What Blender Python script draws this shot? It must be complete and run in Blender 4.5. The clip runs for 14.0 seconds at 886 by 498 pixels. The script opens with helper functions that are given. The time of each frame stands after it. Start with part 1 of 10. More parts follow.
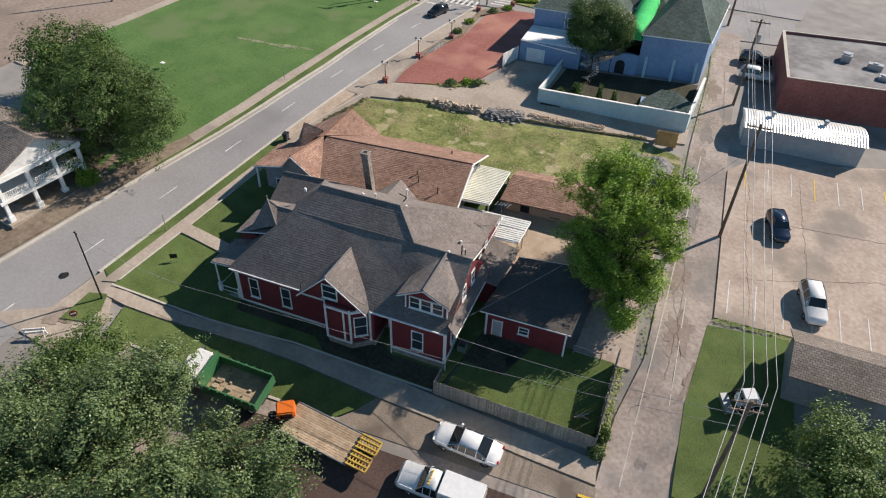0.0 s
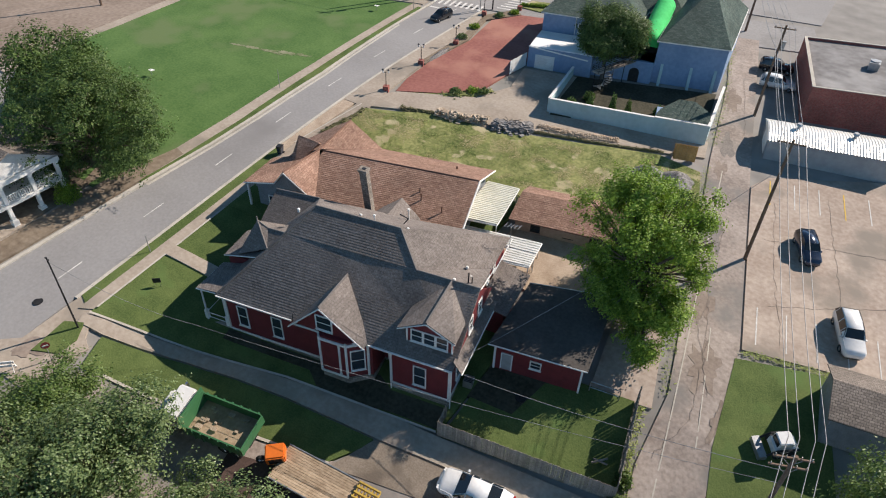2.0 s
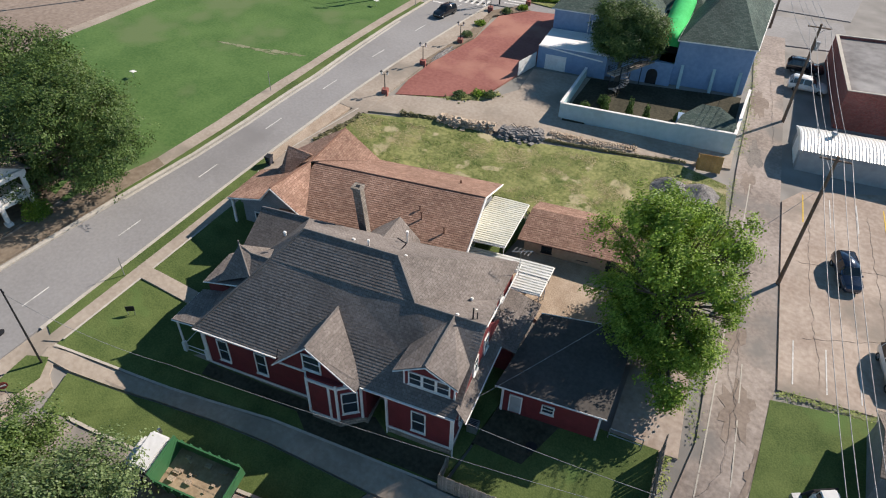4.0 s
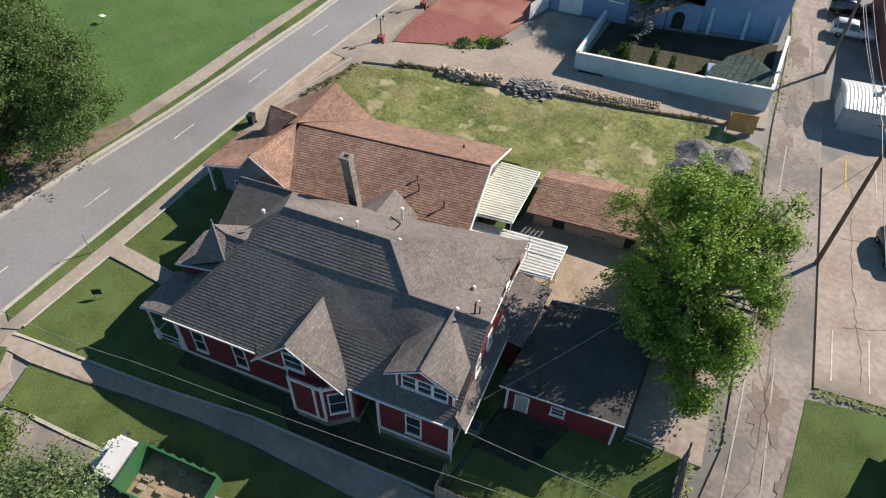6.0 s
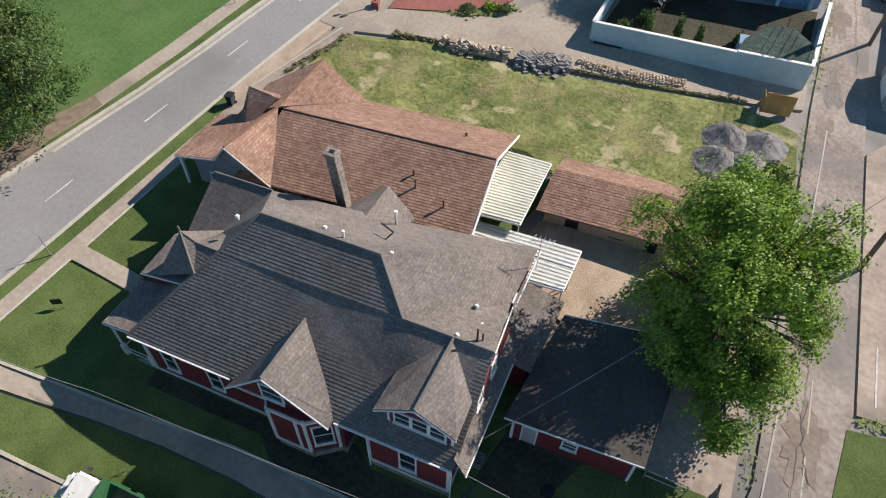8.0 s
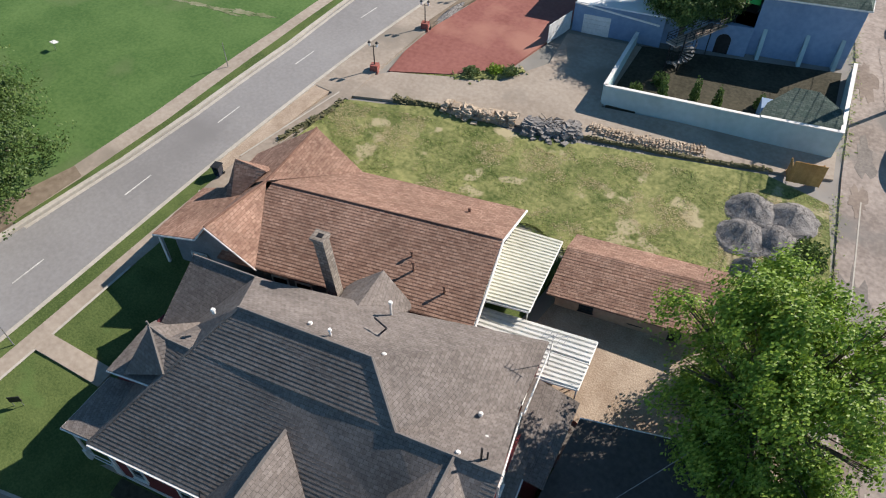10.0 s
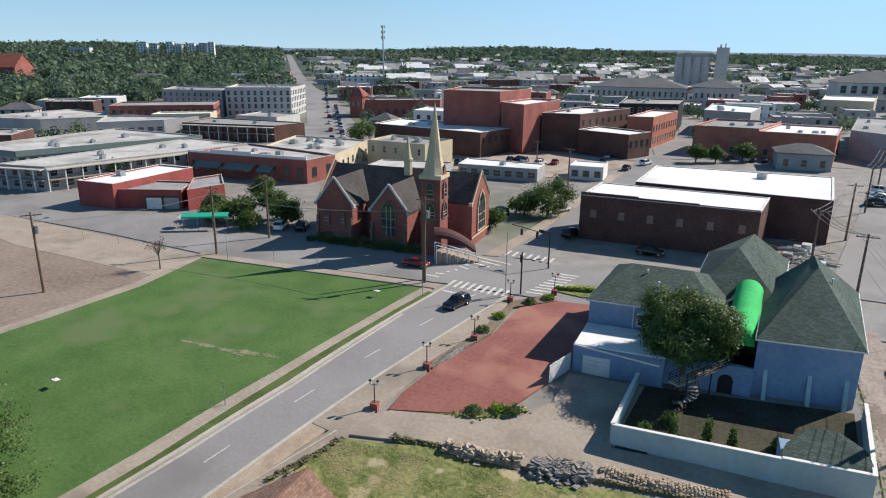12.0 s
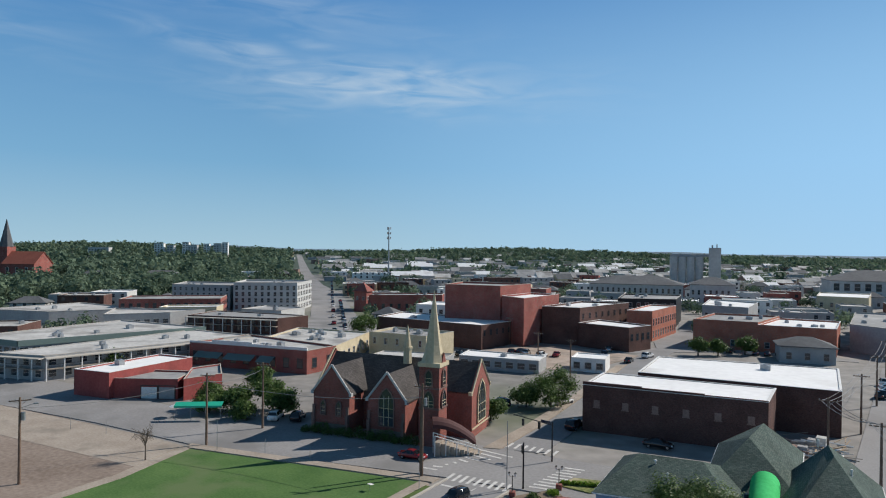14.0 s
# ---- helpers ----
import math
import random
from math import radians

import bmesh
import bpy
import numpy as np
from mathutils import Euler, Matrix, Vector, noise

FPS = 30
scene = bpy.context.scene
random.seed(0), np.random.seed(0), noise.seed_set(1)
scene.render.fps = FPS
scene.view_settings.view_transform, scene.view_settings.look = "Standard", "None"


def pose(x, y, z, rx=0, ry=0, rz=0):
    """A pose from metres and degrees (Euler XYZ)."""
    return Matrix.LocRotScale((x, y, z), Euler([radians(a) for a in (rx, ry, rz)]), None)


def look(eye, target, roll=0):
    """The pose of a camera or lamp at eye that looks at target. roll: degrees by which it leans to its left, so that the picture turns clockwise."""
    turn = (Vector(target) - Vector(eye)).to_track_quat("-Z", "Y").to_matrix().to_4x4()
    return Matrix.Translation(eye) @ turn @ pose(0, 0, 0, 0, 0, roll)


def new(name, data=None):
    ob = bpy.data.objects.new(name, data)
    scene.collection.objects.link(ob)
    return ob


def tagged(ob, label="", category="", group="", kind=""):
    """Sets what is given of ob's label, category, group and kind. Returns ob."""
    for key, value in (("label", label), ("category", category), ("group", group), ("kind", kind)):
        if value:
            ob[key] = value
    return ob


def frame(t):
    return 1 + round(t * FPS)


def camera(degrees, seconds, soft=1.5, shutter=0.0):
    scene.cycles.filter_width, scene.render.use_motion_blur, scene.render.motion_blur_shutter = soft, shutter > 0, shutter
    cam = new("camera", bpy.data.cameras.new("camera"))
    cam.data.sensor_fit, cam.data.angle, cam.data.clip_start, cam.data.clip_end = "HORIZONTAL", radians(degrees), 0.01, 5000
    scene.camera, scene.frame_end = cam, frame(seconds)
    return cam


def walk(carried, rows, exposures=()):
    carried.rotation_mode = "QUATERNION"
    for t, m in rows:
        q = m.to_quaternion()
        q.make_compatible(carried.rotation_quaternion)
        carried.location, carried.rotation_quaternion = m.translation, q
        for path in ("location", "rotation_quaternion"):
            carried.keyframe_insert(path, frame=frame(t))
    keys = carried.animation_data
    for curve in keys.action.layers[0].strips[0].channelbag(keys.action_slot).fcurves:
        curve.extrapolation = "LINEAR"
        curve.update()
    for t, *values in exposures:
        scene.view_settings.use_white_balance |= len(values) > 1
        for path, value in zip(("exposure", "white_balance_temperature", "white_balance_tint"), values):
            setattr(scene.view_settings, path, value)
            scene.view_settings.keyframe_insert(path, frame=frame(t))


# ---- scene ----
# camera: seconds, eye (x, y, z), yaw to the left of +y, pitch, roll
cam = camera(67.20, 14.0, soft=1.1)
ROWS = [
    (0, 63.94, 0.00, 45.29, 30.02, -39.72, 2.14),
    (0.5, 63.12, 1.03, 44.77, 30.00, -39.59, 2.17),
    (1, 62.38, 2.19, 44.35, 30.12, -39.55, 2.16),
    (1.5, 61.59, 3.47, 43.94, 30.20, -39.53, 2.11),
    (2, 60.75, 4.80, 43.48, 30.24, -39.51, 2.10),
    (2.5, 59.89, 6.37, 43.14, 30.43, -39.62, 2.01),
    (3, 58.99, 7.86, 42.69, 30.54, -39.60, 1.97),
    (5.5, 54.61, 16.30, 40.44, 31.23, -43.79, 1.65),
    (6, 53.79, 17.94, 39.94, 31.39, -45.75, 1.59),
    (6.5, 52.85, 19.66, 39.49, 31.47, -48.47, 1.55),
    (7, 51.91, 21.35, 39.10, 31.62, -49.86, 1.46),
    (9.5, 47.97, 28.41, 36.92, 32.49, -49.07, 0.87),
    (10, 47.47, 29.52, 36.66, 32.82, -46.13, 0.62),
    (10.5, 47.10, 30.26, 36.40, 32.94, -41.22, 0.55),
    (11, 46.91, 30.68, 36.05, 33.12, -34.44, 0.47),
    (11.5, 46.98, 30.58, 35.68, 33.28, -25.76, 0.49),
    (12, 46.85, 30.72, 34.79, 33.40, -16.90, 0.55),
    (12.5, 47.07, 30.69, 34.19, 33.54, -9.91, 0.60),
    (13, 47.48, 30.81, 33.84, 33.75, -4.83, 0.62),
    (13.5, 47.63, 30.82, 33.49, 33.85, -1.57, 0.66),
    (14, 47.71, 30.81, 33.26, 33.89, -0.09, 0.69),
]


def aimed(x, y, z, yaw, pitch, roll):
    a, b = radians(yaw), radians(pitch)
    return look((x, y, z), (x - math.sin(a) * math.cos(b), y + math.cos(a) * math.cos(b), z + math.sin(b)), roll)


walk(cam, [(t, aimed(*row)) for t, *row in ROWS], [(0, 0.45, 6790, 13), (9.5, 0.49, 6640, 12), (11, 0.43, 6580, 12), (12.5, 0.20, 6450, 10), (13, 0.06, 6400, 9), (14, -0.04, 6350, 9)])

# ---- daylight: clear sky, sun ahead to the right ----
SUN_DIR = Vector((0.54 * math.cos(radians(37)), 0.84 * math.cos(radians(33)), math.sin(radians(37)))).normalized()
world = bpy.data.worlds.new("sky")
scene.world = world
world.use_nodes = True
wn, wl = world.node_tree.nodes, world.node_tree.links
sky = wn.new("ShaderNodeTexSky")
sky.sky_type, sky.sun_disc = "NISHITA", False
sky.sun_elevation, sky.sun_rotation = radians(37), radians(33)
sky.altitude, sky.air_density, sky.dust_density, sky.ozone_density = 300, 1.0, 0.15, 3.5
wn["Background"].inputs["Strength"].default_value = 0.088
# pale blue air low down, and thin cirrus streaks
way, split = wn.new("ShaderNodeTexCoord"), wn.new("ShaderNodeSeparateXYZ")
wl.new(way.outputs["Generated"], split.inputs[0])
low = wn.new("ShaderNodeMapRange")
low.inputs["From Min"].default_value, low.inputs["From Max"].default_value = 0.0, 0.42
low.inputs["To Min"].default_value, low.inputs["To Max"].default_value = 0.97, 0.93
wl.new(split.outputs["Z"], low.inputs["Value"])
height = wn.new("ShaderNodeValToRGB")
tones = height.color_ramp.elements
tones[0].color, tones[1].color = (4.3, 6.5, 7.9, 1), (0.36, 0.85, 1.6, 1)
for p, c in ((0.12, (2.3, 4.8, 7.3)), (0.36, (0.85, 2.7, 5.9)), (0.50, (0.55, 1.45, 2.7))):
    e = tones.new(p)
    e.color = (*c, 1)
wl.new(split.outputs["Z"], height.inputs[0])
air = wn.new("ShaderNodeMix")
air.data_type = "RGBA"
wl.new(low.outputs[0], air.inputs["Factor"])
wl.new(sky.outputs[0], air.inputs["A"])
wl.new(height.outputs[0], air.inputs["B"])
sunward, glow, bright = wn.new("ShaderNodeVectorMath"), wn.new("ShaderNodeMapRange"), wn.new("ShaderNodeMix")
sunward.operation = "DOT_PRODUCT"
sunward.inputs[1].default_value = SUN_DIR
wl.new(way.outputs["Generated"], sunward.inputs[0])
glow.inputs["From Min"].default_value, glow.inputs["From Max"].default_value = 0.25, 0.9
glow.inputs["To Max"].default_value = 0.9
wl.new(sunward.outputs["Value"], glow.inputs["Value"])
bright.data_type = "RGBA"
haze, low_glow = wn.new("ShaderNodeMapRange"), wn.new("ShaderNodeMath")
haze.inputs["From Min"].default_value, haze.inputs["From Max"].default_value = 0.12, 0.46
haze.inputs["To Min"].default_value, haze.inputs["To Max"].default_value = 1.0, 0.0
wl.new(split.outputs["Z"], haze.inputs["Value"])
low_glow.operation = "MULTIPLY"
wl.new(glow.outputs[0], low_glow.inputs[0])
wl.new(haze.outputs[0], low_glow.inputs[1])
wl.new(low_glow.outputs[0], bright.inputs["Factor"])
wl.new(air.outputs["Result"], bright.inputs["A"])
bright.inputs["B"].default_value = (4.5, 7.7, 11.2, 1)
# cirrus: bands placed to fit the closing camera view (across, up), bent by broad noise and combed by fine noise
across = wn.new("ShaderNodeVectorMath")
across.operation = "DOT_PRODUCT"
across.inputs[1].default_value = (0.83, 0.558, 0)
wl.new(way.outputs["Generated"], across.inputs[0])


def sums(op, a, b):
    """A math node on links or numbers."""
    q = wn.new("ShaderNodeMath")
    q.operation = op
    for socket, value in zip(q.inputs, (a, b)):
        if isinstance(value, (int, float)):
            socket.default_value = value
        else:
            wl.new(value, socket)
    return q.outputs[0]


def sky_noise(sx, sz, scale, detail, twist):
    m, q = wn.new("ShaderNodeCombineXYZ"), wn.new("ShaderNodeTexNoise")
    wl.new(sums("MULTIPLY", across.outputs["Value"], sx), m.inputs[0])
    wl.new(sums("MULTIPLY", split.outputs["Z"], sz), m.inputs[1])
    q.inputs["Scale"].default_value, q.inputs["Detail"].default_value, q.inputs["Distortion"].default_value = scale, detail, twist
    wl.new(m.outputs[0], q.inputs["Vector"])
    return q.outputs["Fac"]


bend = sums("MULTIPLY", sums("SUBTRACT", sky_noise(1.0, 1.0, 4.0, 2.0, 0.4), 0.5), 0.10)
comb = sky_noise(1.0, 5.0, 9.0, 7.0, 1.2)
veil = None
for u0, z0, lean, long, wide, much in ((-0.08, 0.232, -0.02, 0.20, 0.030, 1.0), (-0.25, 0.262, -0.20, 0.16, 0.016, 0.5), (-0.30, 0.335, -0.10, 0.26, 0.030, 0.36), (-0.62, 0.300, -0.25, 0.16, 0.045, 0.30), (-0.19, 0.288, -0.10, 0.05, 0.008, 0.5), (0.09, 0.205, -0.35, 0.07, 0.012, 0.25)):
    du = sums("SUBTRACT", across.outputs["Value"], u0)
    dz = sums("ADD", sums("SUBTRACT", split.outputs["Z"], z0), sums("ADD", bend, sums("MULTIPLY", du, -lean)))
    away = sums("ADD", sums("POWER", sums("ABSOLUTE", sums("DIVIDE", du, long), 0), 2), sums("POWER", sums("ABSOLUTE", sums("DIVIDE", dz, wide), 0), 2))
    soft = sums("MULTIPLY", sums("POWER", 2.718, sums("MULTIPLY", away, -1)), much)
    veil = soft if veil is None else sums("MAXIMUM", veil, soft)
combed = wn.new("ShaderNodeMapRange")
combed.inputs["From Min"].default_value, combed.inputs["From Max"].default_value = 0.34, 0.68
wl.new(comb, combed.inputs["Value"])
veil = sums("MULTIPLY", sums("MULTIPLY", veil, combed.outputs[0]), 0.75)
cirrus = wn.new("ShaderNodeMix")
cirrus.data_type = "RGBA"
wl.new(veil, cirrus.inputs["Factor"])
wl.new(bright.outputs["Result"], cirrus.inputs["A"])
cirrus.inputs["B"].default_value = (6.5, 7.6, 8.6, 1)
wl.new(cirrus.outputs["Result"], wn["Background"].inputs["Color"])
sun_data = bpy.data.lights.new("sun", "SUN")
sun_data.energy, sun_data.angle, sun_data.color = 5.0, radians(0.5), (1.0, 0.92, 0.83)
sun = new("sun", sun_data)
sun.matrix_world = look(SUN_DIR * 300, (0, 0, 0))
scene.view_settings.exposure = 0.0


# ---- terrain: ground tilted to fit the camera solve, rising to a flat town ----
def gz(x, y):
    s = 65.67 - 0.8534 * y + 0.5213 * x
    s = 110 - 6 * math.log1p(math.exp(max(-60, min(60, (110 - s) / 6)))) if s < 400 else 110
    # dip round the red house, also fitted to the camera's view
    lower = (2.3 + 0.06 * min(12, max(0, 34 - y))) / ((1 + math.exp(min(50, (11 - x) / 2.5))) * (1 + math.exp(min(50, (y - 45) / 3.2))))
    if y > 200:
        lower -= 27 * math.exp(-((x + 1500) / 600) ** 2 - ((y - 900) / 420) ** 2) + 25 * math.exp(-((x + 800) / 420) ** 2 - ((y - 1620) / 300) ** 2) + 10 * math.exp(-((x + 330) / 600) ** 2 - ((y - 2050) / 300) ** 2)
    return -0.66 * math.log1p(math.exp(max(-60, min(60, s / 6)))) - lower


# ---- mesh helpers ----
def part(name, bm, material, parent=None, label=""):
    """Link a bmesh as one mesh object, under a thing or a part."""
    me = bpy.data.meshes.new(name)
    bmesh.ops.recalc_face_normals(bm, faces=bm.faces)
    bm.to_mesh(me)
    bm.free()
    for m in material if isinstance(material, (list, tuple)) else [material]:
        me.materials.append(m)
    ob = new(name, me)
    if parent:
        ob.parent = parent
    if label:
        ob["label"] = label
    return ob


def twin(ob, parent, m):
    """One more object on the same mesh."""
    o = new(ob.name.split(".")[0], ob.data)
    o.parent = parent
    o.matrix_basis = m
    if "label" in ob:
        o["label"] = ob["label"]
    return o


def thing(name, x, y, z=None, turn=0.0, label="", category="", group="", kind=""):
    ob = new(name)
    ob.empty_display_size = 0.3
    ob.matrix_basis = pose(x, y, gz(x, y) if z is None else z, 0, 0, turn)
    return tagged(ob, label, category, group, kind)


def on_slope(x, y, turn, lift=0.0):
    """The pose of something that stands on the sloping ground, leaning with it."""
    e = 0.5
    n = Vector((-(gz(x + e, y) - gz(x - e, y)) / (2 * e), -(gz(x, y + e) - gz(x, y - e)) / (2 * e), 1)).normalized()
    ahead = Vector((math.cos(radians(turn)), math.sin(radians(turn)), 0))
    left = n.cross(ahead).normalized()
    ahead = left.cross(n)
    m = Matrix((ahead, left, n)).transposed().to_4x4()
    return Matrix.Translation((x, y, gz(x, y) + lift)) @ m


def box(bm, x0, x1, y0, y1, z0, z1):
    v = [bm.verts.new(p) for p in ((x0, y0, z0), (x1, y0, z0), (x1, y1, z0), (x0, y1, z0), (x0, y0, z1), (x1, y0, z1), (x1, y1, z1), (x0, y1, z1))]
    for f in ((3, 2, 1, 0), (4, 5, 6, 7), (0, 1, 5, 4), (1, 2, 6, 5), (2, 3, 7, 6), (3, 0, 4, 7)):
        bm.faces.new([v[i] for i in f])
    return v


def prism(bm, pts, z0, z1):
    """A polygon (x, y) raised from z0 to z1."""
    lo = [bm.verts.new((x, y, z0)) for x, y in pts]
    hi = [bm.verts.new((x, y, z1)) for x, y in pts]
    bm.faces.new(hi)
    bm.faces.new(lo[::-1])
    for i in range(len(pts)):
        j = (i + 1) % len(pts)
        bm.faces.new((lo[i], lo[j], hi[j], hi[i]))


def rod(bm, a, b, r0, r1=None, n=8):
    """A round bar from a to b."""
    a, b = Vector(a), Vector(b)
    r1 = r0 if r1 is None else r1
    d = (b - a).normalized()
    s = d.orthogonal().normalized()
    t = d.cross(s)
    rings = []
    for p, r in ((a, r0), (b, r1)):
        rings.append([bm.verts.new(p + (s * math.cos(k * math.tau / n) + t * math.sin(k * math.tau / n)) * r) for k in range(n)])
    for k in range(n):
        bm.faces.new((rings[0][k], rings[0][(k + 1) % n], rings[1][(k + 1) % n], rings[1][k]))
    bm.faces.new(rings[0][::-1])
    bm.faces.new(rings[1])


def slab(bm, pts, thick=0.12):
    """A flat or sloping polygon of 3D points, with thickness downwards."""
    top = [bm.verts.new(p) for p in pts]
    low = [bm.verts.new((p[0], p[1], p[2] - thick)) for p in pts]
    bm.faces.new(top)
    bm.faces.new(low[::-1])
    for i in range(len(pts)):
        j = (i + 1) % len(pts)
        bm.faces.new((top[i], low[i], low[j], top[j]))


def slope_uv(bm):
    """Metres along and up each face, for courses of shingles and boards."""
    uv = bm.loops.layers.uv.verify()
    for f in bm.faces:
        n = f.normal if f.normal.length > 0.5 else Vector((0, 0, 1))
        along = Vector((-n.y, n.x, 0))
        along = along.normalized() if along.length > 1e-3 else Vector((1, 0, 0))
        up = n.cross(along)
        for loop in f.loops:
            loop[uv].uv = (loop.vert.co.dot(along), loop.vert.co.dot(up))


def drape(name, pts, lift, material, label, depth=0.35, cell=4.0, rough=0.0, category="", kind="structure", parent=None):
    """A patch of ground cover on the sloping ground: a polygon cut along a grid and laid on the slope, with an edge."""
    bm = bmesh.new()
    bm.faces.new([bm.verts.new((x, y, 0)) for x, y in pts])
    for axis in (0, 1):
        lo, hi = min(p[axis] for p in pts), max(p[axis] for p in pts)
        k = math.ceil(lo / cell)
        while k * cell < hi:
            co, no = [0, 0, 0], [0, 0, 0]
            co[axis], no[axis] = k * cell, 1
            bmesh.ops.bisect_plane(bm, geom=bm.verts[:] + bm.edges[:] + bm.faces[:], plane_co=co, plane_no=no)
            k += 1
    for f in bm.faces:
        if f.normal.z < 0:
            f.normal_flip()
    rim = [e for e in bm.edges if len(e.link_faces) == 1]
    low = bmesh.ops.extrude_edge_only(bm, edges=rim)["geom"]
    low = {v for v in low if isinstance(v, bmesh.types.BMVert)}
    for v in bm.verts:
        bump = rough * noise.noise((v.co.x * 0.35, v.co.y * 0.35, 3.0)) if rough and v not in low else 0
        v.co.z = gz(v.co.x, v.co.y) + (lift - depth if v in low else lift + bump)
    ob = part(name, bm, material, parent)
    return tagged(ob, label, category or name.replace("_", " "), kind=kind)


def strip(a, b, w0, w1):
    """A straight band from a to b between the offsets w0 and w1 to its left."""
    a, b = Vector(a), Vector(b)
    d = (b - a).normalized()
    n = Vector((-d.y, d.x))
    return [tuple(a + n * w0), tuple(b + n * w0), tuple(b + n * w1), tuple(a + n * w1)]


# ---- materials ----
def shader(name):
    m = bpy.data.materials.new(name)
    m.use_nodes = True
    nt = m.node_tree
    return m, nt.nodes, nt.links, nt.nodes["Principled BSDF"]


def ramp(n, stops):
    r = n.new("ShaderNodeValToRGB")
    while len(r.color_ramp.elements) < len(stops):
        r.color_ramp.elements.new(0.5)
    for e, (p, c) in zip(r.color_ramp.elements, stops):
        e.position, e.color = p, (*c, 1)
    return r


def surf(name, dark, light, grain=8.0, patch=0.35, rough=0.9, bump=0.3, stain=None, stain_at=0.62, metal=0.0, spec=0.3, vary=0.0, detail=6.0, edge=0.06):
    """Two scales of colour variation in world metres, fine relief, and optional stains."""
    m, n, l, b = shader(name)
    geo = n.new("ShaderNodeNewGeometry")
    fine, broad = n.new("ShaderNodeTexNoise"), n.new("ShaderNodeTexNoise")
    fine.inputs["Scale"].default_value, fine.inputs["Detail"].default_value = grain, detail
    broad.inputs["Scale"].default_value, broad.inputs["Detail"].default_value = patch, 5.0
    for t in (fine, broad):
        l.new(geo.outputs["Position"], t.inputs["Vector"])
    mixer = n.new("ShaderNodeMath")
    mixer.operation = "MULTIPLY_ADD"
    l.new(fine.outputs["Fac"], mixer.inputs[0])
    mixer.inputs[1].default_value = 0.5
    half = n.new("ShaderNodeMath")
    half.operation = "MULTIPLY"
    half.inputs[1].default_value = 0.5
    l.new(broad.outputs["Fac"], half.inputs[0])
    l.new(half.outputs[0], mixer.inputs[2])
    r = ramp(n, [(0.36, dark), (0.64, light)])
    l.new(mixer.outputs[0], r.inputs[0])
    out = r.outputs[0]
    if stain:
        big = n.new("ShaderNodeTexNoise")
        big.inputs["Scale"].default_value, big.inputs["Detail"].default_value = patch * 0.7, 8.0
        off = n.new("ShaderNodeVectorMath")
        off.operation = "ADD"
        off.inputs[1].default_value = (31.0, 17.0, 5.0)
        l.new(geo.outputs["Position"], off.inputs[0])
        l.new(off.outputs[0], big.inputs["Vector"])
        mask = ramp(n, [(stain_at - edge, (0, 0, 0)), (stain_at + edge, (1, 1, 1))])
        l.new(big.outputs["Fac"], mask.inputs[0])
        mix = n.new("ShaderNodeMix")
        mix.data_type = "RGBA"
        l.new(mask.outputs[0], mix.inputs["Factor"])
        l.new(out, mix.inputs["A"])
        mix.inputs["B"].default_value = (*stain, 1)
        out = mix.outputs["Result"]
    if vary:
        info, hsv = n.new("ShaderNodeObjectInfo"), n.new("ShaderNodeHueSaturation")
        mr = n.new("ShaderNodeMapRange")
        mr.inputs["To Min"].default_value, mr.inputs["To Max"].default_value = 1 - vary, 1 + vary
        l.new(info.outputs["Random"], mr.inputs["Value"])
        l.new(mr.outputs[0], hsv.inputs["Value"])
        l.new(out, hsv.inputs["Color"])
        out = hsv.outputs[0]
    l.new(out, b.inputs["Base Color"])
    b.inputs["Roughness"].default_value, b.inputs["Metallic"].default_value = rough, metal
    b.inputs["Specular IOR Level"].default_value = spec
    if bump:
        bp = n.new("ShaderNodeBump")
        bp.inputs["Strength"].default_value, bp.inputs["Distance"].default_value = bump, 0.04
        l.new(fine.outputs["Fac"], bp.inputs["Height"])
        l.new(bp.outputs[0], b.inputs["Normal"])
    return m


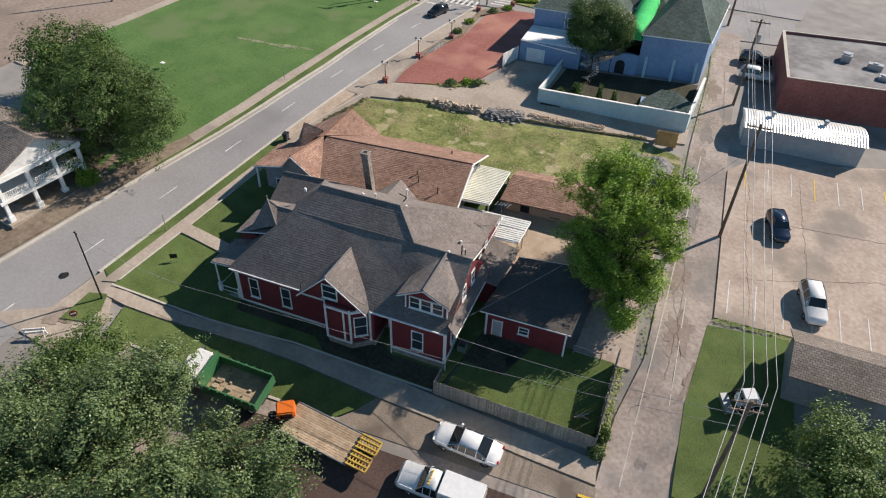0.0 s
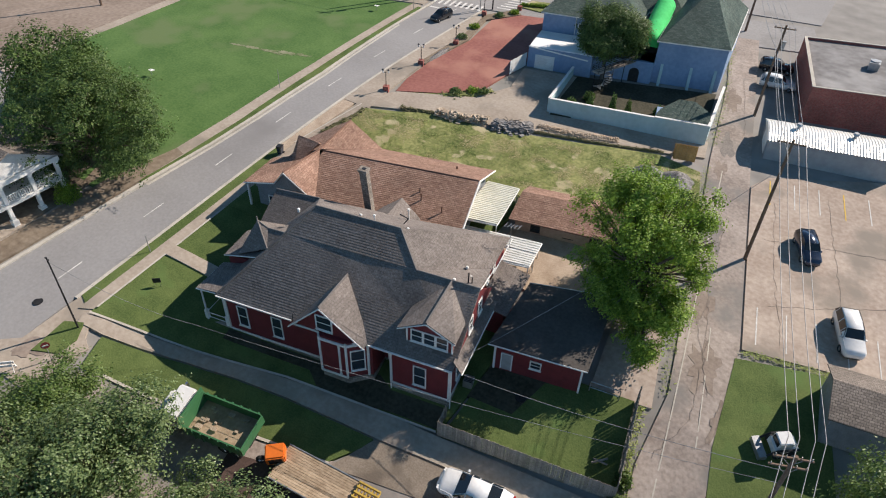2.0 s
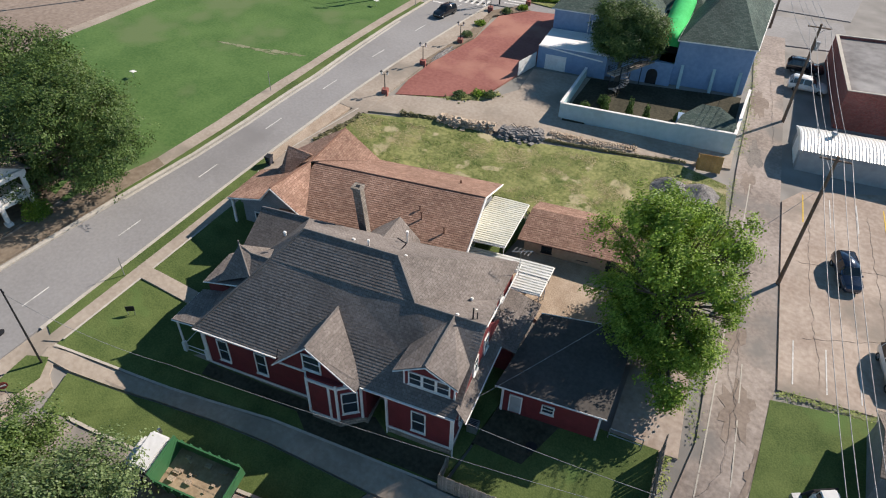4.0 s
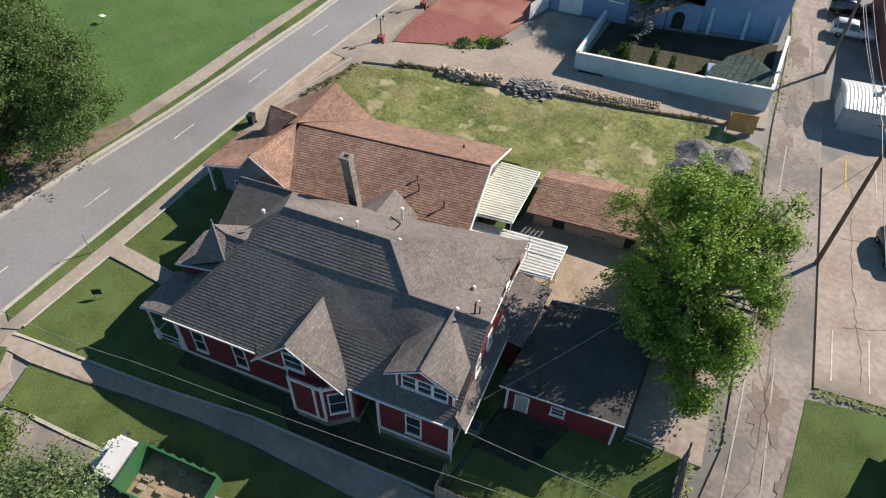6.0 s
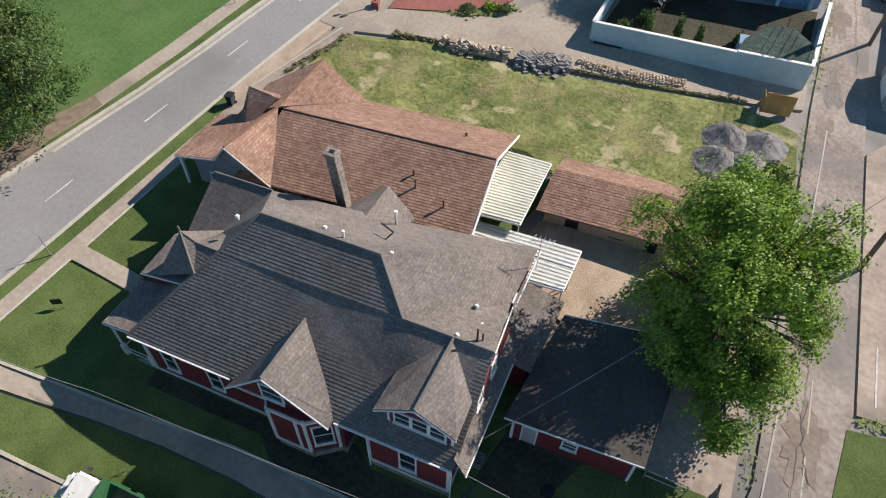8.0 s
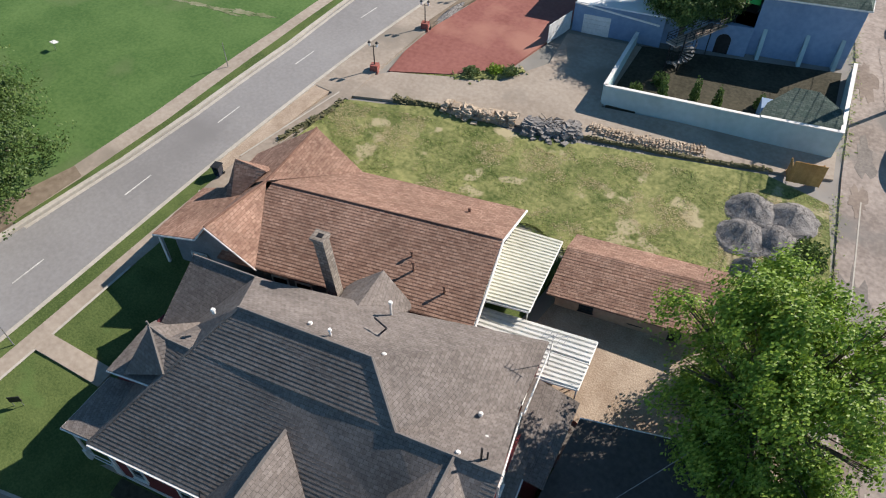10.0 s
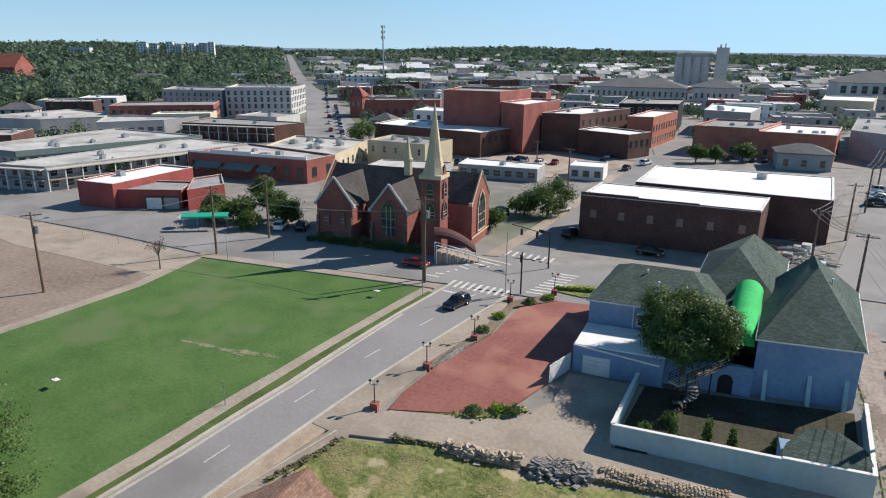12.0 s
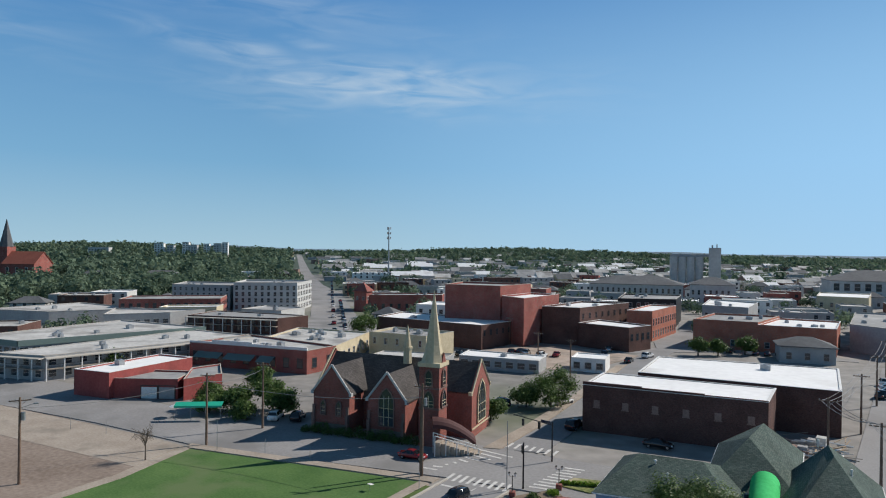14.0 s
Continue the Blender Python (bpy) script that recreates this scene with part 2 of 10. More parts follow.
def courses(name, dark, light, gap, row=0.14, wide=0.32, bump=0.6, rough=0.92, patch=0.25, mortar=0.012):
    """Shingles or bricks in rows: each piece its own tone, with recessed joints, along the face's own metres."""
    m, n, l, b = shader(name)
    tex, uvn = n.new("ShaderNodeTexBrick"), n.new("ShaderNodeUVMap")
    l.new(uvn.outputs[0], tex.inputs["Vector"])
    tex.inputs["Scale"].default_value = 1.0
    tex.inputs["Brick Width"].default_value, tex.inputs["Row Height"].default_value = wide, row
    tex.inputs["Mortar Size"].default_value, tex.inputs["Mortar Smooth"].default_value = mortar, 0.3
    tex.inputs["Color1"].default_value, tex.inputs["Color2"].default_value = (*dark, 1), (*light, 1)
    tex.inputs["Mortar"].default_value = (*gap, 1)
    geo, broad = n.new("ShaderNodeNewGeometry"), n.new("ShaderNodeTexNoise")
    broad.inputs["Scale"].default_value, broad.inputs["Detail"].default_value = patch, 7.0
    l.new(geo.outputs["Position"], broad.inputs["Vector"])
    fine = n.new("ShaderNodeTexNoise")
    fine.inputs["Scale"].default_value, fine.inputs["Detail"].default_value = 5.0, 4.0
    l.new(geo.outputs["Position"], fine.inputs["Vector"])
    hsv, mr, mr2, mul = n.new("ShaderNodeHueSaturation"), n.new("ShaderNodeMapRange"), n.new("ShaderNodeMapRange"), n.new("ShaderNodeMath")
    mr.inputs["From Min"].default_value, mr.inputs["From Max"].default_value = 0.3, 0.7
    mr.inputs["To Min"].default_value, mr.inputs["To Max"].default_value = 0.78, 1.2
    mr2.inputs["From Min"].default_value, mr2.inputs["From Max"].default_value = 0.3, 0.7
    mr2.inputs["To Min"].default_value, mr2.inputs["To Max"].default_value = 0.8, 1.2
    mul.operation = "MULTIPLY"
    l.new(broad.outputs["Fac"], mr.inputs["Value"])
    l.new(fine.outputs["Fac"], mr2.inputs["Value"])
    l.new(mr.outputs[0], mul.inputs[0])
    l.new(mr2.outputs[0], mul.inputs[1])
    l.new(mul.outputs[0], hsv.inputs["Value"])
    l.new(tex.outputs["Color"], hsv.inputs["Color"])
    l.new(hsv.outputs[0], b.inputs["Base Color"])
    bp = n.new("ShaderNodeBump")
    bp.invert = True
    bp.inputs["Strength"].default_value, bp.inputs["Distance"].default_value = bump, 0.02
    l.new(tex.outputs["Fac"], bp.inputs["Height"])
    l.new(bp.outputs[0], b.inputs["Normal"])
    b.inputs["Roughness"].default_value = rough
    b.inputs["Specular IOR Level"].default_value = 0.25
    return m


def leaves(name, dark, light, gloss=0.45, by_tree=False):
    """Leaf clumps: tone by clump (or by whole tree), light passing through."""
    m, n, l, b = shader(name)
    geo = n.new("ShaderNodeNewGeometry")
    r = ramp(n, [(0.0, dark), (1.0, light)])
    l.new(geo.outputs["Random Per Island"], r.inputs[0])
    if by_tree:
        tone, sep, mixed = n.new("ShaderNodeUVMap"), n.new("ShaderNodeSeparateXYZ"), n.new("ShaderNodeMath")
        tone.uv_map = "tone"
        l.new(tone.outputs[0], sep.inputs[0])
        mixed.operation = "MULTIPLY_ADD"
        l.new(sep.outputs["X"], mixed.inputs[0])
        mixed.inputs[1].default_value = 0.75
        part_tone = n.new("ShaderNodeMath")
        part_tone.operation = "MULTIPLY"
        part_tone.inputs[1].default_value = 0.25
        l.new(geo.outputs["Random Per Island"], part_tone.inputs[0])
        l.new(part_tone.outputs[0], mixed.inputs[2])
        l.new(mixed.outputs[0], r.inputs[0])
    l.new(r.outputs[0], b.inputs["Base Color"])
    b.inputs["Roughness"].default_value = gloss
    b.inputs["Specular IOR Level"].default_value = 0.3
    tr, mix, outp = n.new("ShaderNodeBsdfTranslucent"), n.new("ShaderNodeMixShader"), n["Material Output"]
    l.new(r.outputs[0], tr.inputs["Color"])
    mix.inputs[0].default_value = 0.36
    l.new(b.outputs[0], mix.inputs[1])
    l.new(tr.outputs[0], mix.inputs[2])
    l.new(mix.outputs[0], outp.inputs["Surface"])
    return m


def paint(name, color, rough=0.35, metal=0.0, coat=0.0):
    m, n, l, b = shader(name)
    geo, tex = n.new("ShaderNodeNewGeometry"), n.new("ShaderNodeTexNoise")
    tex.inputs["Scale"].default_value, tex.inputs["Detail"].default_value = 2.5, 6.0
    l.new(geo.outputs["Position"], tex.inputs["Vector"])
    r = ramp(n, [(0.3, tuple(c * 0.88 for c in color)), (0.7, color)])
    l.new(tex.outputs["Fac"], r.inputs[0])
    l.new(r.outputs[0], b.inputs["Base Color"])
    b.inputs["Roughness"].default_value, b.inputs["Metallic"].default_value = rough, metal
    b.inputs["Coat Weight"].default_value = coat
    return m


def siding(name, color, pitch=0.13, bump=0.5, gap=0.45, rough=0.75):
    """Lapped boards: level shadow lines painted into the colour, and weathering."""
    m, n, l, b = shader(name)
    geo, sep = n.new("ShaderNodeNewGeometry"), n.new("ShaderNodeSeparateXYZ")
    l.new(geo.outputs["Position"], sep.inputs[0])
    fr, div = n.new("ShaderNodeMath"), n.new("ShaderNodeMath")
    div.operation, fr.operation = "DIVIDE", "FRACT"
    l.new(sep.outputs["Z"], div.inputs[0])
    div.inputs[1].default_value = pitch
    l.new(div.outputs[0], fr.inputs[0])
    tex = n.new("ShaderNodeTexNoise")
    tex.inputs["Scale"].default_value, tex.inputs["Detail"].default_value = 1.4, 7.0
    l.new(geo.outputs["Position"], tex.inputs["Vector"])
    base = ramp(n, [(0.3, tuple(c * 0.75 for c in color)), (0.72, color)])
    l.new(tex.outputs["Fac"], base.inputs[0])
    # shadow below each board edge, multiplied into the colour
    lap_shade = ramp(n, [(0.0, (gap, gap, gap)), (0.14, (1, 1, 1))])
    l.new(fr.outputs[0], lap_shade.inputs[0])
    mix = n.new("ShaderNodeMix")
    mix.data_type, mix.blend_type = "RGBA", "MULTIPLY"
    mix.inputs["Factor"].default_value = 1.0
    l.new(base.outputs[0], mix.inputs["A"])
    l.new(lap_shade.outputs[0], mix.inputs["B"])
    l.new(mix.outputs["Result"], b.inputs["Base Color"])
    bp = n.new("ShaderNodeBump")
    bp.inputs["Strength"].default_value, bp.inputs["Distance"].default_value = bump, 0.02
    l.new(fr.outputs[0], bp.inputs["Height"])
    l.new(bp.outputs[0], b.inputs["Normal"])
    b.inputs["Roughness"].default_value = rough
    return m


def glazing(name, tint=(0.03, 0.04, 0.05), rough=0.06):
    m, n, l, b = shader(name)
    b.inputs["Base Color"].default_value = (*tint, 1)
    b.inputs["Roughness"].default_value = rough
    b.inputs["Specular IOR Level"].default_value = 0.8
    return m


GRASS = surf("mown_grass", (0.057, 0.09, 0.027), (0.13, 0.17, 0.057), grain=7.0, patch=0.35, bump=0.6, stain=(0.10, 0.16, 0.05), stain_at=0.64, spec=0.15)
PARK = surf("park_grass", (0.058, 0.122, 0.034), (0.11, 0.188, 0.06), grain=3.0, patch=0.16, bump=0.5, stain=(0.12, 0.17, 0.07), stain_at=0.6, spec=0.15)
LOT = surf("rough_grass", (0.075, 0.105, 0.03), (0.33, 0.325, 0.135), grain=2.4, patch=0.4, bump=0.9, stain=(0.42, 0.365, 0.225), stain_at=0.615, spec=0.15, detail=9.0, edge=0.02)
SOIL = surf("bare_soil", (0.15, 0.115, 0.085), (0.28, 0.23, 0.175), grain=1.6, patch=0.08, bump=0.8, spec=0.1)
# dark ground tone that carries the shade of court, patio and house bed
SHADEGROUND = surf("dark_damp_earth", (0.035, 0.034, 0.022), (0.085, 0.078, 0.055), grain=3.0, patch=0.3, bump=0.5, spec=0.2)
WORNTURF = surf("worn_thin_turf", (0.14, 0.17, 0.08), (0.30, 0.29, 0.20), grain=2.0, patch=0.6, bump=0.5, spec=0.1)
DIRT = surf("pale_dirt_lot", (0.20, 0.155, 0.125), (0.33, 0.27, 0.225), grain=1.4, patch=0.07, bump=0.5, stain=(0.20, 0.16, 0.13), stain_at=0.58, spec=0.1)
ASPHALT = surf("worn_asphalt", (0.235, 0.228, 0.225), (0.30, 0.292, 0.288), grain=3.0, patch=0.10, rough=0.9, bump=0.15, stain=(0.215, 0.208, 0.205), stain_at=0.63)
OLDASPHALT = surf("aged_dark_asphalt", (0.225, 0.217, 0.213), (0.31, 0.302, 0.297), grain=2.0, patch=0.08, rough=0.9, bump=0.15, stain=(0.20, 0.195, 0.19), stain_at=0.6)
ALLEY = surf("cracked_alley_paving", (0.22, 0.182, 0.158), (0.41, 0.35, 0.31), grain=2.6, patch=0.22, bump=0.3, stain=(0.21, 0.195, 0.18), stain_at=0.58)
CONCRETE = surf("weathered_concrete", (0.295, 0.245, 0.198), (0.415, 0.358, 0.298), grain=2.4, patch=0.22, bump=0.2, stain=(0.26, 0.225, 0.185), stain_at=0.62)
LOTSLAB = surf("parking_slab", (0.31, 0.243, 0.198), (0.475, 0.395, 0.332), grain=2.2, patch=0.2, bump=0.2, stain=(0.25, 0.215, 0.18), stain_at=0.60)
KERB = surf("kerb_concrete", (0.40, 0.37, 0.32), (0.54, 0.50, 0.44), grain=3.0, patch=0.4, bump=0.2)
TOWNGROUND = surf("town_ground", (0.19, 0.18, 0.168), (0.33, 0.312, 0.29), grain=0.25, patch=0.012, bump=0.1, stain=(0.10, 0.125, 0.06), stain_at=0.60)
# bluish floor of the far woods: distance haze put into its colour
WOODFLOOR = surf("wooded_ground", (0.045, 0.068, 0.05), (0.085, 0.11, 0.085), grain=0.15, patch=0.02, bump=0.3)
OLDBRICK = courses("old_brick_street", (0.12, 0.062, 0.052), (0.20, 0.11, 0.095), (0.09, 0.06, 0.052), row=0.11, wide=0.23, mortar=0.012, bump=0.5)
PAD = surf("brown_tarred_gravel", (0.175, 0.142, 0.11), (0.285, 0.24, 0.195), grain=6.0, patch=0.35, bump=0.5, stain=(0.14, 0.115, 0.092), stain_at=0.6)
REDPAVE = surf("red_stamped_paving", (0.225, 0.083, 0.068), (0.315, 0.13, 0.108), grain=2.0, patch=0.18, bump=0.2, stain=(0.36, 0.17, 0.13), stain_at=0.63)
TANRUBBLE = surf("tan_rubble", (0.33, 0.25, 0.18), (0.55, 0.46, 0.36), grain=4.0, patch=0.5, bump=1.0)
WEEDYSOIL = surf("weedy_soil", (0.075, 0.085, 0.035), (0.20, 0.17, 0.10), grain=3.0, patch=0.6, bump=1.0)
GRAVEL = surf("grey_gravel", (0.125, 0.118, 0.114), (0.31, 0.295, 0.285), grain=9.0, patch=1.6, bump=1.0)
PEBBLE = surf("tan_pebbles", (0.29, 0.215, 0.155), (0.51, 0.415, 0.325), grain=9.0, patch=0.5, bump=1.0)
MARK = surf("worn_white_line", (0.45, 0.44, 0.42), (0.72, 0.71, 0.68), grain=3.0, patch=0.8, bump=0.0)
YELLOW = surf("yellow_line", (0.62, 0.40, 0.05), (0.75, 0.52, 0.10), grain=3.0, patch=0.8, bump=0.0)
ROOF_GREY = courses("grey_shingles", (0.162, 0.14, 0.127), (0.212, 0.187, 0.172), (0.115, 0.10, 0.09), row=0.26, wide=0.34, mortar=0.014)
ROOF_DARK = surf("dark_garage_roofing", (0.058, 0.052, 0.047), (0.10, 0.09, 0.082), grain=3.0, patch=0.25, bump=0.3)
ROOF_RED = courses("brick_red_shingles", (0.235, 0.138, 0.102), (0.345, 0.222, 0.167), (0.175, 0.10, 0.074), row=0.26, wide=0.42, mortar=0.016)
ROOF_GREEN = courses("dark_green_shingles", (0.05, 0.08, 0.068), (0.095, 0.125, 0.11), (0.038, 0.06, 0.052), row=0.26, wide=0.42, mortar=0.02)
RIDGECAP = surf("grey_ridge_caps", (0.13, 0.12, 0.112), (0.19, 0.175, 0.165), grain=5.0, patch=0.5)
RED_SIDING = siding("dark_red_siding", (0.18, 0.022, 0.027))
WHITE = surf("white_trim_paint", (0.66, 0.65, 0.62), (0.82, 0.81, 0.78), grain=5.0, patch=0.8, rough=0.55, bump=0.05)
STONE = courses("rough_foundation_stone", (0.22, 0.19, 0.16), (0.34, 0.30, 0.26), (0.16, 0.14, 0.12), row=0.28, wide=0.5, mortar=0.03)
GREY_SIDING = siding("grey_siding", (0.27, 0.29, 0.31))
TAN_WALL = surf("tan_stucco", (0.42, 0.30, 0.21), (0.54, 0.40, 0.29), grain=3.0, patch=0.4)
PANE = glazing("window_glass")
BRICK = courses("red_brick", (0.235, 0.058, 0.048), (0.34, 0.10, 0.082), (0.25, 0.17, 0.14), row=0.08, wide=0.24, mortar=0.01, bump=0.3)
CHURCH_BRICK = courses("weathered_church_brick", (0.22, 0.064, 0.051), (0.32, 0.108, 0.086), (0.20, 0.13, 0.11), row=0.08, wide=0.24, mortar=0.01, bump=0.3)
DARK_BRICK = courses("dark_brown_brick", (0.085, 0.04, 0.035), (0.135, 0.07, 0.058), (0.10, 0.07, 0.06), row=0.08, wide=0.24, mortar=0.01, bump=0.3)
BUFF = surf("buff_stone", (0.46, 0.39, 0.26), (0.60, 0.52, 0.36), grain=2.0, patch=0.4)
BLUE = surf("powder_blue_stucco", (0.19, 0.28, 0.42), (0.26, 0.36, 0.51), grain=2.0, patch=0.25, rough=0.85, bump=0.1)
PALEBLUE = surf("pale_aqua_wall_paint", (0.38, 0.51, 0.52), (0.47, 0.60, 0.61), grain=1.6, patch=0.2, bump=0.15, stain=(0.33, 0.42, 0.42), stain_at=0.66)
GREEN_AWNING = surf("bright_green_awning_cloth", (0.035, 0.50, 0.13), (0.06, 0.62, 0.19), grain=3.0, patch=0.6, rough=0.85, bump=0.05)
TIN = surf("white_corrugated_tin", (0.62, 0.62, 0.58), (0.78, 0.78, 0.75), grain=2.0, patch=0.4, rough=0.4, metal=0.2, bump=0.02)
CREAM_TIN = surf("cream_corrugated_tin", (0.60, 0.595, 0.51), (0.72, 0.715, 0.63), grain=2.0, patch=0.4, rough=0.45, metal=0.1, bump=0.02)
GREYWALL = surf("grey_painted_wall", (0.30, 0.30, 0.30), (0.40, 0.40, 0.395), grain=1.5, patch=0.3)
BARK = surf("bark", (0.09, 0.07, 0.055), (0.17, 0.14, 0.11), grain=6.0, patch=1.0, bump=1.0)
POLEWOOD = surf("weathered_pole_wood", (0.13, 0.085, 0.06), (0.22, 0.155, 0.115), grain=4.0, patch=0.6, bump=0.5)
FENCEWOOD = surf("grey_fence_boards", (0.20, 0.175, 0.15), (0.34, 0.305, 0.265), grain=5.0, patch=0.7, vary=0.18)
YELLOWWOOD = surf("honey_fence_boards", (0.40, 0.22, 0.075), (0.55, 0.33, 0.13), grain=4.0, patch=0.8, vary=0.12)
DECKWOOD = surf("worn_deck_planks", (0.30, 0.215, 0.14), (0.50, 0.385, 0.27), grain=3.0, patch=0.7, vary=0.2)
STEEL = surf("galvanised_steel", (0.30, 0.31, 0.32), (0.44, 0.45, 0.46), grain=3.0, patch=0.8, rough=0.45, metal=0.7, bump=0.05)
BLACK = surf("black_metal", (0.012, 0.012, 0.013), (0.03, 0.03, 0.032), grain=3.0, patch=0.5, rough=0.5, bump=0.05)
RUBBER = surf("tyre_rubber", (0.015, 0.015, 0.015), (0.03, 0.03, 0.03), grain=6.0, patch=1.0)
LEAF_BRIGHT = leaves("bright_green_leaves", (0.085, 0.17, 0.018), (0.33, 0.47, 0.07))
LEAF_MID = leaves("mid_green_leaves", (0.05, 0.10, 0.022), (0.19, 0.27, 0.08))
LEAF_DARK = leaves("dark_green_leaves", (0.032, 0.072, 0.016), (0.155, 0.23, 0.065))
LEAF_SILVER = leaves("silvery_green_leaves", (0.05, 0.095, 0.028), (0.25, 0.325, 0.14), 0.36)
# paler and bluer than near leaves, distance haze painted into the tone
LEAF_HAZY = leaves("far_woods_leaves", (0.05, 0.09, 0.058), (0.175, 0.235, 0.15), 0.8, True)
CAR_WHITE = paint("white_car_paint", (0.80, 0.80, 0.79), 0.25, 0.0, 0.6)
CAR_BLACK = paint("black_car_paint", (0.012, 0.014, 0.02), 0.2, 0.2, 0.8)
CAR_NAVY = paint("dark_blue_car_paint", (0.02, 0.035, 0.07), 0.2, 0.3, 0.8)
CAR_RED = paint("dark_red_car_paint", (0.25, 0.015, 0.02), 0.25, 0.1, 0.7)
RAMPYELLOW = surf("worn_yellow_ramp_steel", (0.42, 0.27, 0.05), (0.62, 0.43, 0.10), grain=5.0, patch=0.8, rough=0.6, stain=(0.18, 0.10, 0.05), stain_at=0.6)
ORANGE = paint("orange_machine_paint", (0.75, 0.17, 0.02), 0.45)
YELLOWPAINT = paint("yellow_machine_paint", (0.72, 0.46, 0.03), 0.45)
TRUCKGREEN = paint("green_truck_paint", (0.05, 0.165, 0.07), 0.4)
CARGLASS = glazing("car_glass", (0.012, 0.015, 0.018), 0.04)
CHROME = paint("alloy", (0.55, 0.56, 0.57), 0.25, 0.9)
LAMPGLASS = paint("lamp_glass", (0.85, 0.84, 0.80), 0.2)
TAILRED = paint("tail_lamp", (0.45, 0.02, 0.02), 0.2)
PALESTONE = surf("pale_concrete_wall", (0.40, 0.40, 0.39), (0.54, 0.54, 0.52), grain=0.5, patch=0.06, bump=0.05)
DULLROOF = surf("weathered_pale_roof", (0.40, 0.39, 0.37), (0.60, 0.59, 0.565), grain=0.9, patch=0.12, bump=0.03, stain=(0.30, 0.29, 0.275), stain_at=0.57)
REDPAINT = surf("faded_red_painted_brick", (0.26, 0.055, 0.05), (0.36, 0.09, 0.08), grain=2.0, patch=0.3, rough=0.8, bump=0.2, stain=(0.22, 0.06, 0.055), stain_at=0.6)
ORANGE_BRICK = courses("orange_red_brick", (0.36, 0.105, 0.065), (0.48, 0.165, 0.105), (0.30, 0.19, 0.15), row=0.08, wide=0.24, mortar=0.01, bump=0.3)
WHITEROOF = surf("white_membrane_roof", (0.76, 0.76, 0.75), (0.88, 0.88, 0.87), grain=0.7, patch=0.08, bump=0.02, stain=(0.58, 0.57, 0.54), stain_at=0.63)
DARKROOF = surf("stained_tar_roof", (0.13, 0.125, 0.125), (0.25, 0.245, 0.245), grain=0.9, patch=0.13, bump=0.05, stain=(0.33, 0.325, 0.32), stain_at=0.6)
GREYROOF = surf("grey_tar_roof", (0.24, 0.24, 0.24), (0.36, 0.36, 0.355), grain=0.6, patch=0.08, bump=0.05, stain=(0.42, 0.42, 0.41), stain_at=0.6)


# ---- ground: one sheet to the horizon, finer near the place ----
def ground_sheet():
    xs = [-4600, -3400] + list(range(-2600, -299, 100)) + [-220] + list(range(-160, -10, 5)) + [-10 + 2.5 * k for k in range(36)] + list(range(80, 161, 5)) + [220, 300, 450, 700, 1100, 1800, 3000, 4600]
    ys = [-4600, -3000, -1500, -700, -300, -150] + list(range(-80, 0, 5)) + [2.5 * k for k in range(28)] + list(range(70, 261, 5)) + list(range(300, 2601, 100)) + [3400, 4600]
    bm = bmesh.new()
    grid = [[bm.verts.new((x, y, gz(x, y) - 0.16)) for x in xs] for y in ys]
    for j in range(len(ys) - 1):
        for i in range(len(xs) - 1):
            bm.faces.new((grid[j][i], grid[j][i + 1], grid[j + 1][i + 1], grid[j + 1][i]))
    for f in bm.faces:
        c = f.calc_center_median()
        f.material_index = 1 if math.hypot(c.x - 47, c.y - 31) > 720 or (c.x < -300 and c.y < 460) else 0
    return tagged(part("ground", bm, [TOWNGROUND, WOODFLOOR]), "bare grey-brown town ground sloping down towards the near street to fit the camera", "ground", kind="structure")


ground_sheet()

# main street, verges and footways
drape("road", [(-7.4, 10), (3.8, 10.0), (3.8, 60), (4.4, 112), (-4.8, 112), (-4.3, 97), (-2.5, 76), (-2.6, 62), (-3.0, 54), (-4.0, 44)], 0.0, ASPHALT, "worn grey asphalt two-lane street with dashed centre line")
drape("cross_street", [(-160, 86), (-75, 98), (-48.5, 100), (-6, 111.5), (20, 116), (60, 128), (57, 140), (31, 133), (4.5, 129.5), (-13, 128), (-45, 121), (-75, 114), (-160, 112)], -0.01, OLDASPHALT, "grey asphalt cross street with turning lanes")
drape("lawn", [(-7.0, 40), (-6.4, 50), (-5.9, 60), (-6.0, 78), (-7.4, 102), (-7.6, 107.7), (-46.8, 98.2), (-42.5, 84), (-41.5, 70), (-41.0, 52), (-30, 42)], 0.03, PARK, "wide mown green lawn of an empty block", category="lawn")
drape("verge", [(-4.7, 44), (-3.55, 54), (-3.2, 62), (-3.1, 76), (-4.7, 98), (-5.1, 107), (-6.0, 107), (-5.7, 99), (-4.45, 76), (-4.2, 66), (-4.1, 60), (-4.6, 50), (-5.2, 44)], 0.06, GRASS, "narrow grass verge beside the kerb")
drape("footway", [(-5.4, 42), (-4.6, 50), (-4.1, 60), (-4.2, 66), (-4.45, 76), (-5.7, 99), (-6.0, 108), (-7.6, 107.8), (-7.4, 102), (-6.0, 78), (-5.9, 60), (-6.4, 50), (-7.0, 42)], 0.08, CONCRETE, "old concrete footway along the lawn")
drape("footway", [(-48.5, 98.2), (-6.0, 108.6), (-6.0, 110.6), (-49, 100.2)], 0.08, CONCRETE, "concrete footway along the cross street")
drape("footway", [(-46.8, 98.2), (-49.0, 98.6), (-44.6, 84), (-43.6, 70), (-43.2, 50), (-41.0, 50), (-41.5, 70), (-42.5, 84)], 0.05, CONCRETE, "worn concrete path at the edge of the lawn")
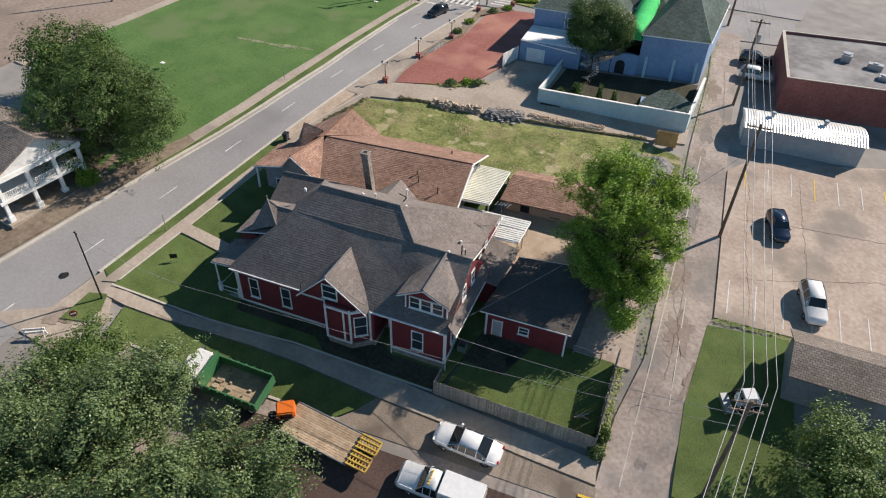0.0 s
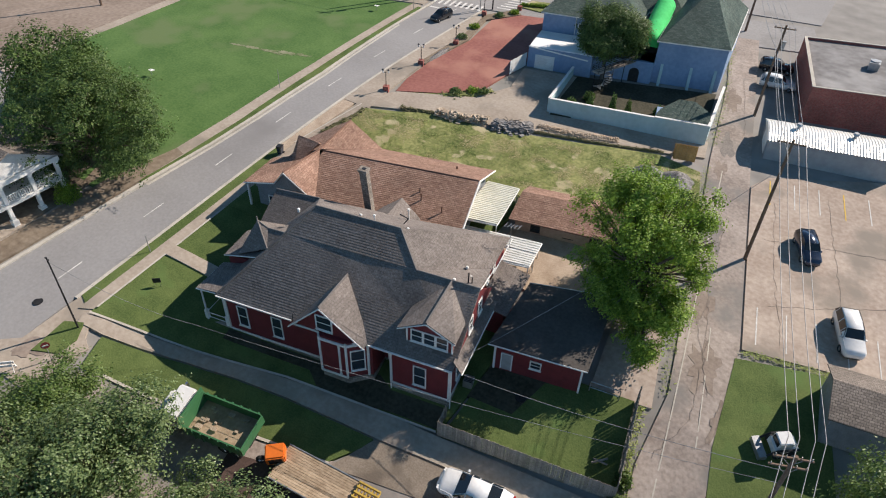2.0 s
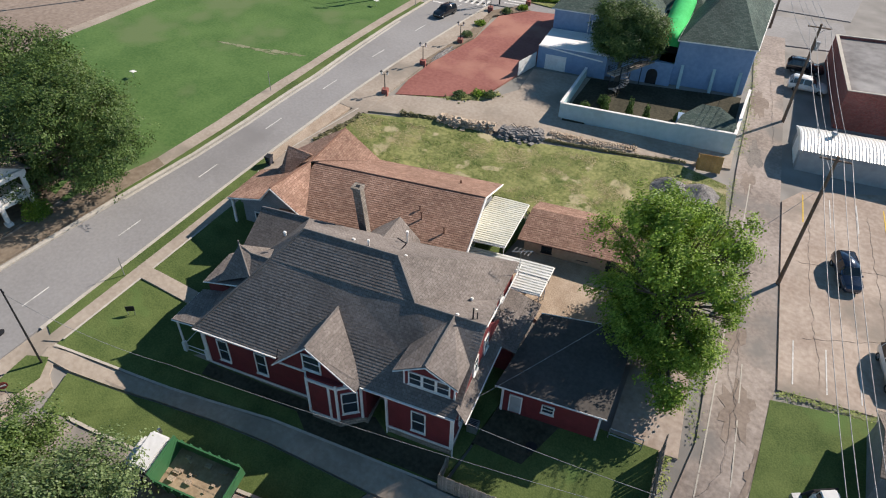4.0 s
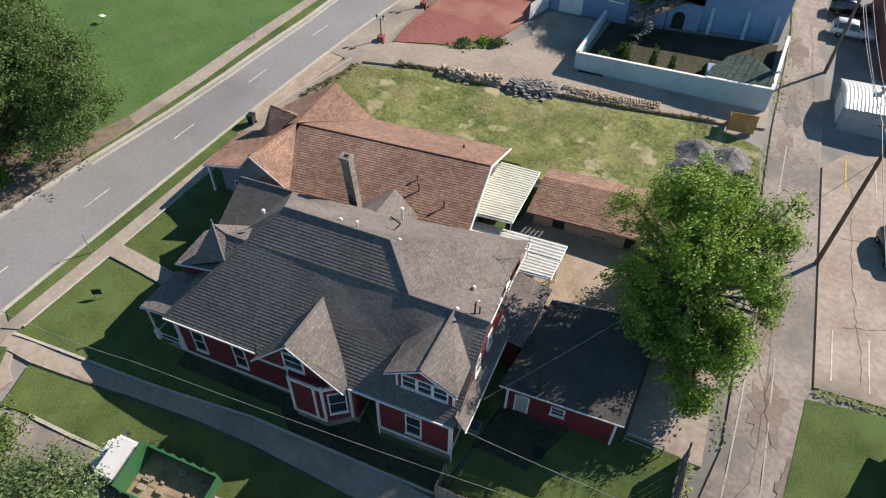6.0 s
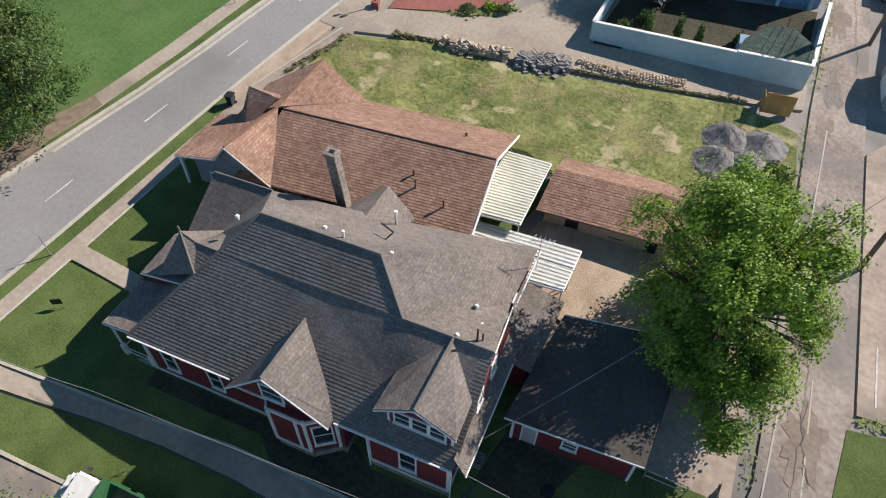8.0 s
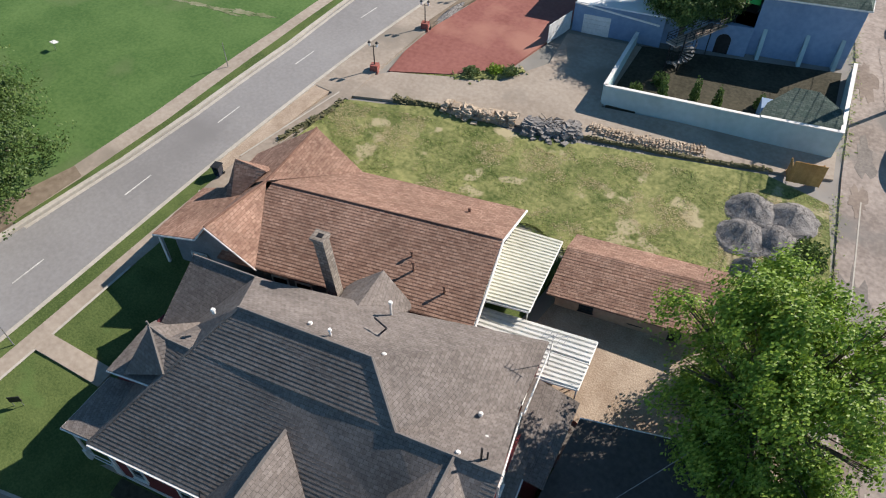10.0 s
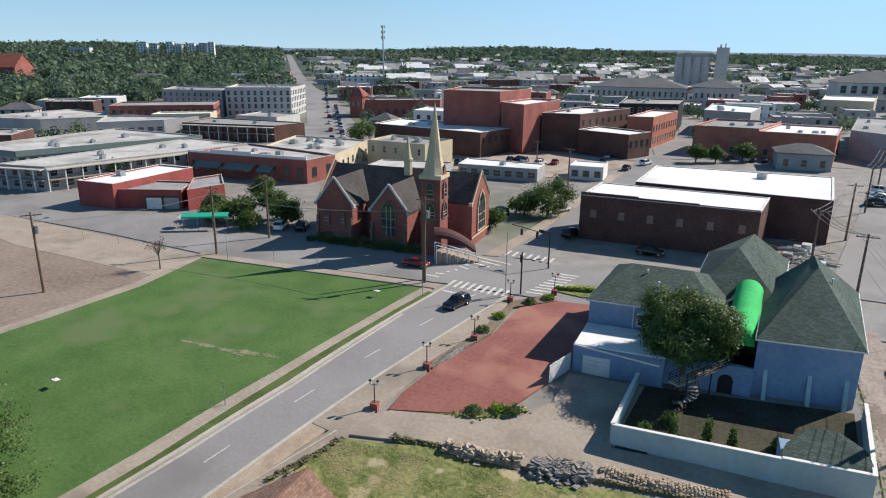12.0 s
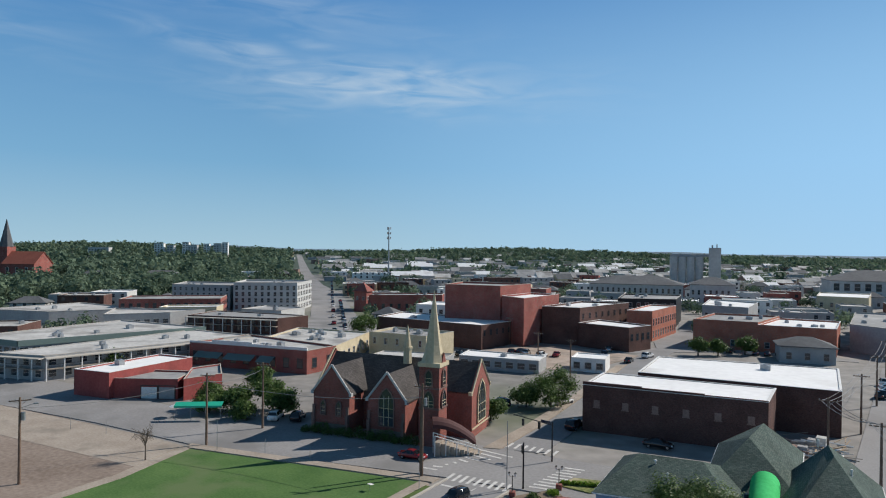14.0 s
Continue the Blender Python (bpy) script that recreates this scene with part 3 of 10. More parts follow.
drape("dirt_lot", [(-49.2, 98.5), (-44.8, 84), (-43.8, 70), (-43.4, 40), (-120, 40), (-120, 92), (-75, 97)], 0.0, DIRT, "bare brown dirt lot")
drape("paved_apron", [(-60, 98.2), (-49.2, 98.6), (-46, 88), (-80, 84), (-110, 86), (-110, 93)], 0.03, CONCRETE, "pale concrete apron beside a dirt lot")
for x0, x1, y0, y1, w in ((3.8, 4.15, 28, 60, 0), (3.8, 4.15, 60, 112, 0.6)):
    drape("kerb", [(x0, y0), (x1, y0), (x1 + w, y1), (x0 + w, y1)], 0.14, KERB, "raised concrete kerb at the street edge")
drape("kerb", [(-2.75, 62), (-2.65, 76), (-4.3, 98), (-4.8, 111), (-5.15, 111), (-4.7, 98), (-3.1, 76), (-3.2, 62)], 0.14, KERB, "raised concrete kerb at the street edge")
drape("kerb", [(-7.2, 10), (-4.2, 44), (-3.15, 54), (-2.75, 62), (-3.2, 62), (-3.55, 54), (-4.7, 44), (-7.6, 10)], 0.14, KERB, "raised concrete kerb at the street edge")
drape("gutter", [(-4.0, 44), (-2.95, 54), (-2.5, 62), (-2.4, 76), (-4.1, 98), (-2.75 - 1.0, 98), (-2.05, 76), (-2.15, 62), (-2.6, 54), (-3.65, 44)], 0.012, KERB, "pale concrete gutter strip along the kerb", depth=0.05)
drape("verge", [(4.0, 28.6), (5.2, 28.1), (5.5, 58), (4.15, 58)], 0.10, GRASS, "grass verge beside the street kerb")
drape("footway", [(5.2, 27.3), (6.5, 28.1), (7.0, 60), (5.5, 60)], 0.12, CONCRETE, "old concrete footway in front of the houses")
drape("gravel_verge", [(4.2, 58), (5.6, 58), (6.3, 73), (4.4, 73)], 0.08, PEBBLE, "strip of loose tan gravel beside the kerb")
drape("footway", [(5.5, 60), (7.0, 60), (8.2, 72), (6.6, 72)], 0.11, CONCRETE, "broken concrete footway beside a vacant lot")
drape("footway", [(4.4, 72), (8.6, 72), (8.2, 78), (8.0, 88), (8.0, 98), (6.2, 109), (4.9, 111.5), (4.5, 95)], 0.12, CONCRETE, "wide concrete footway with lamp posts")
# corner, front lawn and side walk of the red house
drape("corner_paving", [(-1, 18), (8.7, 18.7), (9.4, 24.9), (8.3, 25.5), (6.5, 28.3), (4.1, 28.5), (3.8, 22.0)], 0.02, CONCRETE, "worn concrete corner apron with a drain cover")
drape("verge", [(5.7, 21.6), (7.8, 22.8), (8.0, 24.8), (7.0, 26.5), (5.4, 25.5)], 0.12, GRASS, "small triangular grass island at the street corner")
drape("side_walk", [(6.1, 27.3), (6.4, 26.2), (9.3, 26.7), (16.9, 29.3), (22.8, 30.8), (28.4, 31.8), (38.8, 33.0), (47.0, 34.2), (54.0, 35.1), (60.0, 36.0), (59.2, 38.2), (43.0, 36.0), (38.4, 35.5), (32.6, 34.5), (27.0, 33.3), (21.6, 32.0), (13.9, 29.8)], 0.11, CONCRETE, "long concrete side walk beside the red house")
drape("front_lawn", [(6.5, 27.7), (13.9, 30.0), (21.6, 32.2), (27.0, 33.5), (32.6, 34.7), (38.4, 35.7), (42.6, 36.4), (43.9, 50.7), (25.7, 48.4), (6.9, 46.6)], 0.16, GRASS, "mown front and side lawn behind a low edging", depth=0.6)
drape("front_lawn", [(6.9, 46.6), (25.7, 48.4), (29.9, 52.2), (34.9, 53.1), (36, 66), (7.1, 60)], 0.22, GRASS, "mown lawn round the orange-roofed house", depth=0.6)
# bare earth, darkened further for the house's shade
drape("planting_bed", [(18.6, 33.4), (28.4, 35.2), (30.4, 34.0), (38.4, 35.8), (42.4, 36.5), (42.2, 38.7), (36.5, 37.6), (34.6, 38.4), (31.4, 35.9), (29.2, 36.6), (18.4, 34.6)], 0.2, SHADEGROUND, "dark bare bed along the house foundation, shade in its colour", category="planting bed")
drape("front_path", [(6.7, 37.2), (12.4, 38.0), (12.3, 39.5), (6.7, 38.7)], 0.34, CONCRETE, "short concrete path up to the front porch")
drape("verge", [(9.4, 26.5), (10.3, 23.2), (13.0, 24.2), (21.2, 25.6), (29.0, 27.2), (35.6, 28.8), (37.4, 31.4), (37.9, 32.7), (28.4, 31.6), (22.8, 30.6), (16.9, 29.1)], 0.09, GRASS, "grass verge between side walk and side street", depth=0.5)
drape("side_street", [(-1, 16), (8.3, 17.6), (11.3, 23.5), (36.0, 29.2), (61.1, 34.5), (64.3, 22.7), (39.0, 14.3), (18.1, 8.0), (-2, 4)], 0.0, ALLEY, "patched side street paving with old brick showing")
drape("brick_street", [(29.0, 8.5), (54.8, 14.0), (61.6, 22.5), (60.8, 32.6), (47.0, 29.8), (36.0, 27.4), (27.5, 25.0)], 0.035, OLDBRICK, "old red brick street surface", category="road")
drape("parking_pad", [(36.0, 28.6), (38.0, 32.7), (47.0, 34.0), (54.0, 34.9), (60.2, 35.8), (60.6, 33.8)], 0.06, PAD, "brown asphalt parking pad beside the side walk", category="parking")
# alley, back yards, parking lot
drape("alley", [(60.2, 34.4), (65.8, 38.2), (64.0, 52.2), (63.6, 59), (58.2, 85), (53.6, 108), (50, 128), (45.5, 127), (49.6, 107), (52.4, 88), (59.2, 50.3), (59.0, 42.9)], 0.0, ALLEY, "cracked paved alley behind the houses")
drape("parking_lot", [(63.8, 59), (72, 61), (110, 71), (104, 112), (76, 97), (60.0, 88), (58.4, 85)], 0.03, LOTSLAB, "sunlit tan concrete parking lot with faded bay lines")
drape("yard_grass", [(63.5, 57.6), (72.0, 60.4), (73.0, 54.1), (76.5, 41.0), (66.2, 38.6), (64.3, 47.5)], 0.04, GRASS, "patchy grass plot beside the alley")
drape("back_yard", [(43.0, 36.2), (58.4, 39.0), (56.8, 48.0), (43.6, 46.0)], 0.16, GRASS, "mown back yard lawn inside a board fence", depth=0.5)
# concrete coloured dark to stand for the tree's shade
drape("patio", [(43.0, 40.8), (47.5, 41.3), (48.8, 45.5), (51.4, 46.8), (43.7, 46.2)], 0.2, SHADEGROUND, "concrete patio behind the red house, tree shade in its colour")
drape("driveway", [(52.7, 47.1), (58.4, 48.2), (56.4, 57.5), (51.6, 56.5)], 0.05, LOTSLAB, "pale concrete driveway from the alley")
drape("gravel_yard", [(36.0, 55.1), (43.0, 54.1), (51.4, 56.6), (56.6, 57.6), (55, 66), (37, 63)], 0.04, PEBBLE, "tan pebble yard behind the houses")
drape("vacant_lot", [(7.6, 60), (8.4, 71.8), (12, 73.4), (18.2, 76.6), (25, 77.0), (46.5, 84.6), (52.2, 84.0), (53.8, 78), (56.2, 66), (48.5, 64.4), (36.5, 66.6), (32, 67.8), (20, 65)], 0.12, LOT, "rough vacant lot with patchy dry grass", rough=0.10, cell=2.5)
drape("paved_drive", [(7.4, 72.2), (8.4, 76.6), (9.4, 78.0), (19.6, 83.0), (22.5, 88.5), (21.5, 95), (29.5, 97), (30.2, 84.9), (51.2, 91.2), (51.8, 87.4), (47.5, 85.6), (25.4, 78.2), (18.2, 77.0)], 0.07, CONCRETE, "old concrete drive between lot and walled court")
drape("red_court", [(9.2, 78.0), (15.0, 81.2), (19.4, 85.4), (20.9, 95), (20.3, 103), (16.5, 115.6), (11.5, 114.2), (8.2, 109.0), (9.5, 99), (8.4, 88.0), (8.5, 82)], 0.10, REDPAVE, "open court of red stamped paving", category="court")
drape("planting_bed", [(8.2, 87.4), (9.2, 99), (7.4, 108.4), (11.5, 114.2), (9.6, 116.0), (6.2, 110.6), (7.6, 99), (7.2, 88.6)], 0.16, SOIL, "stony planting bed along the street", category="planting bed")
# floor coloured dark for the building's shadow over it
drape("court_floor", [(30.4, 85.4), (50.4, 90.8), (48.8, 104), (29, 97)], 0.05, SHADEGROUND, "yard inside a walled court, building shade in its colour", category="yard")


# ---- the town: flat-roofed blocks on their own footprints ----
def block(name, corners, h, wall, roof, label, rows=(), win=(0.9, 1.5), faces=(0,), step=3.0, parapet=0.5, units=0, z=0.0, category="building"):
    """A building on a four-cornered footprint: thick walls, parapet, sunk roof, window rows on the named faces and rooftop units."""
    cx, cy = sum(p[0] for p in corners) / 4, sum(p[1] for p in corners) / 4
    b = thing(name, cx, cy, z, 0, label, category)
    pts = [Vector((p[0] - cx, p[1] - cy)) for p in corners]
    area = sum(pts[i].x * pts[(i + 1) % 4].y - pts[(i + 1) % 4].x * pts[i].y for i in range(4))
    if area < 0:
        pts = [pts[1], pts[0], pts[3], pts[2]]
    inner = [p * (1 - 0.45 / max(p.length, 1)) for p in pts]
    bm = bmesh.new()
    lo = [bm.verts.new((p.x, p.y, -1.5)) for p in pts]
    hi = [bm.verts.new((p.x, p.y, h)) for p in pts]
    ti = [bm.verts.new((p.x, p.y, h)) for p in inner]
    bi = [bm.verts.new((p.x, p.y, h - parapet - 0.3)) for p in inner]
    for i in range(4):
        j = (i + 1) % 4
        bm.faces.new((lo[i], lo[j], hi[j], hi[i]))
        bm.faces.new((hi[i], hi[j], ti[j], ti[i]))
        bm.faces.new((ti[i], ti[j], bi[j], bi[i]))
    bmesh.ops.recalc_face_normals(bm, faces=bm.faces)
    slope_uv(bm)
    part("wall", bm, wall, b)
    bm = bmesh.new()
    prism(bm, [(p.x, p.y) for p in inner], h - parapet - 0.3, h - parapet)
    part("roof", bm, roof, b)
    bm = bmesh.new()
    for i in range(4):
        j = (i + 1) % 4
        slab(bm, [(pts[i].x * 1.004, pts[i].y * 1.004, h + 0.09), (pts[j].x * 1.004, pts[j].y * 1.004, h + 0.09), (inner[j].x, inner[j].y, h + 0.09), (inner[i].x, inner[i].y, h + 0.09)], 0.085)
    part("coping", bm, KERB if roof is not WHITEROOF else WHITE, b)
    rnd = random.Random(int(abs(cx * 7 + cy * 3)))
    for f in faces:
        p, q = pts[f], pts[(f + 1) % 4]
        d = q - p
        n = Vector((d.y, -d.x)).normalized()
        count = max(1, int(d.length / step))
        ang = math.degrees(math.atan2(d.y, d.x))
        for zrow in rows:
            for k in range(count):
                c = p + d * ((k + 0.5) / count)
                (far_window if cy > 210 or cx < -190 else window)(b, pose(c.x + n.x * 0.02, c.y + n.y * 0.02, zrow, 0, 0, ang), win[0], win[1], DARK_BRICK if wall in (DARK_BRICK, BRICK) else STEEL if wall in (WHITE, ORANGE_BRICK) else PALESTONE)
    for _ in range(units):
        a, c = rnd.uniform(0.15, 0.85), rnd.uniform(0.2, 0.8)
        p = pts[0].lerp(pts[1], a).lerp(pts[3].lerp(pts[2], a), c) * 0.9
        s, t, u = rnd.uniform(0.5, 1.1), rnd.uniform(0.5, 0.9), rnd.uniform(0.6, 1.2)
        bm = bmesh.new()
        box(bm, p.x - s, p.x + s, p.y - t, p.y + t, h - parapet, h - parapet + u)
        rod(bm, (p.x, p.y, h - parapet + u), (p.x, p.y, h - parapet + u + 0.15), t * 0.7, t * 0.7, 12)
        part("rooftop_unit", bm, STEEL, b)
    return b



# ---- building parts ----
def planes(name, parent, faces, material, thick=0.14, label=""):
    """Sloping roof planes with thickness, each a part, with lapped courses where shingled."""
    for f in faces:
        bm = bmesh.new()
        slab(bm, f, thick)
        bmesh.ops.recalc_face_normals(bm, faces=bm.faces)
        slope_uv(bm)
        ob = part(name, bm, material, parent, label)
        if material in SHINGLED:
            shingle_courses(ob, f, material)


SHINGLED = (ROOF_GREY, ROOF_RED)


def shingle_courses(roof, f, material, row=0.26, lift=0.022):
    """Level strips of shingle lapped up a roof plane, the lower edge of each standing proud."""
    bm = bmesh.new()
    face = bm.faces.new([bm.verts.new(p) for p in f])
    bm.normal_update()
    n = face.normal.copy()
    if n.z < 0:
        n.negate()
    along = Vector((-n.y, n.x, 0)).normalized()
    up = n.cross(along)
    vs = [Vector(p).dot(up) for p in f]
    k0, k1 = math.floor(min(vs) / row) + 1, math.ceil(max(vs) / row)
    for k in range(k0, k1):
        bmesh.ops.bisect_plane(bm, geom=bm.verts[:] + bm.edges[:] + bm.faces[:], dist=1e-4, plane_co=up * (k * row), plane_no=up)
    for g in list(bm.faces):
        if g.calc_area() < 0.03:
            continue
        lo = math.floor(g.calc_center_median().dot(up) / row) * row
        strip = bmesh.new()
        top = [strip.verts.new(v.co + n * (0.004 + lift * (1 - 0.92 * min(1, max(0, (v.co.dot(up) - lo) / row))))) for v in g.verts]
        low = [strip.verts.new(v.co + n * 0.002) for v in g.verts]
        strip.faces.new(top)
        for i in range(len(top)):
            j = (i + 1) % len(top)
            strip.faces.new((top[i], low[i], low[j], top[j]))
        bmesh.ops.recalc_face_normals(strip, faces=strip.faces)
        slope_uv(strip)
        part("shingle_course", strip, material, roof)
    bm.free()


def solid(name, parent, pts, z0, z1, material, label="", uv=False):
    bm = bmesh.new()
    prism(bm, pts, z0, z1)
    bmesh.ops.recalc_face_normals(bm, faces=bm.faces)
    if uv:
        slope_uv(bm)
    return part(name, bm, material, parent, label)


def boxes(name, parent, items, material, label=""):
    for it in items:
        bm = bmesh.new()
        box(bm, *it)
        part(name, bm, material, parent, label)


def bars(name, parent, items, material, r=0.05, n=6, label=""):
    if name not in ("tv_aerial", "satellite_dish", "rack_frame", "ramp", "balcony_rail", "stair_rail", "lift_arm", "lattice"):
        for a, b in items:
            bm = bmesh.new()
            rod(bm, a, b, r, r, n)
            part(name, bm, material, parent, label)
        return
    bm = bmesh.new()
    for a, b in items:
        rod(bm, a, b, r, r, n)
    part(name, bm, material, parent, label)


def sheet_wall(name, parent, pts, material, thick=0.15, label=""):
    """A wall panel from 3D corner points (a gable, say), with thickness."""
    bm = bmesh.new()
    a = [Vector(p) for p in pts]
    n = (a[1] - a[0]).cross(a[2] - a[0]).normalized() * thick
    f = [bm.verts.new(p) for p in a]
    k = [bm.verts.new(p - n) for p in a]
    bm.faces.new(f)
    bm.faces.new(k[::-1])
    for i in range(len(a)):
        j = (i + 1) % len(a)
        bm.faces.new((f[i], k[i], k[j], f[j]))
    bmesh.ops.recalc_face_normals(bm, faces=bm.faces)
    slope_uv(bm)
    return part(name, bm, material, parent, label)


WINDOW_SETS = {}


def far_window(parent, m, w, h, frame_mat):
    """A window seen only from afar: frame and pane in one mesh."""
    key = (w, h, frame_mat.name, "far")
    if key not in WINDOW_SETS:
        bm = bmesh.new()
        box(bm, -w / 2 - 0.12, w / 2 + 0.12, -0.05, 0.05, -0.14, h + 0.12)
        k = len(bm.faces)
        box(bm, -w / 2, w / 2, -0.07, -0.04, 0, h * 0.48)
        box(bm, -w / 2, w / 2, -0.07, -0.04, h * 0.53, h)
        bm.faces.ensure_lookup_table()
        for f in bm.faces[k:]:
            f.material_index = 1
        bmesh.ops.recalc_face_normals(bm, faces=bm.faces)
        me = bpy.data.meshes.new("window")
        bm.to_mesh(me)
        bm.free()
        me.materials.append(frame_mat)
        me.materials.append(PANE)
        WINDOW_SETS[key] = me
    win = new("window", WINDOW_SETS[key])
    win.parent = parent
    win.matrix_basis = m


def window(parent, m, w, h, frame_mat, bars_v=0, split=True, name="window"):
    """A sash window facing -y of the pose m, its lower middle at the origin: frame, sill and panes in the opening."""
    key = (w, h, frame_mat.name, bars_v, split)
    if key not in WINDOW_SETS:
        t = 0.11
        bm = bmesh.new()
        box(bm, -w / 2 - t, -w / 2, -0.07, 0.05, -t, h + t)
        box(bm, w / 2, w / 2 + t, -0.07, 0.05, -t, h + t)
        box(bm, -w / 2, w / 2, -0.07, 0.05, h, h + t)
        box(bm, -w / 2, w / 2, -0.07, 0.05, -t, 0)
        if split:
            box(bm, -w / 2, w / 2, -0.045, 0.05, h * 0.5 - 0.035, h * 0.5 + 0.035)
        for k in range(bars_v):
            x = -w / 2 + w * (k + 1) / (bars_v + 1)
            box(bm, x - 0.03, x + 0.03, -0.04, 0.05, 0, h)
        fr = bpy.data.meshes.new("window_frame")
        bmesh.ops.recalc_face_normals(bm, faces=bm.faces)
        bm.to_mesh(fr)
        bm.free()
        fr.materials.append(frame_mat)
        bm = bmesh.new()
        box(bm, -w / 2, w / 2, -0.015, 0.03, 0, h)
        pn = bpy.data.meshes.new("pane")
        bm.to_mesh(pn)
        bm.free()
        pn.materials.append(PANE)
        bm = bmesh.new()
        box(bm, -w / 2 - t - 0.06, w / 2 + t + 0.06, -0.16, -0.07, -t - 0.05, -t + 0.02)
        sl = bpy.data.meshes.new("window_sill")
        bm.to_mesh(sl)
        bm.free()
        sl.materials.append(frame_mat)
        WINDOW_SETS[key] = (fr, pn, sl)
    fr, pn, sl = WINDOW_SETS[key]
    win = new(name, fr)
    win.parent = parent
    win.matrix_basis = m
    for nm, me in (("pane", pn), ("window_sill", sl)):
        o = new(nm, me)
        o.parent = win
    return win


def door(parent, m, w, h, leaf_mat, frame_mat):
    """A door facing -y of m: leaf with panels, frame and handle."""
    bm = bmesh.new()
    for b in ((-w / 2 - 0.1, -w / 2, -0.06, 0.04, 0, h + 0.1), (w / 2, w / 2 + 0.1, -0.06, 0.04, 0, h + 0.1), (-w / 2, w / 2, -0.06, 0.04, h, h + 0.1)):
        box(bm, *b)
    fr = part("door_frame", bm, frame_mat, parent)
    fr.matrix_basis = m
    bm = bmesh.new()
    box(bm, -w / 2, w / 2, -0.03, 0.03, 0, h)
    for x0 in (-w / 2 + 0.1, 0.05):
        for z0, z1 in ((0.15, h * 0.42), (h * 0.5, h - 0.15)):
            box(bm, x0, x0 + w / 2 - 0.15, -0.045, -0.03, z0, z1)
    leaf = part("door_leaf", bm, leaf_mat, fr)
    bm = bmesh.new()
    rod(bm, (w / 2 - 0.09, -0.1, h * 0.47), (w / 2 - 0.09, -0.03, h * 0.47), 0.035)
    part("door_handle", bm, STEEL, fr)
    return fr


def vent_pipe(parent, x, y, z, h=0.5, r=0.07, material=None, cap=True):
    bm = bmesh.new()
    rod(bm, (x, y, z - 0.3), (x, y, z + h), r)
    if cap:
        rod(bm, (x, y, z + h), (x, y, z + h + 0.14), r * 1.9, r * 1.5)
    return part("vent_pipe", bm, material or WHITE, parent)


def turbine(parent, x, y, z, r=0.2, material=None):
    """A low roof vent with a domed cap."""
    bm = bmesh.new()
    rod(bm, (x, y, z - 0.2), (x, y, z + 0.12), r * 0.7, r * 0.7, 10)
    rod(bm, (x, y, z + 0.12), (x, y, z + 0.24), r, r * 0.6, 10)
    return part("roof_vent", bm, material or WHITE, parent)


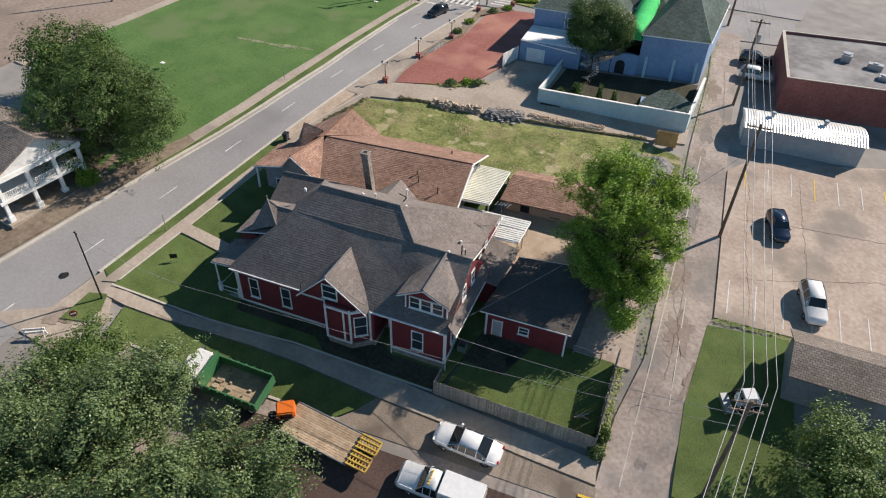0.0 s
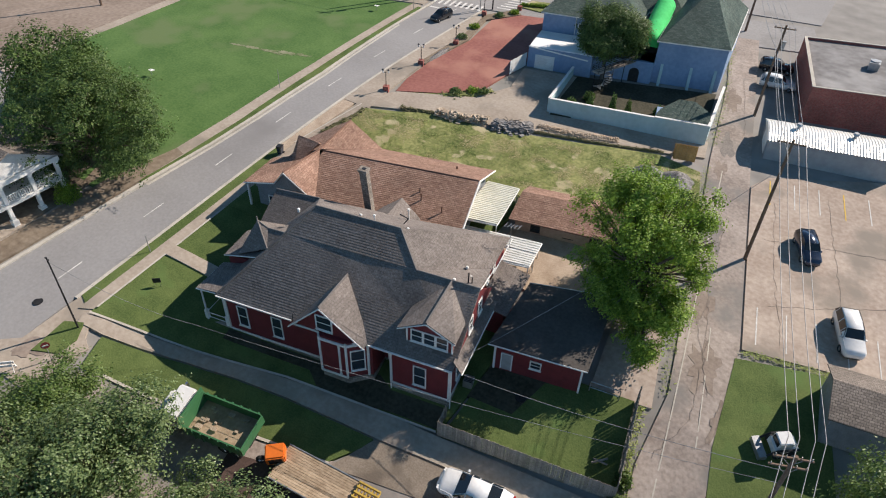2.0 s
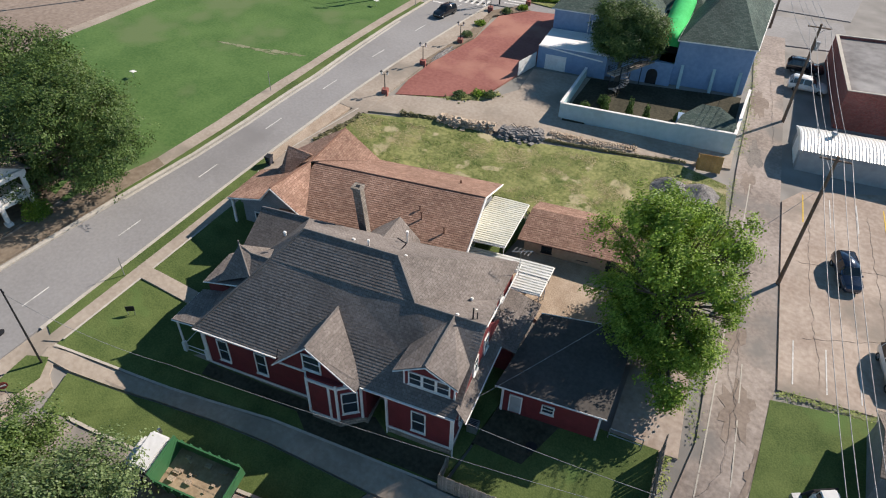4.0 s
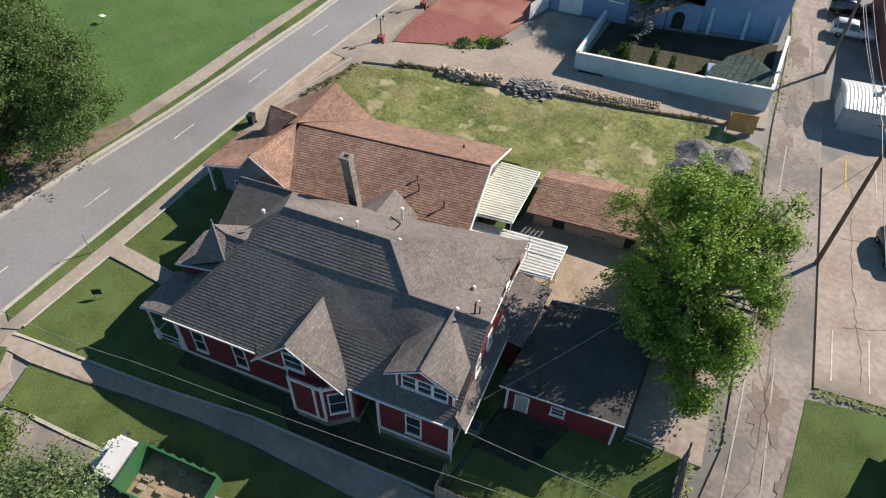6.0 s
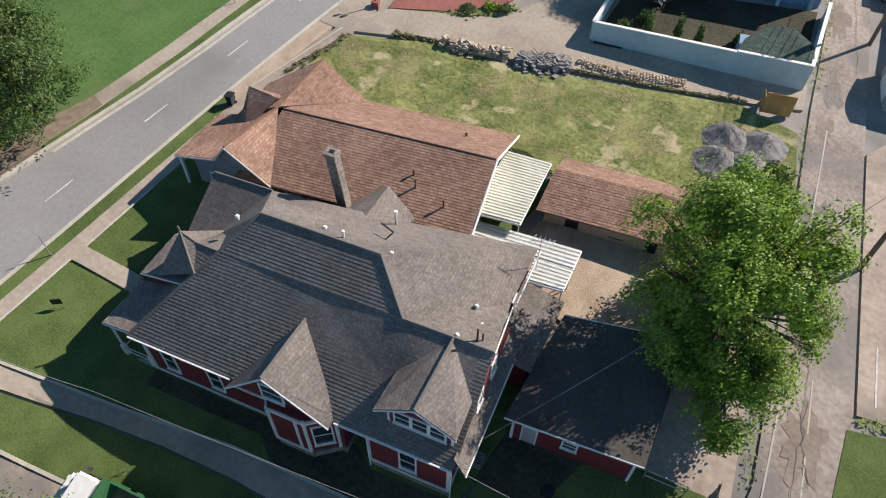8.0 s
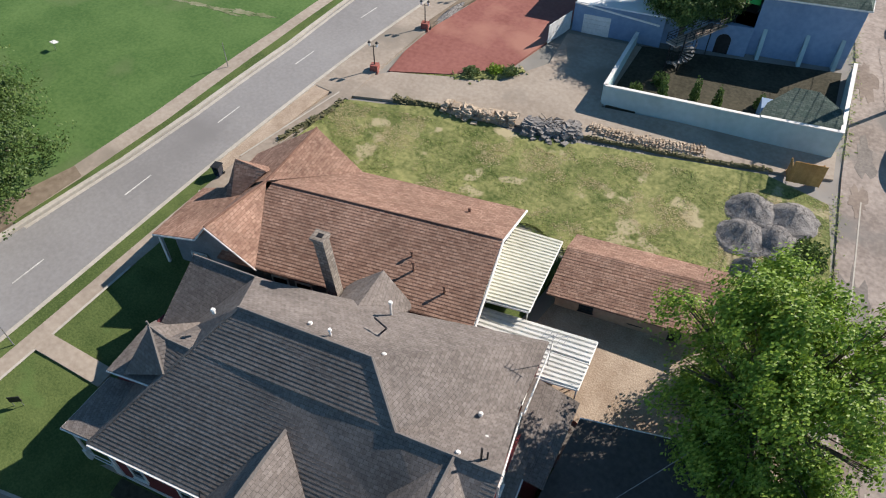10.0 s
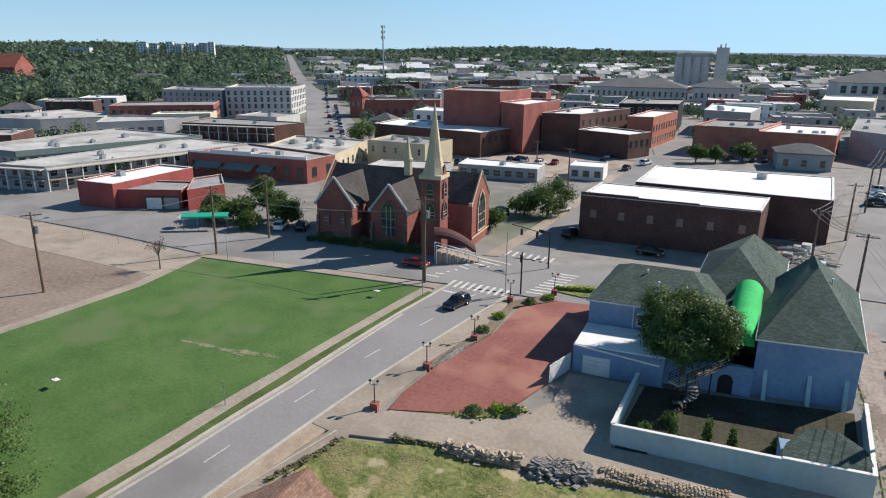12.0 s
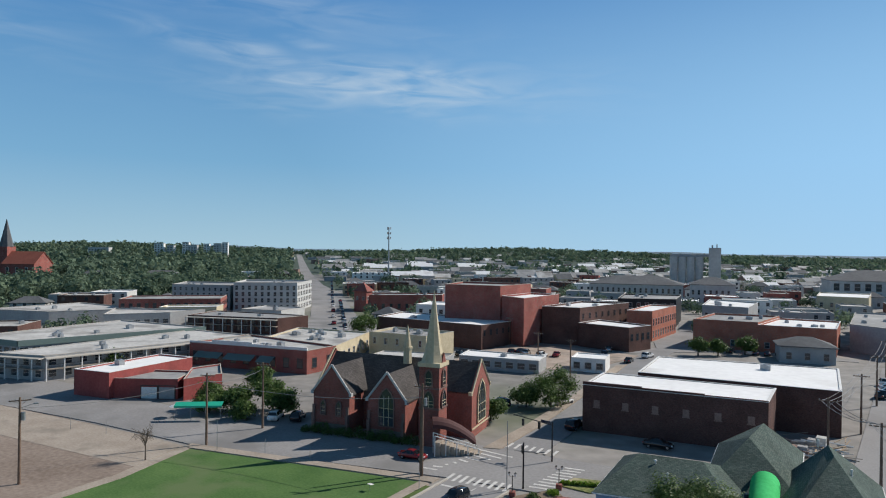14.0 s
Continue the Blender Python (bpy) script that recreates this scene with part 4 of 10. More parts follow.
# ---- the red house with the grey shingle roof ----
def red_house():
    h = thing("house", 17.85, 34.65, -5.6, 10.0, "one-storey dark red Victorian house with steep grey shingle roof", "house")
    e = 3.4
    F0, F1, A, B, C, R = (0, -0.3, e), (24.9, -0.3, e), (6.8, 8.6, 10.2), (16.0, 8.6, 10.2), (18.8, 5.8, 8.2), (25.05, 5.9, 8.05)
    Lb, L, I = (24.4, 11.5, 5.7), (24.6, 17.2, 5.6), (4.75, 12.6, 7.9)
    walls = [(0.6, 0.1), (11.2, 0.1), (12.0, -1.1), (14.7, -1.1), (16.4, 0.1), (16.8, 0.1), (16.8, 2.6), (18.7, 2.6), (18.7, 0.1), (24.5, 0.1), (24.5, 16.6), (4.6, 12.4), (-0.6, 12.4), (-0.6, 6.2), (0.6, 6.2)]
    solid("wall", h, walls, -1.3, e + 0.02, RED_SIDING)
    grow = [(x + (0.08 if x > 10 else -0.08), y + (0.08 if y > 8 else -0.08)) for x, y in walls]
    solid("foundation", h, grow, -3.6, -1.33, STONE, "rough grey stone foundation", uv=True)
    sill = [(0.54, 11.2, 0.0, 0.09, -1.42, -1.2), (18.7, 24.6, 0.0, 0.09, -1.42, -1.2), (11.9, 14.8, -1.2, -1.11, -1.42, -1.2), (24.51, 24.6, 0.1, 9.0, -1.42, -1.2)]
    boxes("trim", h, sill, WHITE, "white water-table board")
    boxes("corner_board", h, [(24.42, 24.64, -0.02, 0.2, -1.3, e), (0.5, 0.72, -0.02, 0.2, -1.3, e), (18.6, 18.82, -0.02, 0.2, -1.3, e), (16.3, 16.5, -0.06, 0.14, -1.3, e), (11.86, 12.04, -1.24, -1.06, -1.3, e), (14.62, 14.8, -1.24, -1.06, -1.3, e)], WHITE)
    planes("roof", h, [[F0, F1, (25.0, 0.2, 3.78), R, C, B, A]], ROOF_GREY)
    planes("roof", h, [[F0, A, (0, 8.0, 4.2)], [A, I, (0.4, 8.0, 4.4)]], ROOF_GREY)
    planes("roof", h, [[A, B, (14.6, 14.9, 6.5), I], [B, L, (14.6, 14.9, 6.5)]], ROOF_GREY)
    planes("roof", h, [[B, C, Lb], [C, R, Lb], [B, Lb, L]], ROOF_GREY)
    # back-left wing with its own ridge
    J = (-1.0, 13.1, 7.2)
    planes("wing_roof", h, [[J, (-1.0, 6.0, 3.4), (2.2, 6.6, 3.8), (6.2, 12.0, 7.35), I]], ROOF_GREY)
    planes("wing_roof", h, [[J, I, (5.0, 15.0, 4.6), (-1.0, 15.4, 3.6)]], ROOF_GREY)
    sheet_wall("gable", h, [(-0.6, 7.0, 3.4), (-0.6, 13.0, 6.9), (-0.6, 15.1, 3.6)], RED_SIDING)
    solid("wall", h, [(-0.6, 12.4), (4.6, 12.4), (24.2, 16.4), (24.2, 17.0), (9.0, 16.2), (5.0, 14.7), (-0.6, 14.9)], 0.6, 4.0, RED_SIDING)
    # entry: a low porch roof, and a small swept gable above it that runs into the hip
    planes("entry_roof", h, [[(-1.7, 3.9, 4.75), (2.7, 3.6, 6.1), (3.0, 7.7, 6.3), (-1.5, 7.7, 5.1)]], ROOF_GREY, 0.14)
    planes("entry_roof", h, [[(-1.5, 7.7, 5.1), (3.0, 7.7, 6.3), (3.2, 9.9, 4.6), (-1.9, 9.9, 3.7)]], ROOF_GREY, 0.14)
    solid("entry_wall", h, [(-1.4, 4.15), (2.4, 4.05), (2.6, 9.2), (-1.4, 9.2)], 3.3, 4.7, RED_SIDING)
    bars("bargeboard", h, [((-1.7, 3.86, 4.68), (2.6, 3.56, 6.0))], WHITE, 0.06)
    T, M, K = (1.4, 6.1, 8.5), (2.7, 6.0, 7.95), (4.7, 5.85, 8.1)
    lo, hi, back, tail = (0.15, 3.8, 5.5), (3.5, 4.2, 6.95), (2.9, 9.0, 6.3), (1.2, 7.8, 5.6)
    sheet_wall("gable", h, [lo, hi, T], ROOF_GREY, 0.12)
    sheet_wall("gable_end", h, [tail, lo, T], RED_SIDING, 0.1)
    planes("swept_gable_roof", h, [[T, M, hi], [M, K, hi], [T, M, back, tail], [M, K, (5.2, 9.2, 7.4), back]], ROOF_GREY, 0.1)
    bars("bargeboard", h, [(T, hi)], RIDGECAP, 0.12)
    bars("ridge_cap", h, [(T, M), (M, K)], RIDGECAP, 0.1)
    bars("finial", h, [((1.4, 6.1, 8.4), (1.4, 6.1, 9.0))], RIDGECAP, 0.07)
    # porch roof round the street end, with posts and floor
    planes("porch_roof", h, [[(-2.45, -0.1, 3.25), (0.2, -0.1, 3.5), (2.4, 4.1, 4.6), (-2.2, 4.1, 3.35)]], ROOF_GREY, 0.16)
    for x, y in ((-2.2, 0.15), (-2.2, 2.9), (-2.2, 5.6), (-2.5, 9.4), (0.3, 0.15)):
        bm = bmesh.new()
        rod(bm, (x, y, -1.2), (x, y, 3.25), 0.11, 0.09, 10)
        box(bm, x - 0.17, x + 0.17, y - 0.17, y + 0.17, -1.2, 0.1)
        part("porch_post", bm, WHITE, h)
    boxes("porch_floor", h, [(-2.5, 0.55, -0.05, 9.8, -2.6, -1.2)], CONCRETE)
    bars("porch_rail", h, [((-2.2, 0.15, -0.25), (0.4, 0.15, -0.25)), ((-2.2, 0.15, -0.25), (-2.2, 3.0, -0.25)), ((-2.2, 0.15, -0.85), (0.4, 0.15, -0.85))], WHITE, 0.04)
    # front gable over the bay
    P, Q = (12.5, 4.0, 6.95), (12.1, -0.85, 6.7)
    planes("gable_roof", h, [[P, Q, (8.6, -1.0, 3.2), (9.0, -0.2, 3.45)], [P, Q, (16.4, -0.8, 3.15), (16.6, 0.0, 3.5)]], ROOF_GREY, 0.12)
    sheet_wall("gable", h, [(9.2, -0.62, 3.3), (15.8, -0.62, 3.3), (12.1, -0.62, 6.5)], RED_SIDING)
    bars("bargeboard", h, [((8.6, -1.02, 3.1), (12.1, -0.9, 6.6)), ((12.1, -0.9, 6.6), (16.4, -0.85, 3.05))], WHITE, 0.07)
    solid("bay_floor", h, [(11.0, 0.1), (11.9, -1.25), (14.8, -1.25), (16.6, 0.1)], 2.95, 3.2, WHITE)
    # front dormer on the lower wing
    P, Q = (22.3, 5.8, 8.05), (21.87, 0.75, 7.18)
    planes("dormer_roof", h, [[P, Q, (19.3, 0.3, 6.1), (19.5, 3.25, 6.15)], [P, Q, (24.75, 0.5, 5.95), (24.7, 3.2, 6.05)]], ROOF_GREY, 0.12)
    sheet_wall("dormer_wall", h, [(20.0, 0.85, 4.1), (24.4, 0.85, 4.1), (24.4, 0.85, 5.85), (21.87, 0.85, 6.95), (20.0, 0.85, 6.15)], RED_SIDING)
    bars("bargeboard", h, [((19.3, 0.26, 6.0), (21.87, 0.7, 7.06)), ((21.87, 0.7, 7.06), (24.75, 0.46, 5.83))], WHITE, 0.06)
    boxes("dormer_side", h, [(20.0, 20.15, 1.01, 3.4, 4.2, 6.0), (24.25, 24.4, 1.01, 3.4, 4.2, 5.9)], RED_SIDING)
    boxes("corner_board", h, [(19.95, 20.1, 0.8, 0.84, 4.2, 6.1), (24.3, 24.45, 0.8, 0.84, 4.2, 5.85)], WHITE)
    # alley-end gable with a skirt roof
    sheet_wall("gable", h, [(24.9, 0.9, 4.0), (24.9, 10.8, 4.0), (24.9, 5.9, 7.95)], RED_SIDING)
    planes("skirt_roof", h, [[(24.8, 0.1, 4.15), (25.75, -0.35, 3.45), (25.85, 9.6, 3.45), (24.8, 10.2, 4.15)]], ROOF_GREY, 0.12)
    bars("eave_board", h, [((25.8, -0.38, 3.36), (25.9, 9.62, 3.36))], WHITE, 0.06)
    bars("bargeboard", h, [((25.1, 5.9, 7.96), (24.6, 11.4, 5.5)), ((24.75, 11.4, 5.5), (24.85, 17.2, 5.45))], WHITE, 0.06)
    boxes("upper_wall", h, [(23.2, 24.1, 10.5, 16.9, 3.4, 5.5)], RED_SIDING)
    planes("rear_roof", h, [[(24.3, 8.4, 3.75), (27.2, 8.3, 3.2), (27.7, 15.0, 3.2), (24.3, 15.4, 3.75)]], ROOF_GREY, 0.14)
    boxes("rear_wall", h, [(24.52, 26.8, 8.8, 14.6, -2.6, 3.2)], RED_SIDING)
    # small back gable
    planes("back_gable_roof", h, [[(12.1, 12.0, 7.4), (12.1, 17.4, 7.0), (9.5, 16.6, 5.2), (10.2, 13.2, 6.4)], [(12.1, 12.0, 7.4), (12.1, 17.4, 7.0), (14.8, 16.6, 5.2), (14.2, 13.6, 6.3)]], ROOF_GREY, 0.12)
    # ridges, gutters, downpipes
    bars("ridge_cap", h, [(A, B), (F0, A), (B, C), (C, R), ((-1.0, 13.1, 7.2), I), ((12.5, 4.0, 6.98), (12.1, -0.85, 6.73)), ((22.3, 5.8, 8.1), (21.87, 0.75, 7.22))], RIDGECAP, 0.12)
    boxes("gutter", h, [(0.0, 8.6, -0.46, -0.32, e - 0.18, e - 0.03), (16.6, 24.9, -0.46, -0.32, e - 0.18, e - 0.03)], WHITE)
    bars("downpipe", h, [((18.75, -0.1, -2.2), (18.75, -0.1, 3.1)), ((24.75, -0.1, -2.2), (24.75, -0.1, 3.2)), ((18.75, -0.1, 3.1), (17.2, -0.35, 3.3))], WHITE, 0.06)
    bars("porch_gutter", h, [((-2.5, -0.15, 3.15), (0.1, -0.15, 3.35)), ((-2.5, -0.15, 3.15), (-2.25, 4.1, 3.25))], WHITE, 0.06)
    # windows
    for u in (2.5, 6.45):
        window(h, pose(u, 0.08, -0.25), 0.98, 2.5, WHITE)
    window(h, pose(21.6, 0.08, -0.45), 1.1, 2.4, WHITE)
    window(h, pose(15.57, -0.52, -0.3, 0, 0, 35.2), 1.2, 2.5, WHITE)
    window(h, pose(11.58, -0.52, -0.3, 0, 0, -56.3), 0.8, 2.5, WHITE)
    boxes("pilaster", h, [(13.9, 14.1, -1.2, -1.11, -1.2, 2.95)], WHITE)
    window(h, pose(12.4, -0.72, 3.95), 1.5, 1.6, WHITE, 0, True)
    boxes("cornice", h, [(9.0, 16.0, -0.72, -0.6, 3.2, 3.38)], WHITE)
    for u in (21.0, 22.2, 23.4):
        window(h, pose(u, 0.82, 4.55), 0.98, 1.3, WHITE)
    for v in (2.4, 5.6, 7.6):
        window(h, pose(24.54, v, -0.4, 0, 0, 90), 0.9, 2.4, WHITE)
    for v in (4.0, 6.6):
        window(h, pose(24.94, v, 4.5, 0, 0, 90), 0.85, 1.5, WHITE)
    for v in (11.4, 13.4):
        window(h, pose(24.14, v, 4.0, 0, 0, 90), 0.7, 1.0, WHITE)
    door(h, pose(17.8, 2.56, -1.3), 0.95, 2.1, RED_SIDING, WHITE)
    # chimney, vents, aerial
    bm = bmesh.new()
    box(bm, 8.75, 9.55, 14.9, 15.65, 3.0, 10.8)
    for k in range(2):
        box(bm, 8.68 - k * 0.05, 9.62 + k * 0.05, 14.83 - k * 0.05, 15.72 + k * 0.05, 10.8 + k * 0.16, 10.96 + k * 0.16)
    # lean sheared in to fit the camera's view
    for v in bm.verts:
        v.co.x += 0.35 - 0.095 * (v.co.z - 3.0)
    bmesh.ops.recalc_face_normals(bm, faces=bm.faces)
    slope_uv(bm)
    part("chimney", bm, STONE, h, "tall slender weathered brick chimney, sheared to fit the view")
    boxes("chimney_flue", h, [(8.57, 8.97, 15.1, 15.45, 11.06, 11.16)], BLACK)
    for u, v, z in ((11.2, 9.6, 9.6), (16.4, 9.3, 9.7), (22.5, 9.6, 6.7), (23.4, 8.2, 6.9), (5.0, 8.2, 9.4), (22.4, 6.2, 7.9)):
        turbine(h, u, v, z, 0.17)
    vent_pipe(h, 14.4, 14.0, 7.0, 1.3, 0.09)
    vent_pipe(h, 12.9, 9.2, 9.9, 0.5)
    vent_pipe(h, 23.7, 6.4, 8.0, 1.1, 0.07, BLACK, False)
    vent_pipe(h, 24.0, 6.6, 7.9, 0.6, 0.06, BLACK, False)
    bars("satellite_dish", h, [((15.0, 11.4, 8.5), (15.5, 11.4, 9.3)), ((15.5, 11.4, 9.3), (14.4, 11.9, 9.2))], BLACK, 0.06)
    a = [((25.0, 15.6, 5.2), (25.0, 15.6, 8.6)), ((24.2, 15.2, 8.4), (26.0, 16.0, 8.4))]
    a += [((24.3 + k * 0.35, 15.65 - 0.5, 8.4), (24.5 + k * 0.35, 15.65 + 0.35, 8.4)) for k in range(5)]
    bars("tv_aerial", h, a, STEEL, 0.025, 5)
    bars("steps_rail", h, [((8.8, -0.5, 3.6), (8.9, -0.3, 4.5)), ((8.9, -0.3, 4.5), (9.2, -0.3, 4.2))], BLACK, 0.03)
    return h


red_house()


def garage():
    g = thing("garage", 17.85, 34.65, -5.6, 10.0, "low dark red garage with a shallow dark shingle roof", "garage")
    solid("wall", g, [(27.2, 5.3), (35.5, 5.5), (36.1, 14.8), (28.2, 13.4)], -2.6, 2.5, RED_SIDING)
    planes("roof", g, [[(26.6, 4.7, 2.75), (36.0, 5.0, 2.65), (36.6, 15.3, 3.1), (28.0, 13.9, 3.15)]], ROOF_DARK, 0.16)
    bars("fascia", g, [((26.6, 4.66, 2.68), (36.0, 4.96, 2.58)), ((28.0, 13.95, 3.1), (36.6, 15.35, 3.05))], WHITE, 0.07)
    boxes("corner_board", g, [(35.42, 35.6, 5.38, 5.56, -2.4, 2.6), (27.1, 27.3, 5.2, 5.38, -2.4, 2.6)], WHITE)
    door(g, pose(28.4, 5.28, -0.75, 0, 0, 1.4), 0.95, 2.1, GREYWALL, WHITE)
    door(g, pose(27.0, 6.6, -0.75, 0, 0, -60), 0.9, 2.1, WHITE, WHITE)
    window(g, pose(31.2, 5.32, 0.55, 0, 0, 1.4), 0.9, 0.8, WHITE)
    return g


garage()


# ---- the orange-roofed house, its carport and shed ----
def orange_house():
    h = thing("house", 9.40, 48.42, -3.9, 14.2, "grey house with a wide brick-red shingle roof", "house")
    e, r = 3.5, 5.85
    walls = [(0.5, 0.5), (8.2, 0.3), (8.4, 0.2), (25.0, 0.2), (25.0, 11.7), (8.4, 12.8), (3.4, 12.3), (2.3, 11.0), (2.3, 5.9), (0.5, 5.7)]
    solid("wall", h, walls, -1.5, e - 0.05, GREY_SIDING)
    RA, RB = (6.4, 6.3, r), (25.4, 6.3, r)
    planes("roof", h, [[(5.0, -0.45, e), (25.3, -0.45, e), RB, RA]], ROOF_RED)
    planes("roof", h, [[RA, RB, (25.9, 12.35, e + 0.15), (8.0, 12.35, e + 0.15)]], ROOF_RED)
    # street wing, ridge across
    W0, MID, W1 = (4.6, -0.3, 6.45), (5.9, 6.3, 5.95), (6.4, 14.2, 5.85)
    planes("wing_roof", h, [[W0, MID, (4.1, 6.3, 4.75), (3.3, -0.3, 4.75)], [(3.3, -0.3, 4.75), (4.1, 6.3, 4.75), (-0.4, 6.0, 3.6), (-0.7, -0.3, 4.0)], [MID, W1, (3.3, 12.9, 4.2), (1.7, 11.5, 3.75), (1.7, 6.2, 4.1)]], ROOF_RED)
    planes("wing_roof", h, [[W0, MID, (8.4, -0.5, e - 0.1)], [MID, W1, (11.4, 12.4, 3.6)]], ROOF_RED)
    planes("wing_roof", h, [[W1, (11.4, 12.4, 3.6), (6.0, 14.6, 3.6), (3.3, 12.9, 4.2)]], ROOF_RED)
    sheet_wall("gable", h, [(0.5, 0.2, e - 0.1), (8.1, 0.2, e - 0.1), (4.6, 0.2, 6.3), (3.4, 0.2, 4.65), (0.5, 0.2, 4.1)], GREY_SIDING)
    bars("bargeboard", h, [((-0.7, -0.34, 3.92), (3.3, -0.36, 4.66)), ((3.3, -0.36, 4.66), (4.6, -0.36, 6.34)), ((4.6, -0.36, 6.34), (8.4, -0.55, 3.32))], WHITE, 0.07)
    # dormer gable towards the street
    planes("dormer_roof", h, [[(2.95, 6.95, 6.9), (5.5, 7.05, 6.25), (3.3, 4.5, 4.15), (2.5, 4.7, 4.0)], [(2.95, 6.95, 6.9), (5.5, 7.05, 6.25), (5.0, 8.9, 5.0), (2.5, 9.2, 4.0)]], ROOF_RED, 0.1)
    sheet_wall("gable", h, [(2.85, 8.8, 4.0), (2.85, 5.1, 4.0), (3.05, 6.95, 6.6)], GREY_SIDING, 0.1)
    for v in (0.0, 2.8, 5.6):
        boxes("porch_post", h, [(-0.5, -0.28, v - 0.11, v + 0.11, -0.9, 3.62)], WHITE)
    boxes("porch_floor", h, [(-0.7, 0.5, -0.3, 5.9, -1.4, -0.7)], CONCRETE)
    sheet_wall("gable", h, [(25.0, 0.2, e), (25.0, 11.7, e), (25.0, 6.3, r - 0.15)], WHITE)
    bars("bargeboard", h, [((25.45, -0.5, e - 0.08), (25.5, 6.3, r - 0.08)), ((25.5, 6.3, r - 0.08), (25.95, 12.4, e + 0.06))], WHITE, 0.1)
    bars("ridge_cap", h, [(RA, RB), (W0, MID), (MID, W1)], ROOF_RED, 0.1)
    for u in (2.6, 9.8, 11.8, 14.4, 17.2):
        window(h, pose(u, 0.28 if u < 8 else 0.18, 0.9), 1.2, 1.4, WHITE)
    vent_pipe(h, 19.9, 2.4, 4.7, 0.6, 0.08, ROOF_RED)
    vent_pipe(h, 22.6, 1.4, 4.3, 0.5, 0.07, ROOF_RED)
    vent_pipe(h, 19.4, 3.4, 5.0, 0.25, 0.07, ROOF_RED)
    turbine(h, 21.9, 9.6, 4.8, 0.14, ROOF_RED)
    return h


orange_house()


def tin_roof(name, quads, z, label, base, tin):
    """A flat patio cover of folded tin pans on posts; the ribs run from each quad's first corner to its second."""
    c = thing(name, *base, label, "patio cover")
    for quad in quads:
        a, b, e, d = (Vector(p) for p in quad)
        n = max(5, round((d - a).length / 0.36))
        bm = bmesh.new()
        rows = []
        for k in range(n):
            for f, up in ((0.0, 0.0), (0.3, 0.0), (0.38, 0.11), (0.92, 0.11)):
                t = (k + f) / n
                p, q = a.lerp(d, t), b.lerp(e, t)
                rows.append([bm.verts.new((p.x, p.y, z + up)), bm.verts.new((q.x, q.y, z - 0.06 + up)), bm.verts.new((p.x, p.y, z + up - 0.03)), bm.verts.new((q.x, q.y, z + up - 0.09))])
        for r0, r1 in zip(rows, rows[1:]):
            bm.faces.new((r0[0], r0[1], r1[1], r1[0]))
            bm.faces.new((r0[2], r1[2], r1[3], r0[3]))
        part("tin_sheet", bm, tin, c)
        w = [a, b, e, d]
        bars("edge_beam", c, [((w[i].x, w[i].y, z - 0.1), (w[(i + 1) % 4].x, w[(i + 1) % 4].y, z - 0.1)) for i in range(4)], WHITE, 0.07)
        mid = (a + b + e + d) / 4
        for p in w:
            q = p.lerp(mid, 0.06)
            bars("post", c, [((q.x, q.y, -2.2), (q.x, q.y, z - 0.05))], WHITE, 0.05)
    return c


tin_roof("patio_cover", [[(24.2, 2.6), (28.6, 2.6), (29.4, 10.4), (25.5, 10.6)]], 3.1, "cream ribbed tin patio cover beside the orange-roofed house", (9.40, 48.42, -3.9, 14.2), CREAM_TIN)
tin_roof("patio_cover", [[(18.6, 17.75), (27.45, 17.9), (27.55, 20.0), (18.7, 19.65)], [(24.4, 15.4), (27.3, 15.6), (27.44, 17.75), (24.4, 17.7)]], 3.7, "white ribbed tin awning along the back wall", (17.85, 34.65, -5.6, 10.0), TIN)


def shed():
    s = thing("shed", 9.40, 48.42, -3.9, 14.2, "long tan stucco shed with a brick-red shingle roof", "shed")
    solid("wall", s, [(30.0, 6.2), (41.2, 5.8), (41.6, 11.6), (30.3, 11.7)], -1.4, 2.05, TAN_WALL)
    planes("roof", s, [[(29.3, 5.7, 2.0), (41.2, 5.3, 1.95), (41.9, 9.6, 3.2), (29.9, 9.8, 3.25)], [(29.9, 9.8, 3.25), (41.9, 9.6, 3.2), (42.2, 12.0, 2.4), (30.3, 12.2, 2.5)]], ROOF_RED)
    sheet_wall("gable", s, [(30.0, 6.2, 2.0), (30.25, 11.7, 2.2), (30.1, 9.8, 3.1)], TAN_WALL)
    for u in (32.4, 36.2):
        window(s, pose(u, 6.1, 0.75, 0, 0, -2), 0.9, 0.6, BLACK, 1, True)
    # black panel on the closed wall, painted shade for the doorway's inside
    boxes("doorway", s, [(38.6, 39.7, 5.86, 5.96, -0.2, 1.75)], BLACK, "doorway as a black panel, its dark inside painted in")
    return s


shed()


# ---- the blue building with green roofs and its walled court ----
def at(base, pts):
    """World corners taken to a thing's own metres."""
    return [(p[0] - base[0], p[1] - base[1], *p[2:]) for p in pts]


def hip(parent, quad, z0, ridge_a, ridge_b, material, over=0.5, name="roof"):
    """A hip roof over four corners (front-left, front-right, back-right, back-left) up to a ridge."""
    c = sum((Vector((p[0], p[1])) for p in quad), Vector((0, 0))) / 4
    q = []
    for p in quad:
        d = Vector((p[0], p[1])) - c
        d = c + d * (1 + over / d.length)
        q.append((d.x, d.y, z0))
    planes(name, parent, [[q[0], q[1], ridge_a]], material)
    planes(name, parent, [[q[1], q[2], ridge_b, ridge_a]], material)
    planes(name, parent, [[q[2], q[3], ridge_b]], material)
    planes(name, parent, [[q[3], q[0], ridge_a, ridge_b]], material)
    bars("gutter", parent, [(tuple(q[i][:2]) + (z0 - 0.1,), tuple(q[(i + 1) % 4][:2]) + (z0 - 0.1,)) for i in range(4)], WHITE, 0.09)


